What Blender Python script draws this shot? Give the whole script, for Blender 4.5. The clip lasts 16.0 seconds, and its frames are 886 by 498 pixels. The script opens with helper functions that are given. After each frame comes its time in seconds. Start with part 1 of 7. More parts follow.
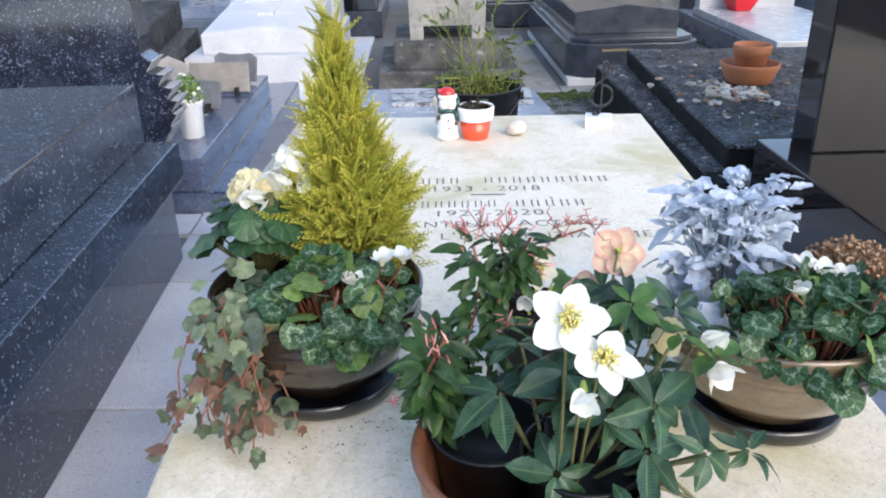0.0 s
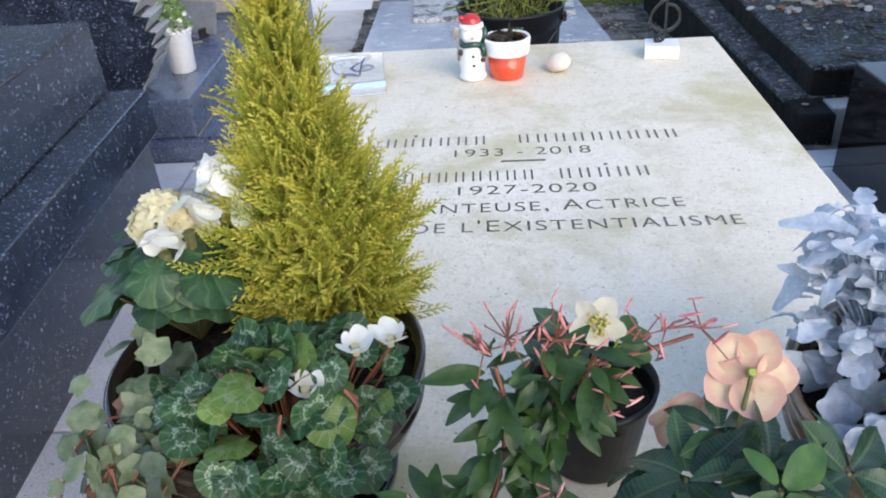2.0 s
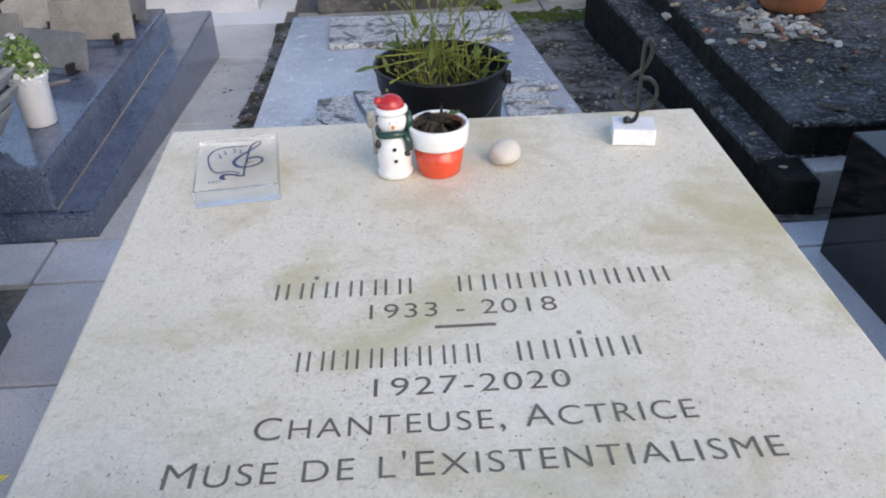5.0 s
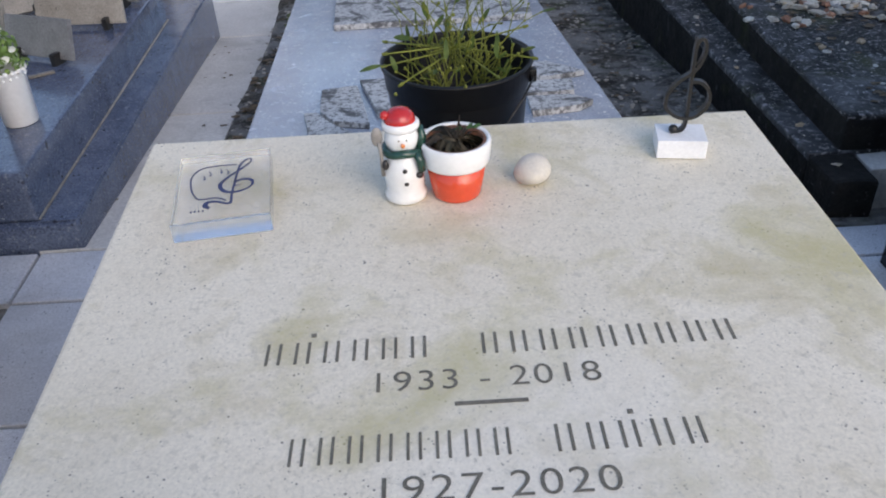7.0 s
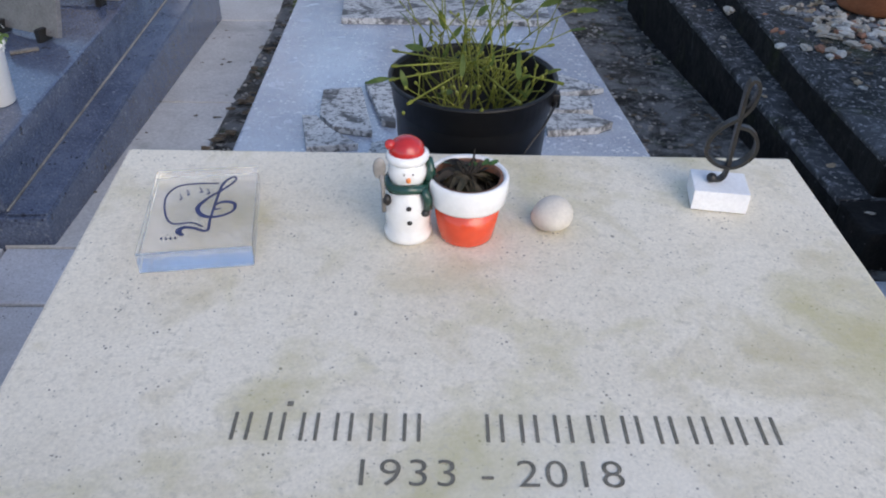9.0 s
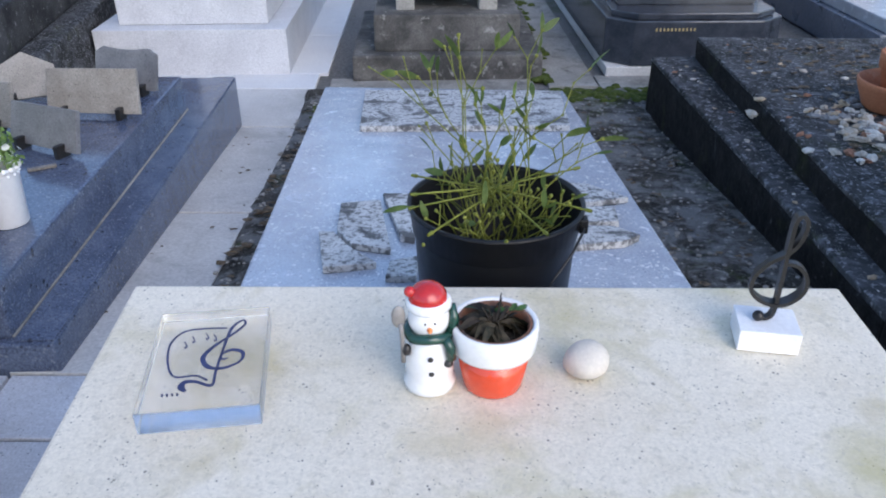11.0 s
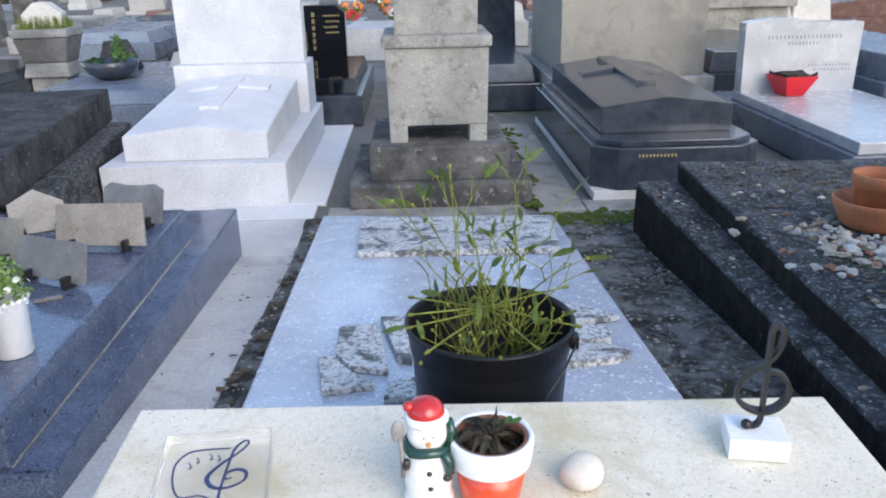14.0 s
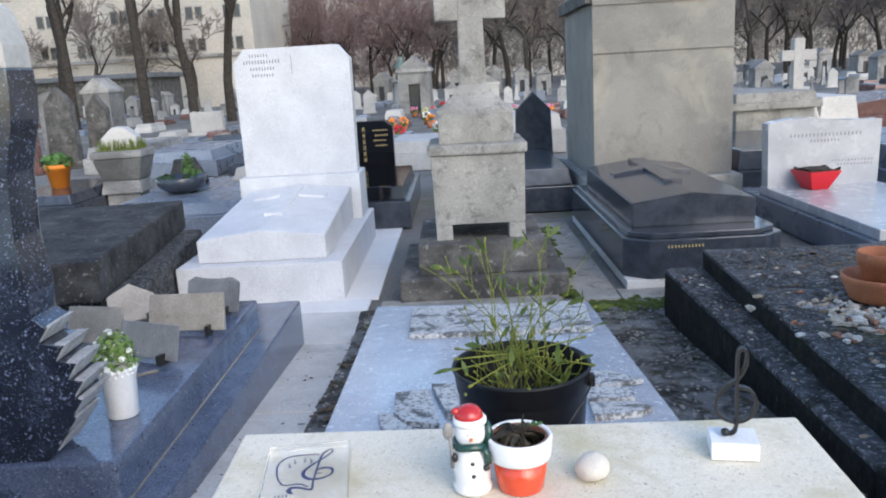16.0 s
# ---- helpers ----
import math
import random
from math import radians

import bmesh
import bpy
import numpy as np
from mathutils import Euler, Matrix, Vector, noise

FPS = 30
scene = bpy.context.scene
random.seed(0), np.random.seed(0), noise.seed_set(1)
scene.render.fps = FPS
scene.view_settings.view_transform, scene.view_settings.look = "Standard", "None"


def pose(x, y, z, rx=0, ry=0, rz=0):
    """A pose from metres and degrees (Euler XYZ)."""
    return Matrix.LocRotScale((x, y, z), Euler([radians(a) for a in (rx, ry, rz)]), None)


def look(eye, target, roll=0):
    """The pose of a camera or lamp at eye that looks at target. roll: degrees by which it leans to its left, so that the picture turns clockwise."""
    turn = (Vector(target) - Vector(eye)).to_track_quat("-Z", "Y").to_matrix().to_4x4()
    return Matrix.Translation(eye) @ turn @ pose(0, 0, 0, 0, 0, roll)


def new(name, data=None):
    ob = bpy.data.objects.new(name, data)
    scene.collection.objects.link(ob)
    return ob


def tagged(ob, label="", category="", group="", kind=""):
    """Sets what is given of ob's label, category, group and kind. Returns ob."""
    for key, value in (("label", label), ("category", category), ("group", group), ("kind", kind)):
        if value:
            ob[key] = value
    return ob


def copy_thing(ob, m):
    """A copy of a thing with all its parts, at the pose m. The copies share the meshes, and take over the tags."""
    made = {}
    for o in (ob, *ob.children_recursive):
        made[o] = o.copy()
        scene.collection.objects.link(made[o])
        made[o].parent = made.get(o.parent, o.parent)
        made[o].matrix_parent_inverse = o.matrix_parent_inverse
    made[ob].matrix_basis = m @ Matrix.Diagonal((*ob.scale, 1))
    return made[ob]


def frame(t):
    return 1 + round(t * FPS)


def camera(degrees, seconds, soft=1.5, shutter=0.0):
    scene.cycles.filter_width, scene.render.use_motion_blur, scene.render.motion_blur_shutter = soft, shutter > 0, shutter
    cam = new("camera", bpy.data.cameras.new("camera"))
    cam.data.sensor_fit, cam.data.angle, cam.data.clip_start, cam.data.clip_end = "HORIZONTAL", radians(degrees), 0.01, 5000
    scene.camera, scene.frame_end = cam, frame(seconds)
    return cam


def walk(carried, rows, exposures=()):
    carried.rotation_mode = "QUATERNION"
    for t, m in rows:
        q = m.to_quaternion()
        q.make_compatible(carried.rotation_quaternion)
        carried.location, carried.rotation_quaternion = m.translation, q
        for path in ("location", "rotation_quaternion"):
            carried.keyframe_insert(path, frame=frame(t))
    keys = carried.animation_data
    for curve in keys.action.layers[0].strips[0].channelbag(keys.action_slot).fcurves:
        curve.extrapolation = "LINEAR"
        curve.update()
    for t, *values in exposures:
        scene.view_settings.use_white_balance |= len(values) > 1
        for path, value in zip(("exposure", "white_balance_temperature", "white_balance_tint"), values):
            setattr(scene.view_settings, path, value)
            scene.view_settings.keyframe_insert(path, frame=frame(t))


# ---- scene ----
cam = camera(59.0, 16.0, soft=2.0)
PATH = [
    (0, (-0.066, -0.289, 1.045), (-0.09, 1.529, 0.211), -1.2),
    (0.5, (-0.033, -0.184, 1.012), (-0.101, 1.592, 0.095), -3.2),
    (1, (-0.015, -0.062, 1.011), (-0.134, 1.672, 0.021), -4.3),
    (1.5, (-0.018, 0.03, 1.011), (-0.161, 1.738, -0.021), -4.0),
    (2, (-0.043, 0.116, 1.014), (-0.168, 1.816, -0.033), -3.9),
    (2.5, (-0.056, 0.2, 1.038), (-0.071, 1.908, -0.002), -4.1),
    (3, (-0.047, 0.268, 1.042), (-0.009, 1.992, 0.028), -0.1),
    (3.5, (-0.044, 0.384, 1.051), (-0.012, 2.115, 0.05), -2.1),
    (3.7, (-0.047, 0.427, 1.057), (0.003, 2.138, 0.023), -1.9),
    (5.8, (-0.022, 0.685, 1.025), (0.017, 2.334, -0.107), -2.1),
    (6, (-0.028, 0.71, 1.026), (-0.001, 2.342, -0.129), -1.9),
    (6.5, (-0.034, 0.759, 1.034), (-0.014, 2.412, -0.091), -2.6),
    (7, (-0.029, 0.803, 1.023), (-0.02, 2.437, -0.13), -3.1),
    (7.5, (-0.03, 0.839, 1.013), (-0.027, 2.385, -0.256), -1.8),
    (8, (-0.036, 0.886, 1.012), (-0.007, 2.413, -0.279), -0.2),
    (8.5, (-0.036, 0.932, 1.014), (-0.008, 2.478, -0.254), 1.2),
    (8.7, (-0.039, 0.941, 1.007), (-0.009, 2.521, -0.218), 1.4),
    (10.8, (-0.046, 1.051, 1.021), (-0.065, 2.754, -0.027), -0.2),
    (11, (-0.047, 1.057, 1.028), (-0.07, 2.795, 0.038), -0.2),
    (11.5, (-0.044, 1.065, 1.044), (-0.061, 2.865, 0.173), -0.6),
    (12, (-0.048, 1.084, 1.046), (-0.065, 2.93, 0.275), -1.4),
    (12.5, (-0.053, 1.098, 1.063), (-0.069, 3.031, 0.548), -1.1),
    (13, (-0.053, 1.09, 1.05), (-0.066, 3.053, 0.672), -0.5),
    (13.5, (-0.052, 1.052, 1.05), (-0.062, 2.948, 0.411), -0.9),
    (14, (-0.045, 1.005, 1.044), (-0.056, 2.878, 0.342), -1.3),
    (14.5, (-0.044, 0.937, 1.033), (-0.091, 2.809, 0.331), -2.3),
    (15, (-0.031, 0.861, 1.038), (-0.115, 2.749, 0.382), -2.9),
    (15.5, (-0.029, 0.768, 1.045), (-0.143, 2.683, 0.479), -2.6),
    (16, (-0.029, 0.676, 1.062), (-0.15, 2.624, 0.625), -3.4),
]
walk(cam, [(t, look(eye, target, roll)) for t, eye, target, roll in PATH], [(0, 1.68, 6900, 13), (1.5, 1.66, 6900, 13), (2.5, 1.20, 7000, 13), (3.5, 1.17, 7150, 15), (6, 0.94, 7150, 15), (8.5, 0.87, 6950, 15), (11, 1.18, 6350, 14), (12, 1.52, 6300, 14), (13, 1.13, 6150, 14), (14, 1.46, 6700, 12), (15.5, 1.46, 6800, 11), (16, 1.34, 6650, 11)])

# ---- light ----
SUN_EL, SUN_AZ = 32.0, 150.0
world = bpy.data.worlds.new("world")
scene.world = world
world.use_nodes = True
wn = world.node_tree.nodes
sky = wn.new("ShaderNodeTexSky")
sky.sky_type, sky.sun_disc = "NISHITA", False
sky.sun_elevation, sky.sun_rotation = radians(SUN_EL), radians(SUN_AZ)
sky.air_density, sky.dust_density, sky.ozone_density = 1.0, 0.8, 1.5
wn["Background"].inputs["Strength"].default_value = 0.15
world.node_tree.links.new(sky.outputs[0], wn["Background"].inputs["Color"])
sun_data = bpy.data.lights.new("sun", "SUN")
sun_data.energy, sun_data.angle, sun_data.color = 0.6, radians(45), (1.0, 0.93, 0.83)
sun = new("sun", sun_data)
_a, _e = radians(SUN_AZ), radians(SUN_EL)
sun.matrix_world = look((30 * math.sin(_a) * math.cos(_e), 30 * math.cos(_a) * math.cos(_e), 30 * math.sin(_e)), (0, 0, 0))


# ---- materials ----
def link(nt, a, b):
    nt.links.new(a, b)


def ramp(nt, fac, stops):
    n = nt.nodes.new("ShaderNodeValToRGB")
    els = n.color_ramp.elements
    while len(els) < len(stops):
        els.new(0.5)
    for e, (p, c) in zip(els, stops):
        e.position = p
        e.color = (*c, 1) if len(c) == 3 else c
    link(nt, fac, n.inputs[0])
    return n.outputs[0]


def noise_tex(nt, pos, scale, detail=4.0, rough=0.6, dist=0.0):
    n = nt.nodes.new("ShaderNodeTexNoise")
    n.inputs["Scale"].default_value = scale
    n.inputs["Detail"].default_value = detail
    n.inputs["Roughness"].default_value = rough
    n.inputs["Distortion"].default_value = dist
    link(nt, pos, n.inputs["Vector"])
    return n.outputs["Fac"]


def mixc(nt, fac, a, b, mode="MIX"):
    n = nt.nodes.new("ShaderNodeMix")
    n.data_type, n.blend_type = "RGBA", mode
    for sock, v in ((n.inputs[0], fac), (n.inputs[6], a), (n.inputs[7], b)):
        if isinstance(v, (int, float)):
            sock.default_value = v
        elif isinstance(v, tuple):
            sock.default_value = (*v, 1) if len(v) == 3 else v
        else:
            link(nt, v, sock)
    return n.outputs[2]


def bump(nt, height, strength, distance, prev=None):
    n = nt.nodes.new("ShaderNodeBump")
    n.inputs["Strength"].default_value = strength
    n.inputs["Distance"].default_value = distance
    link(nt, height, n.inputs["Height"])
    if prev is not None:
        link(nt, prev, n.inputs["Normal"])
    return n.outputs["Normal"]


def start_mat(name, rough=0.5, metal=0.0, spec=0.5, coat=0.0, ior=1.5):
    m = bpy.data.materials.new(name)
    m.use_nodes = True
    nt = m.node_tree
    b = nt.nodes["Principled BSDF"]
    b.inputs["Roughness"].default_value = rough
    b.inputs["Metallic"].default_value = metal
    b.inputs["Specular IOR Level"].default_value = spec
    b.inputs["Coat Weight"].default_value = coat
    b.inputs["IOR"].default_value = ior
    b.inputs["Coat Roughness"].default_value = 0.06
    pos = nt.nodes.new("ShaderNodeNewGeometry").outputs["Position"]
    return m, nt, b, pos


def surface(name, c1, c2, scale=6.0, fine=(80.0, 0.25), rough=0.6, rough_var=0.0, spec=0.5, coat=0.0, metal=0.0,
            stains=(), specks=(), bumps=(), rand=0.0, ior=1.5):
    """A weathered surface: two tones by a broad noise, a fine grain, stains (scale, low, high, colour, strength) and flecks (scale, size, colour)."""
    m, nt, b, pos = start_mat(name, rough, metal, spec, coat, ior)
    col = ramp(nt, noise_tex(nt, pos, scale, 5), [(0.35, c1), (0.65, c2)])
    if fine:
        g = ramp(nt, noise_tex(nt, pos, fine[0], 3), [(0.3, (1 - fine[1],) * 3), (0.7, (1 + 0.5 * fine[1],) * 3)])
        col = mixc(nt, 1.0, col, g, "MULTIPLY")
    for sc, size, colour in specks:
        v = nt.nodes.new("ShaderNodeTexVoronoi")
        v.inputs["Scale"].default_value = sc
        link(nt, pos, v.inputs["Vector"])
        gate = nt.nodes.new("ShaderNodeMath")
        gate.operation = "MULTIPLY_ADD"
        gate.inputs[1].default_value, gate.inputs[2].default_value = 0.9, -0.2
        link(nt, noise_tex(nt, pos, sc * 0.45, 1), gate.inputs[0])
        sub = nt.nodes.new("ShaderNodeMath")
        sub.operation = "ADD"
        link(nt, v.outputs["Distance"], sub.inputs[0])
        link(nt, gate.outputs[0], sub.inputs[1])
        f = ramp(nt, sub.outputs[0], [(size, (1, 1, 1)), (size + 0.08, (0, 0, 0))])
        col = mixc(nt, f, col, colour)
    for sc, lo, hi, colour, k in stains:
        f = ramp(nt, noise_tex(nt, pos, sc, 6, 0.65, 0.4), [(lo, (0, 0, 0)), (hi, (k, k, k))])
        col = mixc(nt, f, col, colour)
    if rand:
        oi = nt.nodes.new("ShaderNodeObjectInfo").outputs["Random"]
        col = mixc(nt, 1.0, col, ramp(nt, oi, [(0, (1 - rand,) * 3), (1, (1 + rand,) * 3)]), "MULTIPLY")
    link(nt, col, b.inputs["Base Color"])
    if rough_var:
        link(nt, ramp(nt, noise_tex(nt, pos, scale * 2.3, 4), [(0.3, (max(rough - rough_var, 0.02),) * 3), (0.7, (rough + rough_var,) * 3)]), b.inputs["Roughness"])
    nrm = None
    for sc, st, di in bumps:
        nrm = bump(nt, noise_tex(nt, pos, sc, 5), st, di, nrm)
    if nrm is not None:
        link(nt, nrm, b.inputs["Normal"])
    return m


M = {}
M["limestone"] = surface("cream_limestone", (0.70, 0.635, 0.505), (0.79, 0.725, 0.595), 3.0, (230, 0.13), 0.62, 0.08, 0.4,
                         stains=((2.6, 0.53, 0.68, (0.44, 0.39, 0.17), 0.8), (6.5, 0.54, 0.70, (0.47, 0.40, 0.22), 0.6), (28, 0.52, 0.68, (0.58, 0.51, 0.38), 0.3), (95, 0.55, 0.66, (0.47, 0.43, 0.34), 0.5), (1.1, 0.55, 0.75, (0.80, 0.77, 0.70), 0.5), (170, 0.63, 0.69, (0.26, 0.24, 0.19), 0.55)),
                         specks=((290, 0.20, (0.40, 0.36, 0.29)), (150, 0.25, (0.22, 0.20, 0.165)), (80, 0.13, (0.27, 0.245, 0.20))), bumps=((300, 0.15, 0.001), (45, 0.08, 0.003)))
M["engraved"] = surface("engraved_grey_letters", (0.13, 0.12, 0.095), (0.19, 0.175, 0.14), 60, (300, 0.3), 0.8)
M["dark_granite"] = surface("dark_blue_granite", (0.012, 0.016, 0.028), (0.032, 0.042, 0.066), 14, (200, 0.6), 0.15, 0.05, 0.8, ior=1.65,
                            specks=((95, 0.36, (0.17, 0.20, 0.27)), (70, 0.37, (0.008, 0.010, 0.018)), (200, 0.34, (0.20, 0.23, 0.30))),
                            stains=((3, 0.55, 0.8, (0.05, 0.054, 0.06), 0.35),), bumps=((200, 0.03, 0.0005),))
M["grey_granite"] = surface("blue_grey_granite", (0.085, 0.095, 0.115), (0.13, 0.14, 0.165), 8, (260, 0.35), 0.17, 0.05, 0.55,
                            specks=((130, 0.28, (0.26, 0.28, 0.31)), (230, 0.28, (0.035, 0.04, 0.05))), stains=((2.5, 0.5, 0.8, (0.20, 0.20, 0.19), 0.35),))
M["blue_granite"] = surface("blue_grey_polished_granite", (0.066, 0.086, 0.140), (0.115, 0.145, 0.215), 9, (200, 0.5), 0.14, 0.04, 0.6, ior=1.55,
                            specks=((95, 0.36, (0.17, 0.20, 0.25)), (50, 0.30, (0.035, 0.042, 0.062)), (200, 0.34, (0.22, 0.25, 0.30))),
                            stains=((3, 0.55, 0.8, (0.13, 0.14, 0.16), 0.35),))
M["rough_granite"] = surface("split_granite", (0.30, 0.30, 0.30), (0.48, 0.48, 0.48), 25, (180, 0.4), 0.85, bumps=((60, 0.6, 0.006), (200, 0.5, 0.002)))
M["black_granite"] = surface("black_polished_granite", (0.004, 0.004, 0.005), (0.007, 0.007, 0.009), 10, (300, 0.2), 0.05, 0.02, 0.35, specks=((200, 0.18, (0.02, 0.02, 0.024)),))
M["tomb_granite"] = surface("charcoal_granite", (0.030, 0.036, 0.047), (0.052, 0.060, 0.076), 12, (300, 0.3), 0.16, 0.05, 0.5, specks=((160, 0.25, (0.10, 0.10, 0.105)),),
                            stains=((1.7, 0.5, 0.8, (0.10, 0.11, 0.13), 0.4),))
M["white_granite"] = surface("white_granite", (0.54, 0.545, 0.56), (0.64, 0.645, 0.655), 5, (160, 0.24), 0.5, 0.05, 0.4, specks=((90, 0.30, (0.58, 0.59, 0.61)), (150, 0.25, (0.46, 0.47, 0.50))))
M["pale_granite"] = surface("pale_grey_granite", (0.37, 0.375, 0.385), (0.46, 0.465, 0.475), 5, (240, 0.15), 0.25, 0.05, 0.5, specks=((160, 0.28, (0.38, 0.38, 0.40)),))
M["terrazzo"] = surface("grey_terrazzo", (0.34, 0.385, 0.455), (0.44, 0.485, 0.55), 6, (180, 0.2), 0.22, 0.08, 0.55,
                        specks=((62, 0.36, (0.66, 0.68, 0.70)), (120, 0.32, (0.70, 0.71, 0.73)), (150, 0.28, (0.14, 0.155, 0.18))),
                        stains=((2.5, 0.55, 0.8, (0.27, 0.275, 0.28), 0.35),))
M["paving"] = surface("pale_grey_paving_granite", (0.52, 0.54, 0.58), (0.64, 0.66, 0.69), 5, (220, 0.25), 0.4, 0.1, 0.6,
                      specks=((130, 0.28, (0.18, 0.19, 0.21)), (200, 0.28, (0.52, 0.52, 0.53))), stains=((3, 0.55, 0.75, (0.24, 0.23, 0.21), 0.5),), rand=0.12)
M["joint"] = surface("dark_mortar_joint", (0.05, 0.055, 0.06), (0.09, 0.095, 0.10), 30, (150, 0.3), 0.9)
# mossy dark stone; the shade on its sides is put into the near-black base
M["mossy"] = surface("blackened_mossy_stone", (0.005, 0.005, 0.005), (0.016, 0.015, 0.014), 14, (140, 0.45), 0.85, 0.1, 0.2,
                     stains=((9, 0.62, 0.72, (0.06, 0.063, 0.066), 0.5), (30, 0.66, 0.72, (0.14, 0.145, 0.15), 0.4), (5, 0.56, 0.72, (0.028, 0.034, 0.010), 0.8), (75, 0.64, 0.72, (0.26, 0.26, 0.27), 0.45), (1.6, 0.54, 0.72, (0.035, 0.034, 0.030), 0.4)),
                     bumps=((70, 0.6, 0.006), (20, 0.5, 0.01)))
# lighter copy of it for top faces: lichen, plus top light in the base tone
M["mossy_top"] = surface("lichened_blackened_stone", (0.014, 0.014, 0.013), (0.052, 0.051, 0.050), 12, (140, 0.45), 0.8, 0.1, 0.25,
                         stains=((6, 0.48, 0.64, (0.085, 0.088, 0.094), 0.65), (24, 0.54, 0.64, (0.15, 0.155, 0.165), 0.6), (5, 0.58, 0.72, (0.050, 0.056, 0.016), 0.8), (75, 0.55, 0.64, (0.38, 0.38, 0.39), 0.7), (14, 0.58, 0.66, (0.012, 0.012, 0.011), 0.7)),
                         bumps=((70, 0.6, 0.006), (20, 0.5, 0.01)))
M["old_dark"] = surface("weathered_dark_stone", (0.022, 0.022, 0.023), (0.062, 0.061, 0.060), 7, (120, 0.35), 0.85, 0.1, 0.2,
                        stains=((4, 0.56, 0.72, (0.15, 0.15, 0.15), 0.5), (45, 0.60, 0.68, (0.36, 0.355, 0.34), 0.5), (11, 0.58, 0.7, (0.03, 0.035, 0.015), 0.6)), bumps=((60, 0.4, 0.005),))
M["old_stone"] = surface("weathered_grey_limestone", (0.25, 0.238, 0.215), (0.37, 0.352, 0.315), 5, (120, 0.25), 0.85, 0.05, 0.3,
                         stains=((3, 0.50, 0.68, (0.14, 0.132, 0.115), 0.75), (12, 0.54, 0.68, (0.085, 0.083, 0.075), 0.65), (30, 0.62, 0.68, (0.52, 0.50, 0.46), 0.5)), bumps=((70, 0.35, 0.004), (16, 0.25, 0.008)))
M["stained_stone"] = surface("black_stained_limestone", (0.065, 0.062, 0.057), (0.17, 0.16, 0.145), 5, (120, 0.3), 0.88, 0.05, 0.3,
                             stains=((6, 0.50, 0.62, (0.045, 0.045, 0.042), 0.75), (18, 0.60, 0.68, (0.42, 0.41, 0.38), 0.6), (7, 0.62, 0.72, (0.09, 0.10, 0.03), 0.6)), bumps=((60, 0.4, 0.005),))
M["render_stone"] = surface("beige_cement_facing", (0.20, 0.187, 0.165), (0.275, 0.257, 0.225), 1.5, (90, 0.12), 0.85, 0.03, 0.3,
                            stains=((0.9, 0.5, 0.75, (0.17, 0.165, 0.15), 0.7), (2.2, 0.54, 0.70, (0.36, 0.33, 0.265), 0.7), (4.5, 0.56, 0.70, (0.13, 0.125, 0.11), 0.6), (9, 0.6, 0.75, (0.19, 0.185, 0.165), 0.5)), bumps=((120, 0.15, 0.002),))
M["concrete"] = surface("pale_concrete", (0.48, 0.47, 0.45), (0.58, 0.57, 0.54), 3, (110, 0.2), 0.85, 0.05, 0.3,
                        stains=((2.2, 0.52, 0.72, (0.30, 0.29, 0.26), 0.6), (9, 0.60, 0.72, (0.22, 0.22, 0.20), 0.5)), bumps=((150, 0.2, 0.002),), rand=0.06)
M["white_concrete"] = surface("new_white_concrete", (0.60, 0.60, 0.60), (0.68, 0.68, 0.67), 2, (120, 0.1), 0.8, 0.03, 0.3, stains=((3, 0.56, 0.75, (0.48, 0.47, 0.45), 0.5),))
M["earth"] = surface("damp_earth_and_grit", (0.020, 0.018, 0.014), (0.095, 0.088, 0.076), 9, (150, 0.5), 0.95, 0, 0.15,
                     stains=((3.5, 0.56, 0.70, (0.17, 0.16, 0.145), 0.6), (6, 0.55, 0.66, (0.055, 0.07, 0.018), 0.7), (7, 0.47, 0.58, (0.20, 0.20, 0.195), 0.75), (13, 0.51, 0.62, (0.23, 0.23, 0.22), 0.6), (45, 0.58, 0.65, (0.36, 0.35, 0.33), 0.6)), bumps=((45, 0.8, 0.012), (140, 0.7, 0.005)))
M["ground"] = surface("cemetery_ground", (0.13, 0.125, 0.115), (0.22, 0.21, 0.195), 0.7, (60, 0.4), 0.95, 0, 0.25,
                      stains=((1.6, 0.55, 0.68, (0.055, 0.075, 0.02), 0.75), (0.25, 0.52, 0.65, (0.26, 0.255, 0.24), 0.6)), bumps=((40, 0.5, 0.01),))
M["moss"] = surface("green_moss", (0.045, 0.065, 0.012), (0.10, 0.125, 0.03), 40, (300, 0.4), 0.95, 0, 0.2, bumps=((160, 0.8, 0.006),))
M["black_plastic"] = surface("black_plastic", (0.006, 0.006, 0.007), (0.011, 0.011, 0.012), 8, (80, 0.2), 0.4, 0.08, 0.3)
M["soil"] = surface("potting_soil", (0.012, 0.010, 0.008), (0.035, 0.028, 0.02), 60, (220, 0.6), 0.95, 0, 0.2, specks=((200, 0.2, (0.30, 0.29, 0.27)),), bumps=((180, 0.9, 0.006),))
M["brown_glaze"] = surface("dark_brown_glaze", (0.016, 0.012, 0.010), (0.030, 0.022, 0.017), 4, (60, 0.2), 0.10, 0.04, 0.5, coat=0.5,
                           stains=((5, 0.54, 0.72, (0.050, 0.036, 0.026), 0.5),))
M["tan_glaze"] = surface("tan_brown_glaze", (0.125, 0.085, 0.050), (0.20, 0.138, 0.082), 4, (60, 0.2), 0.16, 0.05, 0.6, coat=0.5, stains=((5, 0.54, 0.7, (0.07, 0.05, 0.035), 0.5),))
M["black_glaze"] = surface("black_glaze", (0.008, 0.008, 0.010), (0.014, 0.014, 0.016), 6, (60, 0.2), 0.09, 0.04, 0.6, coat=0.5)
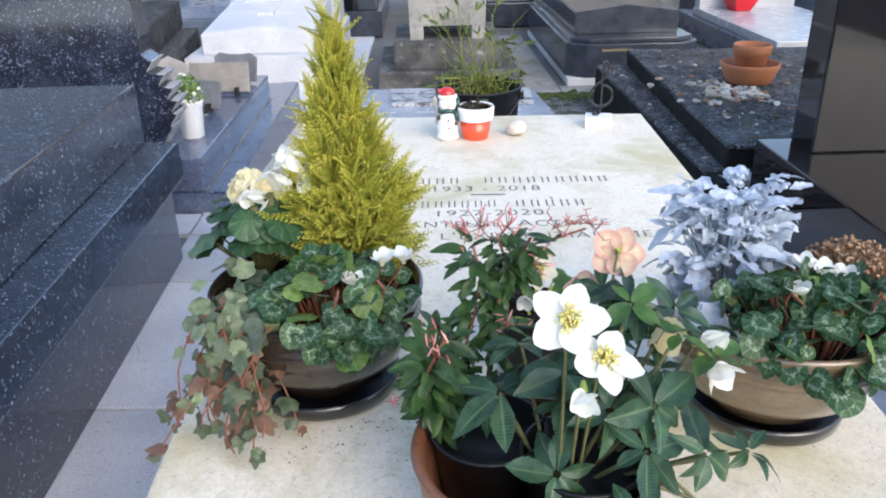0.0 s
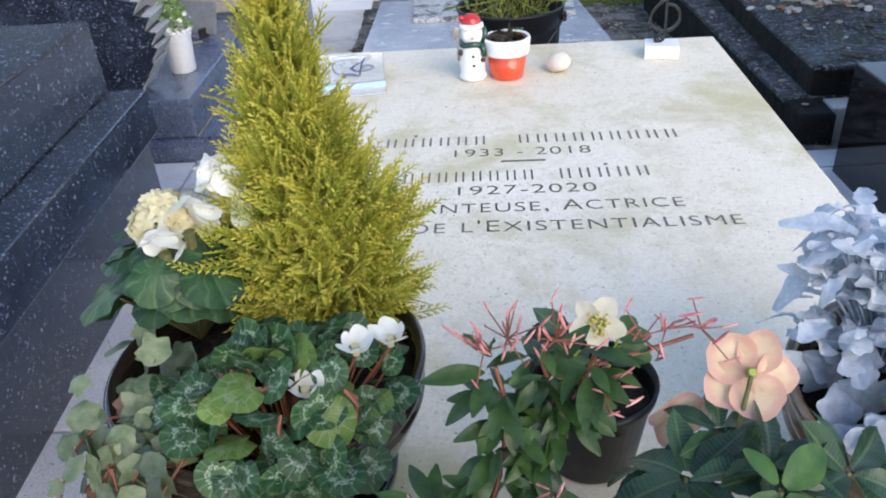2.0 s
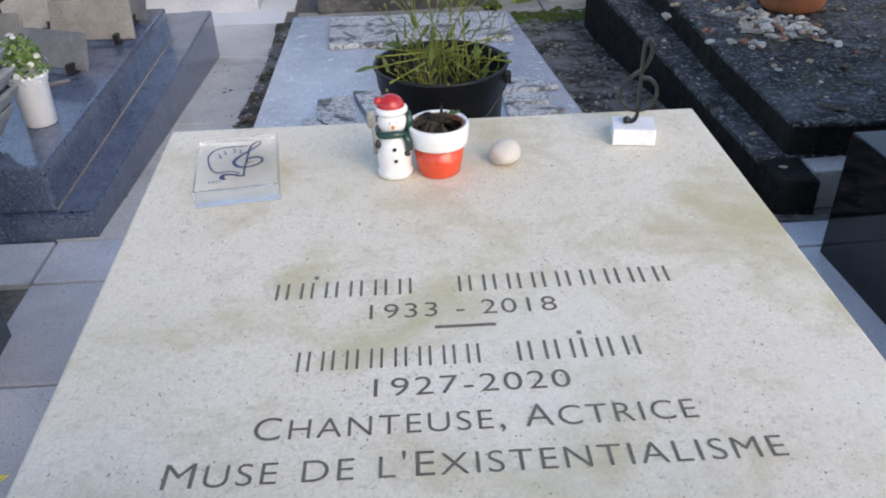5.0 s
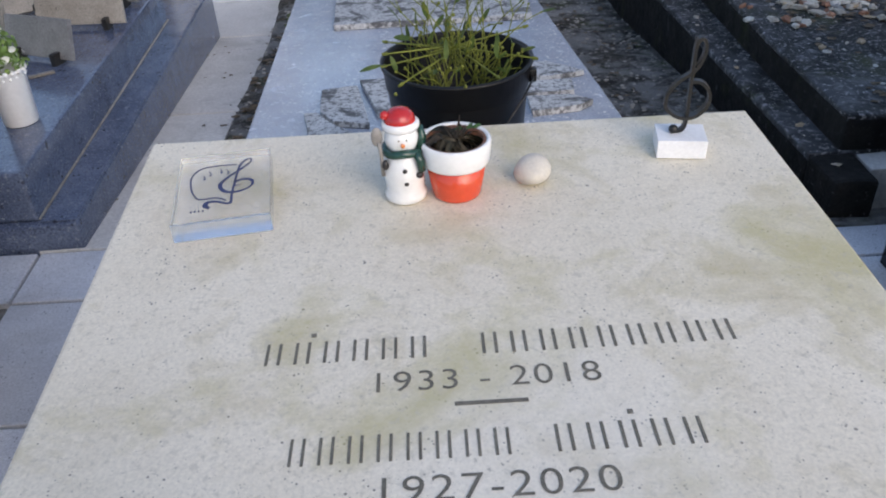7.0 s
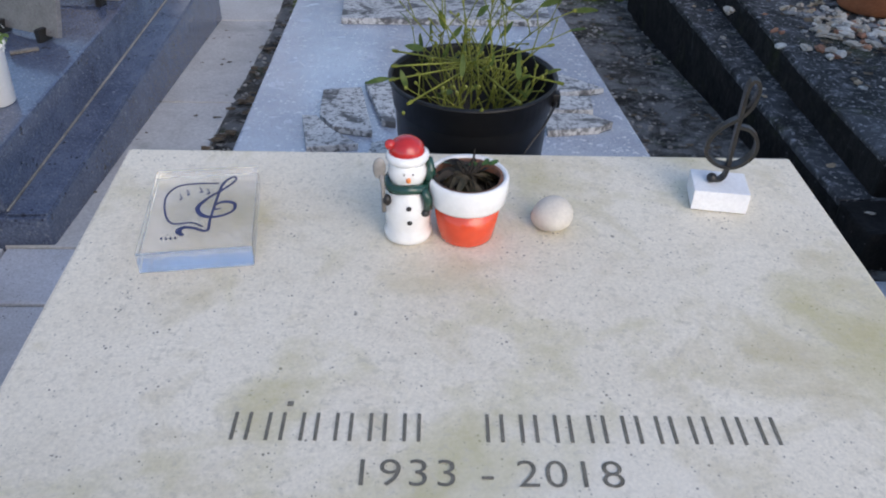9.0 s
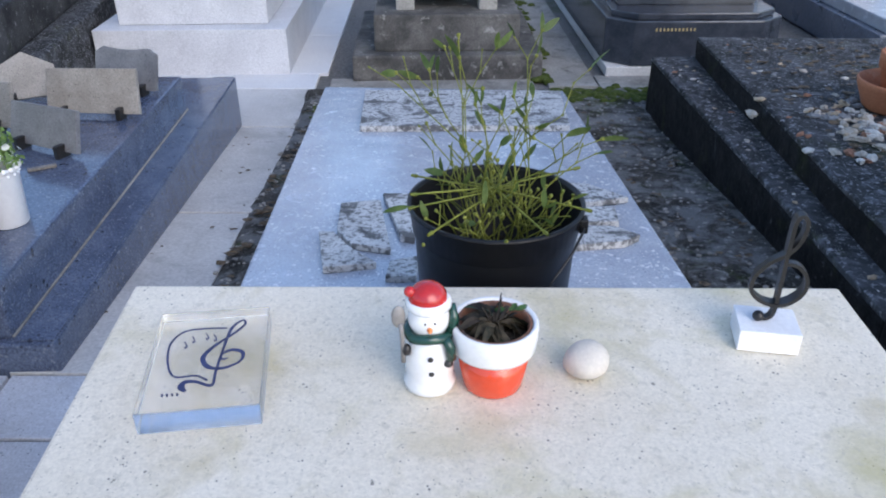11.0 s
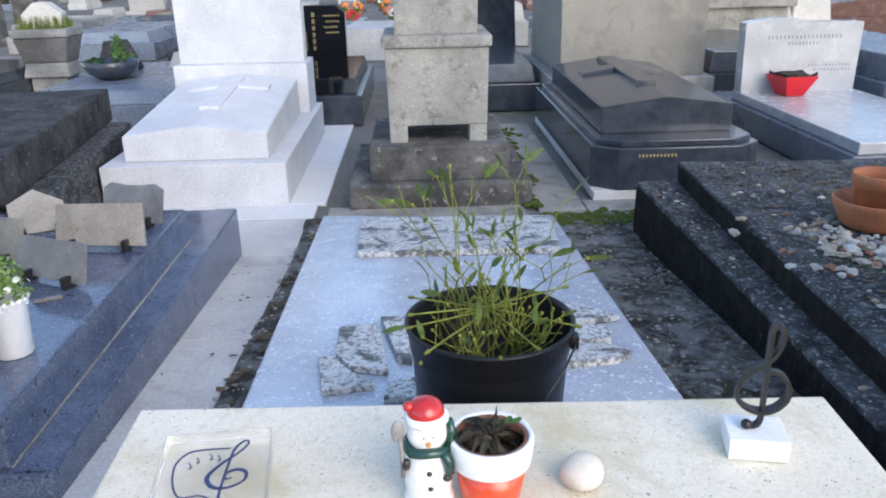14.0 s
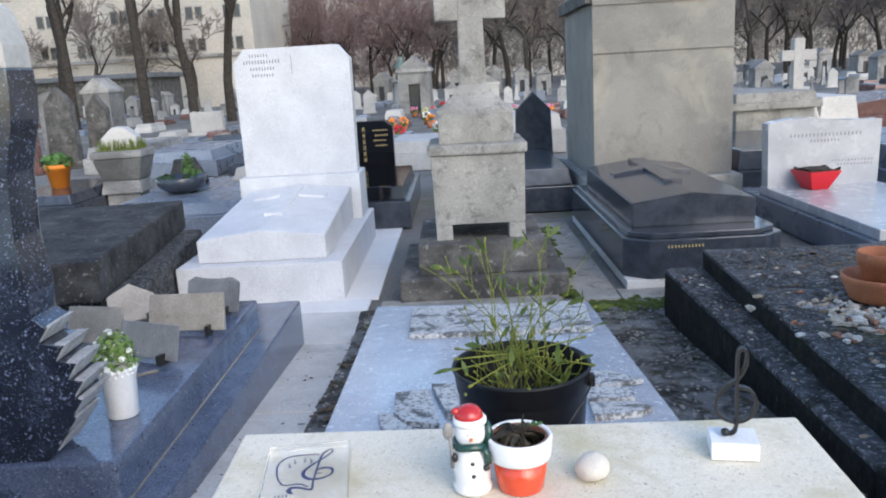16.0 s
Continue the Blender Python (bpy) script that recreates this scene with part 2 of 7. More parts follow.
M["terracotta"] = surface("terracotta", (0.34, 0.12, 0.055), (0.45, 0.175, 0.085), 6, (140, 0.18), 0.75, 0.06, 0.35, stains=((5, 0.56, 0.75, (0.22, 0.085, 0.045), 0.6), (14, 0.62, 0.72, (0.50, 0.32, 0.22), 0.4)), bumps=((160, 0.2, 0.001),))
M["worn_brown"] = surface("worn_brown_earthenware", (0.16, 0.062, 0.030), (0.30, 0.13, 0.07), 8, (120, 0.3), 0.5, 0.12, 0.45, stains=((9, 0.48, 0.60, (0.045, 0.042, 0.042), 0.85), (26, 0.58, 0.68, (0.40, 0.24, 0.15), 0.6)), bumps=((80, 0.4, 0.002),))
M["orange"] = surface("orange_plastic", (0.72, 0.20, 0.02), (0.80, 0.26, 0.03), 5, (60, 0.08), 0.5)
M["red_glaze"] = surface("red_plastic", (0.55, 0.012, 0.022), (0.64, 0.02, 0.03), 5, (60, 0.08), 0.32)
M["red_paint"] = surface("orange_red_glaze", (0.70, 0.065, 0.022), (0.76, 0.085, 0.03), 9, (90, 0.06), 0.16, 0.03, 0.5, coat=0.4, stains=((30, 0.66, 0.72, (0.5, 0.05, 0.02), 0.5),))
M["white_glaze"] = surface("white_glazed_ceramic", (0.80, 0.79, 0.76), (0.85, 0.84, 0.82), 12, (120, 0.05), 0.15, 0.04, 0.5, coat=0.4, stains=((25, 0.64, 0.75, (0.60, 0.57, 0.50), 0.4),))
M["white_pot"] = surface("white_painted_metal", (0.78, 0.78, 0.77), (0.83, 0.83, 0.82), 10, (100, 0.05), 0.4, stains=((14, 0.62, 0.75, (0.55, 0.52, 0.45), 0.4),))
M["plaster"] = surface("white_stone_block", (0.76, 0.76, 0.76), (0.82, 0.82, 0.82), 20, (200, 0.08), 0.5, stains=((30, 0.6, 0.72, (0.6, 0.58, 0.54), 0.4),))
M["black_metal"] = surface("black_painted_iron", (0.010, 0.010, 0.010), (0.018, 0.017, 0.016), 30, (200, 0.3), 0.42, 0.1, 0.5)
M["pebble"] = surface("pale_beige_pebble", (0.58, 0.53, 0.455), (0.67, 0.625, 0.55), 12, (200, 0.10), 0.6, stains=((30, 0.6, 0.75, (0.42, 0.36, 0.29), 0.4),), bumps=((90, 0.15, 0.001),))
M["plaque"] = surface("speckled_beige_plaque", (0.22, 0.20, 0.175), (0.31, 0.285, 0.25), 14, (220, 0.3), 0.4, 0.08, 0.5, specks=((150, 0.28, (0.10, 0.09, 0.08)),), rand=0.15)
M["plaque_grey"] = surface("speckled_grey_plaque", (0.13, 0.13, 0.135), (0.20, 0.20, 0.205), 14, (220, 0.3), 0.35, 0.08, 0.5, specks=((150, 0.28, (0.06, 0.06, 0.065)),), rand=0.15)
M["lichen_plaque"] = surface("lichened_marble_plaque", (0.50, 0.50, 0.49), (0.60, 0.60, 0.58), 10, (160, 0.2), 0.8, 0.05, 0.3,
                             stains=((12, 0.52, 0.60, (0.05, 0.05, 0.05), 0.85), (75, 0.50, 0.58, (0.08, 0.08, 0.08), 0.75)), bumps=((60, 0.3, 0.002),))
M["wood"] = surface("split_grey_wood", (0.16, 0.14, 0.12), (0.30, 0.27, 0.23), 30, (200, 0.4), 0.85, bumps=((60, 0.5, 0.003),))
M["bark"] = surface("dark_bark", (0.030, 0.026, 0.022), (0.065, 0.055, 0.046), 12, (60, 0.4), 0.9, 0, 0.2, bumps=((25, 0.7, 0.02),))
# twig brown, lightened: some distance haze is mixed into the colour
M["twig"] = surface("bare_twigs", (0.15, 0.128, 0.112), (0.20, 0.172, 0.152), 0.3, None, 0.9, 0, 0.2)
M["red_twig"] = surface("reddish_bare_twigs", (0.17, 0.115, 0.11), (0.22, 0.155, 0.145), 0.3, None, 0.9, 0, 0.2)
M["facade"] = surface("beige_stone_facade", (0.40, 0.37, 0.32), (0.50, 0.465, 0.40), 0.25, (6, 0.15), 0.85, 0, 0.3, stains=((0.3, 0.5, 0.75, (0.32, 0.30, 0.265), 0.6),))
M["slate"] = surface("grey_slate", (0.09, 0.095, 0.105), (0.15, 0.155, 0.165), 2, (20, 0.3), 0.5)
M["window_dark"] = surface("dark_window_glass", (0.03, 0.032, 0.036), (0.05, 0.052, 0.056), 1, None, 0.15)
M["bluegrey"] = surface("blue_grey_stone", (0.13, 0.16, 0.21), (0.21, 0.24, 0.29), 2, (60, 0.3), 0.3, 0.08, 0.5, stains=((1.5, 0.5, 0.75, (0.24, 0.25, 0.26), 0.5),), rand=0.3)
M["far_stone"] = surface("pale_old_stone", (0.20, 0.195, 0.185), (0.32, 0.31, 0.29), 1.2, (40, 0.25), 0.85, 0.0, 0.3, stains=((1.6, 0.50, 0.66, (0.085, 0.085, 0.08), 0.75), (5, 0.58, 0.70, (0.07, 0.07, 0.068), 0.6)), rand=0.35)
M["far_white"] = surface("pale_cream_stone", (0.40, 0.385, 0.355), (0.50, 0.48, 0.445), 2, (50, 0.15), 0.7, stains=((2.5, 0.52, 0.70, (0.28, 0.27, 0.25), 0.6),), rand=0.2)
M["red_granite"] = surface("red_brown_granite", (0.13, 0.062, 0.05), (0.19, 0.095, 0.08), 6, (150, 0.3), 0.25, 0.05, 0.5, specks=((120, 0.28, (0.07, 0.04, 0.035)),), rand=0.1)
M["bronze"] = surface("green_bronze", (0.08, 0.14, 0.12), (0.13, 0.20, 0.175), 5, (60, 0.3), 0.7)
M["gold"] = surface("gilded_letters", (0.36, 0.27, 0.12), (0.44, 0.34, 0.16), 20, None, 0.45)
M["grey_letters"] = surface("grey_letters", (0.17, 0.17, 0.18), (0.22, 0.22, 0.23), 20, None, 0.7)


def leaf_mat(name, c1, c2, edge=None, mid=None, vein=None, rough=0.45, trans=0.25, scale=60.0, rand=0.22, bump_s=0.3, edge_w=0.07, mid_k=0.5, wob_k=0.55, rib=None):
    """Leaf: v runs from the middle (0) to the rim (1). edge: colour and start of a pale margin; mid: a silvery zone (colour, low, high)."""
    m, nt, b, pos = start_mat(name, rough, 0, 0.34)
    uv = nt.nodes.new("ShaderNodeUVMap").outputs[0]
    sep = nt.nodes.new("ShaderNodeSeparateXYZ")
    link(nt, uv, sep.inputs[0])
    v = sep.outputs[1]
    col = ramp(nt, noise_tex(nt, pos, scale, 3), [(0.35, c1), (0.65, c2)])
    wob = nt.nodes.new("ShaderNodeMath")
    wob.operation = "MULTIPLY_ADD"
    wob.inputs[1].default_value = wob_k
    link(nt, noise_tex(nt, pos, scale * 2.6, 2), wob.inputs[0])
    link(nt, v, wob.inputs[2])
    if mid:
        f = ramp(nt, wob.outputs[0], [(mid[1], (0, 0, 0)), (mid[1] + 0.16, (mid_k,) * 3), (mid[2], (mid_k,) * 3), (mid[2] + 0.14, (0, 0, 0))])
        col = mixc(nt, f, col, mid[0])
    if rib:
        col = mixc(nt, ramp(nt, v, [(0.02, (0.7, 0.7, 0.7)), (0.14, (0, 0, 0))]), col, rib)
    if edge:
        f = ramp(nt, wob.outputs[0], [(edge[1], (0, 0, 0)), (edge[1] + edge_w, (1, 1, 1))])
        col = mixc(nt, f, col, edge[0])
    if vein:
        w = nt.nodes.new("ShaderNodeTexWave")
        w.inputs["Scale"].default_value = vein[1]
        w.inputs["Distortion"].default_value = 1.0
        link(nt, uv, w.inputs["Vector"])
        f = ramp(nt, w.outputs["Fac"], [(0.86, (0, 0, 0)), (0.98, (0.6, 0.6, 0.6))])
        col = mixc(nt, f, col, vein[0])
    oi = nt.nodes.new("ShaderNodeObjectInfo").outputs["Random"]
    col = mixc(nt, 1.0, col, ramp(nt, oi, [(0, (1 - rand, 1 - rand, 1 - 0.8 * rand)), (1, (1 + rand, 1 + rand, 1 + 0.5 * rand))]), "MULTIPLY")
    link(nt, col, b.inputs["Base Color"])
    if trans:
        out = nt.nodes["Material Output"]
        t = nt.nodes.new("ShaderNodeBsdfTranslucent")
        link(nt, col, t.inputs[0])
        ms = nt.nodes.new("ShaderNodeMixShader")
        ms.inputs[0].default_value = trans
        link(nt, b.outputs[0], ms.inputs[1])
        link(nt, t.outputs[0], ms.inputs[2])
        link(nt, ms.outputs[0], out.inputs[0])
    if bump_s:
        link(nt, bump(nt, noise_tex(nt, pos, scale * 2, 3), bump_s, 0.003), b.inputs["Normal"])
    return m


M["cyclamen_leaf"] = leaf_mat("marbled_cyclamen_leaf", (0.014, 0.052, 0.020), (0.046, 0.110, 0.042), mid=((0.42, 0.52, 0.42), 0.80, 1.03), vein=((0.12, 0.20, 0.13), 4.0), mid_k=0.68, wob_k=0.95, scale=130)
M["cyclamen_pale"] = leaf_mat("pale_cyclamen_leaf", (0.09, 0.18, 0.034), (0.16, 0.26, 0.06), mid=((0.26, 0.33, 0.19), 0.80, 1.02), vein=((0.22, 0.29, 0.15), 4.0), mid_k=0.6, wob_k=0.85, scale=85)
M["ivy_leaf"] = leaf_mat("variegated_ivy_leaf", (0.075, 0.115, 0.062), (0.19, 0.225, 0.150), edge=((0.44, 0.44, 0.34), 1.02), edge_w=0.26, rand=0.40)
M["ivy_brown"] = leaf_mat("reddish_ivy_leaf", (0.15, 0.075, 0.048), (0.22, 0.13, 0.085), edge=((0.30, 0.22, 0.15), 1.0))
M["kale_leaf"] = leaf_mat("blue_green_leaf", (0.012, 0.042, 0.018), (0.032, 0.082, 0.032), vein=((0.07, 0.13, 0.06), 3.0), trans=0.12)
M["hellebore_leaf"] = leaf_mat("dark_hellebore_leaf", (0.014, 0.046, 0.026), (0.042, 0.092, 0.054), rib=(0.12, 0.19, 0.09), vein=((0.075, 0.13, 0.075), 5.0), rough=0.30, rand=0.35)
M["hellebore_young"] = leaf_mat("fresh_hellebore_leaf", (0.036, 0.095, 0.028), (0.072, 0.145, 0.038), rough=0.38)
M["jasmine_leaf"] = leaf_mat("jasmine_leaf", (0.018, 0.050, 0.015), (0.052, 0.105, 0.030), rough=0.32)
M["jasmine_bud"] = leaf_mat("pink_jasmine_bud", (0.36, 0.055, 0.085), (0.70, 0.36, 0.34), trans=0.1, bump_s=0)
M["silver_leaf"] = leaf_mat("felted_silver_leaf", (0.43, 0.49, 0.58), (0.60, 0.65, 0.73), edge=((0.70, 0.74, 0.80), 1.05), rough=0.85, rand=0.12, scale=120)
M["white_petal"] = leaf_mat("white_petal", (0.80, 0.80, 0.74), (0.86, 0.86, 0.82), rough=0.5, trans=0.35, rand=0.05, bump_s=0.1)
M["cream_petal"] = leaf_mat("cream_petal", (0.64, 0.58, 0.36), (0.76, 0.72, 0.52), rough=0.5, trans=0.3, rand=0.08, bump_s=0.1)
M["blush_petal"] = leaf_mat("blush_pink_petal", (0.68, 0.50, 0.34), (0.76, 0.60, 0.44), edge=((0.66, 0.40, 0.32), 0.75), edge_w=0.8, wob_k=0.35, scale=90, rough=0.5, trans=0.35, rand=0.05, bump_s=0.1)
M["pink_cream_petal"] = leaf_mat("pink_cream_petal", (0.74, 0.68, 0.52), (0.80, 0.75, 0.62), edge=((0.74, 0.52, 0.46), 1.15), edge_w=0.4, wob_k=0.35, scale=90, rough=0.5, trans=0.35, rand=0.08, bump_s=0.1)
M["stamen"] = surface("yellow_stamens", (0.62, 0.50, 0.12), (0.74, 0.66, 0.25), 200, None, 0.7)
M["lime"] = leaf_mat("lime_green_stem", (0.30, 0.38, 0.06), (0.44, 0.50, 0.10), trans=0.1, bump_s=0)
M["stem_red"] = surface("reddish_stem", (0.16, 0.05, 0.03), (0.24, 0.09, 0.05), 60, None, 0.6)
M["stem_green"] = surface("green_brown_stem", (0.075, 0.085, 0.03), (0.13, 0.12, 0.05), 60, None, 0.6)
M["thuja"] = leaf_mat("golden_conifer_foliage", (0.24, 0.30, 0.038), (0.48, 0.47, 0.062), edge=((0.72, 0.64, 0.12), 0.60), edge_w=0.55, wob_k=0.3, trans=0.3, scale=22, rand=0.05, bump_s=0, rough=0.6)
M["mistletoe"] = leaf_mat("yellow_green_twig", (0.115, 0.140, 0.020), (0.235, 0.250, 0.045), trans=0.1, scale=25, bump_s=0, rough=0.55)
M["mistletoe_leaf"] = leaf_mat("mistletoe_leaf", (0.060, 0.100, 0.022), (0.115, 0.160, 0.045), trans=0.25, rough=0.5)
M["dead_leaf"] = leaf_mat("dead_leaf", (0.07, 0.05, 0.032), (0.20, 0.15, 0.10), trans=0.1, rough=0.8, rand=0.5)
M["dry_heather"] = surface("dry_brown_heather", (0.22, 0.12, 0.06), (0.40, 0.26, 0.16), 150, None, 0.85)
M["bush"] = leaf_mat("fresh_green_leaf", (0.055, 0.13, 0.03), (0.11, 0.21, 0.05), trans=0.25, rough=0.5)
M["grass"] = leaf_mat("bright_grass", (0.13, 0.18, 0.03), (0.24, 0.28, 0.06), rough=0.7)
M["tuft"] = leaf_mat("pale_green_leaflet", (0.13, 0.23, 0.06), (0.24, 0.34, 0.11), trans=0.25, rough=0.6)


# ---- building tools ----
def thing(name, label, category, loc=(0, 0, 0), rz=0.0, group="", kind="", rx=0.0, ry=0.0):
    ob = new(name)
    ob.empty_display_size = 0.1
    ob.matrix_basis = pose(*loc, rx, ry, rz)
    return tagged(ob, label, category, group, kind)


def to_mesh(bm, name, mats, smooth=False):
    me = bpy.data.meshes.new(name)
    bmesh.ops.recalc_face_normals(bm, faces=bm.faces)
    bm.to_mesh(me)
    bm.free()
    for m in mats if isinstance(mats, (list, tuple)) else [mats]:
        me.materials.append(m)
    if smooth:
        me.polygons.foreach_set("use_smooth", [True] * len(me.polygons))
    return me


def part(name, bm, material, parent=None, label="", smooth=False, at=None):
    me = bm if isinstance(bm, bpy.types.Mesh) else to_mesh(bm, name, material, smooth)
    ob = new(name, me)
    if parent is not None:
        ob.parent = parent
    if at is not None:
        ob.matrix_basis = at
    return tagged(ob, label)


def solid(name, bm, material, label, category, loc=(0, 0, 0), rz=0.0, group="", kind="", smooth=False):
    ob = part(name, bm, material, None, label, smooth, pose(*loc, 0, 0, rz))
    return tagged(ob, label, category, group, kind)


def hexa(bm, low, high, bev=0.0):
    """A block from four lower and four upper corners, in order round."""
    vs = [bm.verts.new(p) for p in (*low, *high)]
    fs = [bm.faces.new([vs[i] for i in f]) for f in ((3, 2, 1, 0), (4, 5, 6, 7), (0, 1, 5, 4), (1, 2, 6, 5), (2, 3, 7, 6), (3, 0, 4, 7))]
    if bev:
        edges = list({e for f in fs for e in f.edges})
        bmesh.ops.bevel(bm, geom=edges, offset=bev, segments=2, profile=0.6, affect="EDGES", clamp_overlap=True)
    return bm


def box(x0, x1, y0, y1, z0, z1, bev=0.006, bm=None, top=(0, 0)):
    """A block; top: how far its upper face draws in along x and y."""
    bm = bm or bmesh.new()
    a, b = top
    return hexa(bm, [(x0, y0, z0), (x1, y0, z0), (x1, y1, z0), (x0, y1, z0)],
                [(x0 + a, y0 + b, z1), (x1 - a, y0 + b, z1), (x1 - a, y1 - b, z1), (x0 + a, y1 - b, z1)], bev)


def prism(poly, y0, y1, bev=0.0, bm=None, axis="y"):
    """An outline in x and z (axis y), or in x and y (axis z), drawn out along the axis."""
    bm = bm or bmesh.new()
    put = (lambda p, d: (p[0], d, p[1])) if axis == "y" else (lambda p, d: (p[0], p[1], d))
    lo, hi = [bm.verts.new(put(p, y0)) for p in poly], [bm.verts.new(put(p, y1)) for p in poly]
    n = len(poly)
    fs = [bm.faces.new(lo), bm.faces.new(hi[::-1])]
    fs += [bm.faces.new((lo[i], lo[(i + 1) % n], hi[(i + 1) % n], hi[i])) for i in range(n)]
    if bev:
        bmesh.ops.bevel(bm, geom=list({e for f in fs for e in f.edges}), offset=bev, segments=2, profile=0.6, affect="EDGES", clamp_overlap=True)
    return bm


def lathe(profile, segs=40, bm=None, centre=(0, 0, 0), wobble=0.0):
    """A turned form from (radius, height) pairs, closed where a radius is 0."""
    bm = bm or bmesh.new()
    cx, cy, cz = centre
    rings = []
    for r, z in profile:
        if r < 1e-6:
            rings.append([bm.verts.new((cx, cy, cz + z))])
        else:
            rings.append([bm.verts.new((cx + r * (1 + wobble * math.sin(3 * 2 * math.pi * i / segs)) * math.cos(2 * math.pi * i / segs),
                                        cy + r * math.sin(2 * math.pi * i / segs), cz + z)) for i in range(segs)])
    for a, b in zip(rings, rings[1:]):
        for i in range(segs):
            j = (i + 1) % segs
            if len(a) == 1 and len(b) == 1:
                continue
            if len(a) == 1:
                bm.faces.new((a[0], b[j], b[i]))
            elif len(b) == 1:
                bm.faces.new((a[i], a[j], b[0]))
            else:
                bm.faces.new((a[i], a[j], b[j], b[i]))
    return bm


def tube(points, radii, sides=5, bm=None, cap=True):
    """A tapered round bar along points."""
    bm = bm or bmesh.new()
    pts = [Vector(p) for p in points]
    if not isinstance(radii, (list, tuple)):
        radii = [radii] * len(pts)
    rings, up = [], Vector((0.13, 0.21, 1)).normalized()
    for i, p in enumerate(pts):
        d = (pts[min(i + 1, len(pts) - 1)] - pts[max(i - 1, 0)]).normalized()
        if abs(d.dot(up)) > 0.95:
            up = Vector((1, 0.2, 0.1)).normalized()
        s = d.cross(up).normalized()
        u = s.cross(d)
        rings.append([bm.verts.new(p + radii[i] * (math.cos(2 * math.pi * k / sides) * s + math.sin(2 * math.pi * k / sides) * u)) for k in range(sides)])
    for a, b in zip(rings, rings[1:]):
        for k in range(sides):
            bm.faces.new((a[k], a[(k + 1) % sides], b[(k + 1) % sides], b[k]))
    if cap:
        bm.faces.new(rings[0][::-1])
        bm.faces.new(rings[-1])
    return bm


def ellipsoid(bm, c, r, u=12, v=8, m=None):
    n0 = len(bm.verts)
    made = bmesh.ops.create_uvsphere(bm, u_segments=u, v_segments=v, radius=1.0)["verts"]
    for w in made:
        w.co = Vector((w.co.x * r[0], w.co.y * r[1], w.co.z * r[2]))
        if m is not None:
            w.co = m @ w.co
        w.co += Vector(c)
    return made


def roughen(bm, amount, scale, seed=0.0, cuts=0):
    """Uneven, worn faces."""
    if cuts:
        bmesh.ops.subdivide_edges(bm, edges=list(bm.edges), cuts=cuts, use_grid_fill=True)
    for v in bm.verts:
        v.co += amount * noise.noise_vector((v.co + Vector((seed, seed * 1.7, 0))) * scale)
    return bm


def bar_row(bm, x0, x1, y, z, h, n, depth=0.003, fill=0.4, flat=False, slope=0.0):
    """A row of n plain upright bars for unreadable or private writing; flat: lying on a level face."""
    step = (x1 - x0) / n
    for i in range(n):
        a = x0 + step * i
        if flat:
            q = [(a, y), (a + step * fill, y), (a + step * fill, y + h), (a, y + h)]
            hexa(bm, [(p[0], p[1], z - 0.004 + slope * (p[1] - y)) for p in q], [(p[0], p[1], z + depth + slope * (p[1] - y)) for p in q])
        else:
            box(a, a + step * fill, y - depth, y + 0.003, z, z + h, 0, bm)
    return bm


LEAN_Z = 2.0        # the rows of graves run this many degrees to the left of +y
rng = random.Random(7)

# ---- ground ----
FAR_Z = -0.14


def ground_z(y):
    return 0.0 if y < 2.3 else FAR_Z * min((y - 2.3) / 1.8, 1.0)


bm = bmesh.new()
xs = [-400, -60, -12, -3, -1.5, 0, 1.5, 3, 12, 60, 400]
ys = [-60, -8, -1, 1, 2.3, 2.9, 3.5, 4.1, 4.6, 6, 9, 15, 30, 80, 900]
grid = [[bm.verts.new((x, y, ground_z(y) - 0.012)) for x in xs] for y in ys]
for a, b in zip(grid, grid[1:]):
    for i in range(len(xs) - 1):
        bm.faces.new((a[i], a[i + 1], b[i + 1], b[i]))
tagged(part("ground", bm, M["ground"]), "grey gritty cemetery ground with moss patches", "ground", kind="structure")

# earth strips beside the sunken grave
for name, x0, x1, lab in (("earth_strip", -0.635, -0.48, "dark damp earth strip with dead leaves beside the terrazzo slab"),
                          ("earth_strip", 0.40, 0.98, "dark gritty earth with moss beside the terrazzo slab")):
    bm = bmesh.new()
    n = 26
    rows_ = []
    for j in range(n + 1):
        y = 2.25 + 2.35 * j / n
        sh = -0.035 * (y - 2)
        rows_.append([bm.verts.new((x0 + sh + (x1 - x0) * i / 8, y, ground_z(y) + 0.004 + 0.012 * noise.noise(Vector((x0 + i * 0.6, y * 7, 1)))
                                    + (0.006 if 0 < i < 8 else -0.006))) for i in range(9)])
    for a, b in zip(rows_, rows_[1:]):
        for i in range(8):
            bm.faces.new((a[i], a[i + 1], b[i + 1], b[i]))
    tagged(part(name, bm, M["earth"], smooth=True), lab, "earth", kind="structure")


# ---- paving ----
def slabs(name, label, mat, cells, thick=0.03, gap=0.004):
    """Separate paving pieces: cells of four plan corners and a height function."""
    root = tagged(new(name), label, "paving", kind="structure")
    for k, (x0, x1, y0, y1) in enumerate(cells):
        sh = lambda y: -0.035 * (y - 2)
        zz = lambda y: ground_z(y) + 0.004
        low = [(x0 + sh(y0) + gap, y0 + gap, zz(y0) - thick), (x1 + sh(y0) - gap, y0 + gap, zz(y0) - thick), (x1 + sh(y1) - gap, y1 - gap, zz(y1) - thick), (x0 + sh(y1) + gap, y1 - gap, zz(y1) - thick)]
        part("paving_slab", hexa(bmesh.new(), low, [(a, b, c + thick) for a, b, c in low], 0.004), mat, root)
    return root


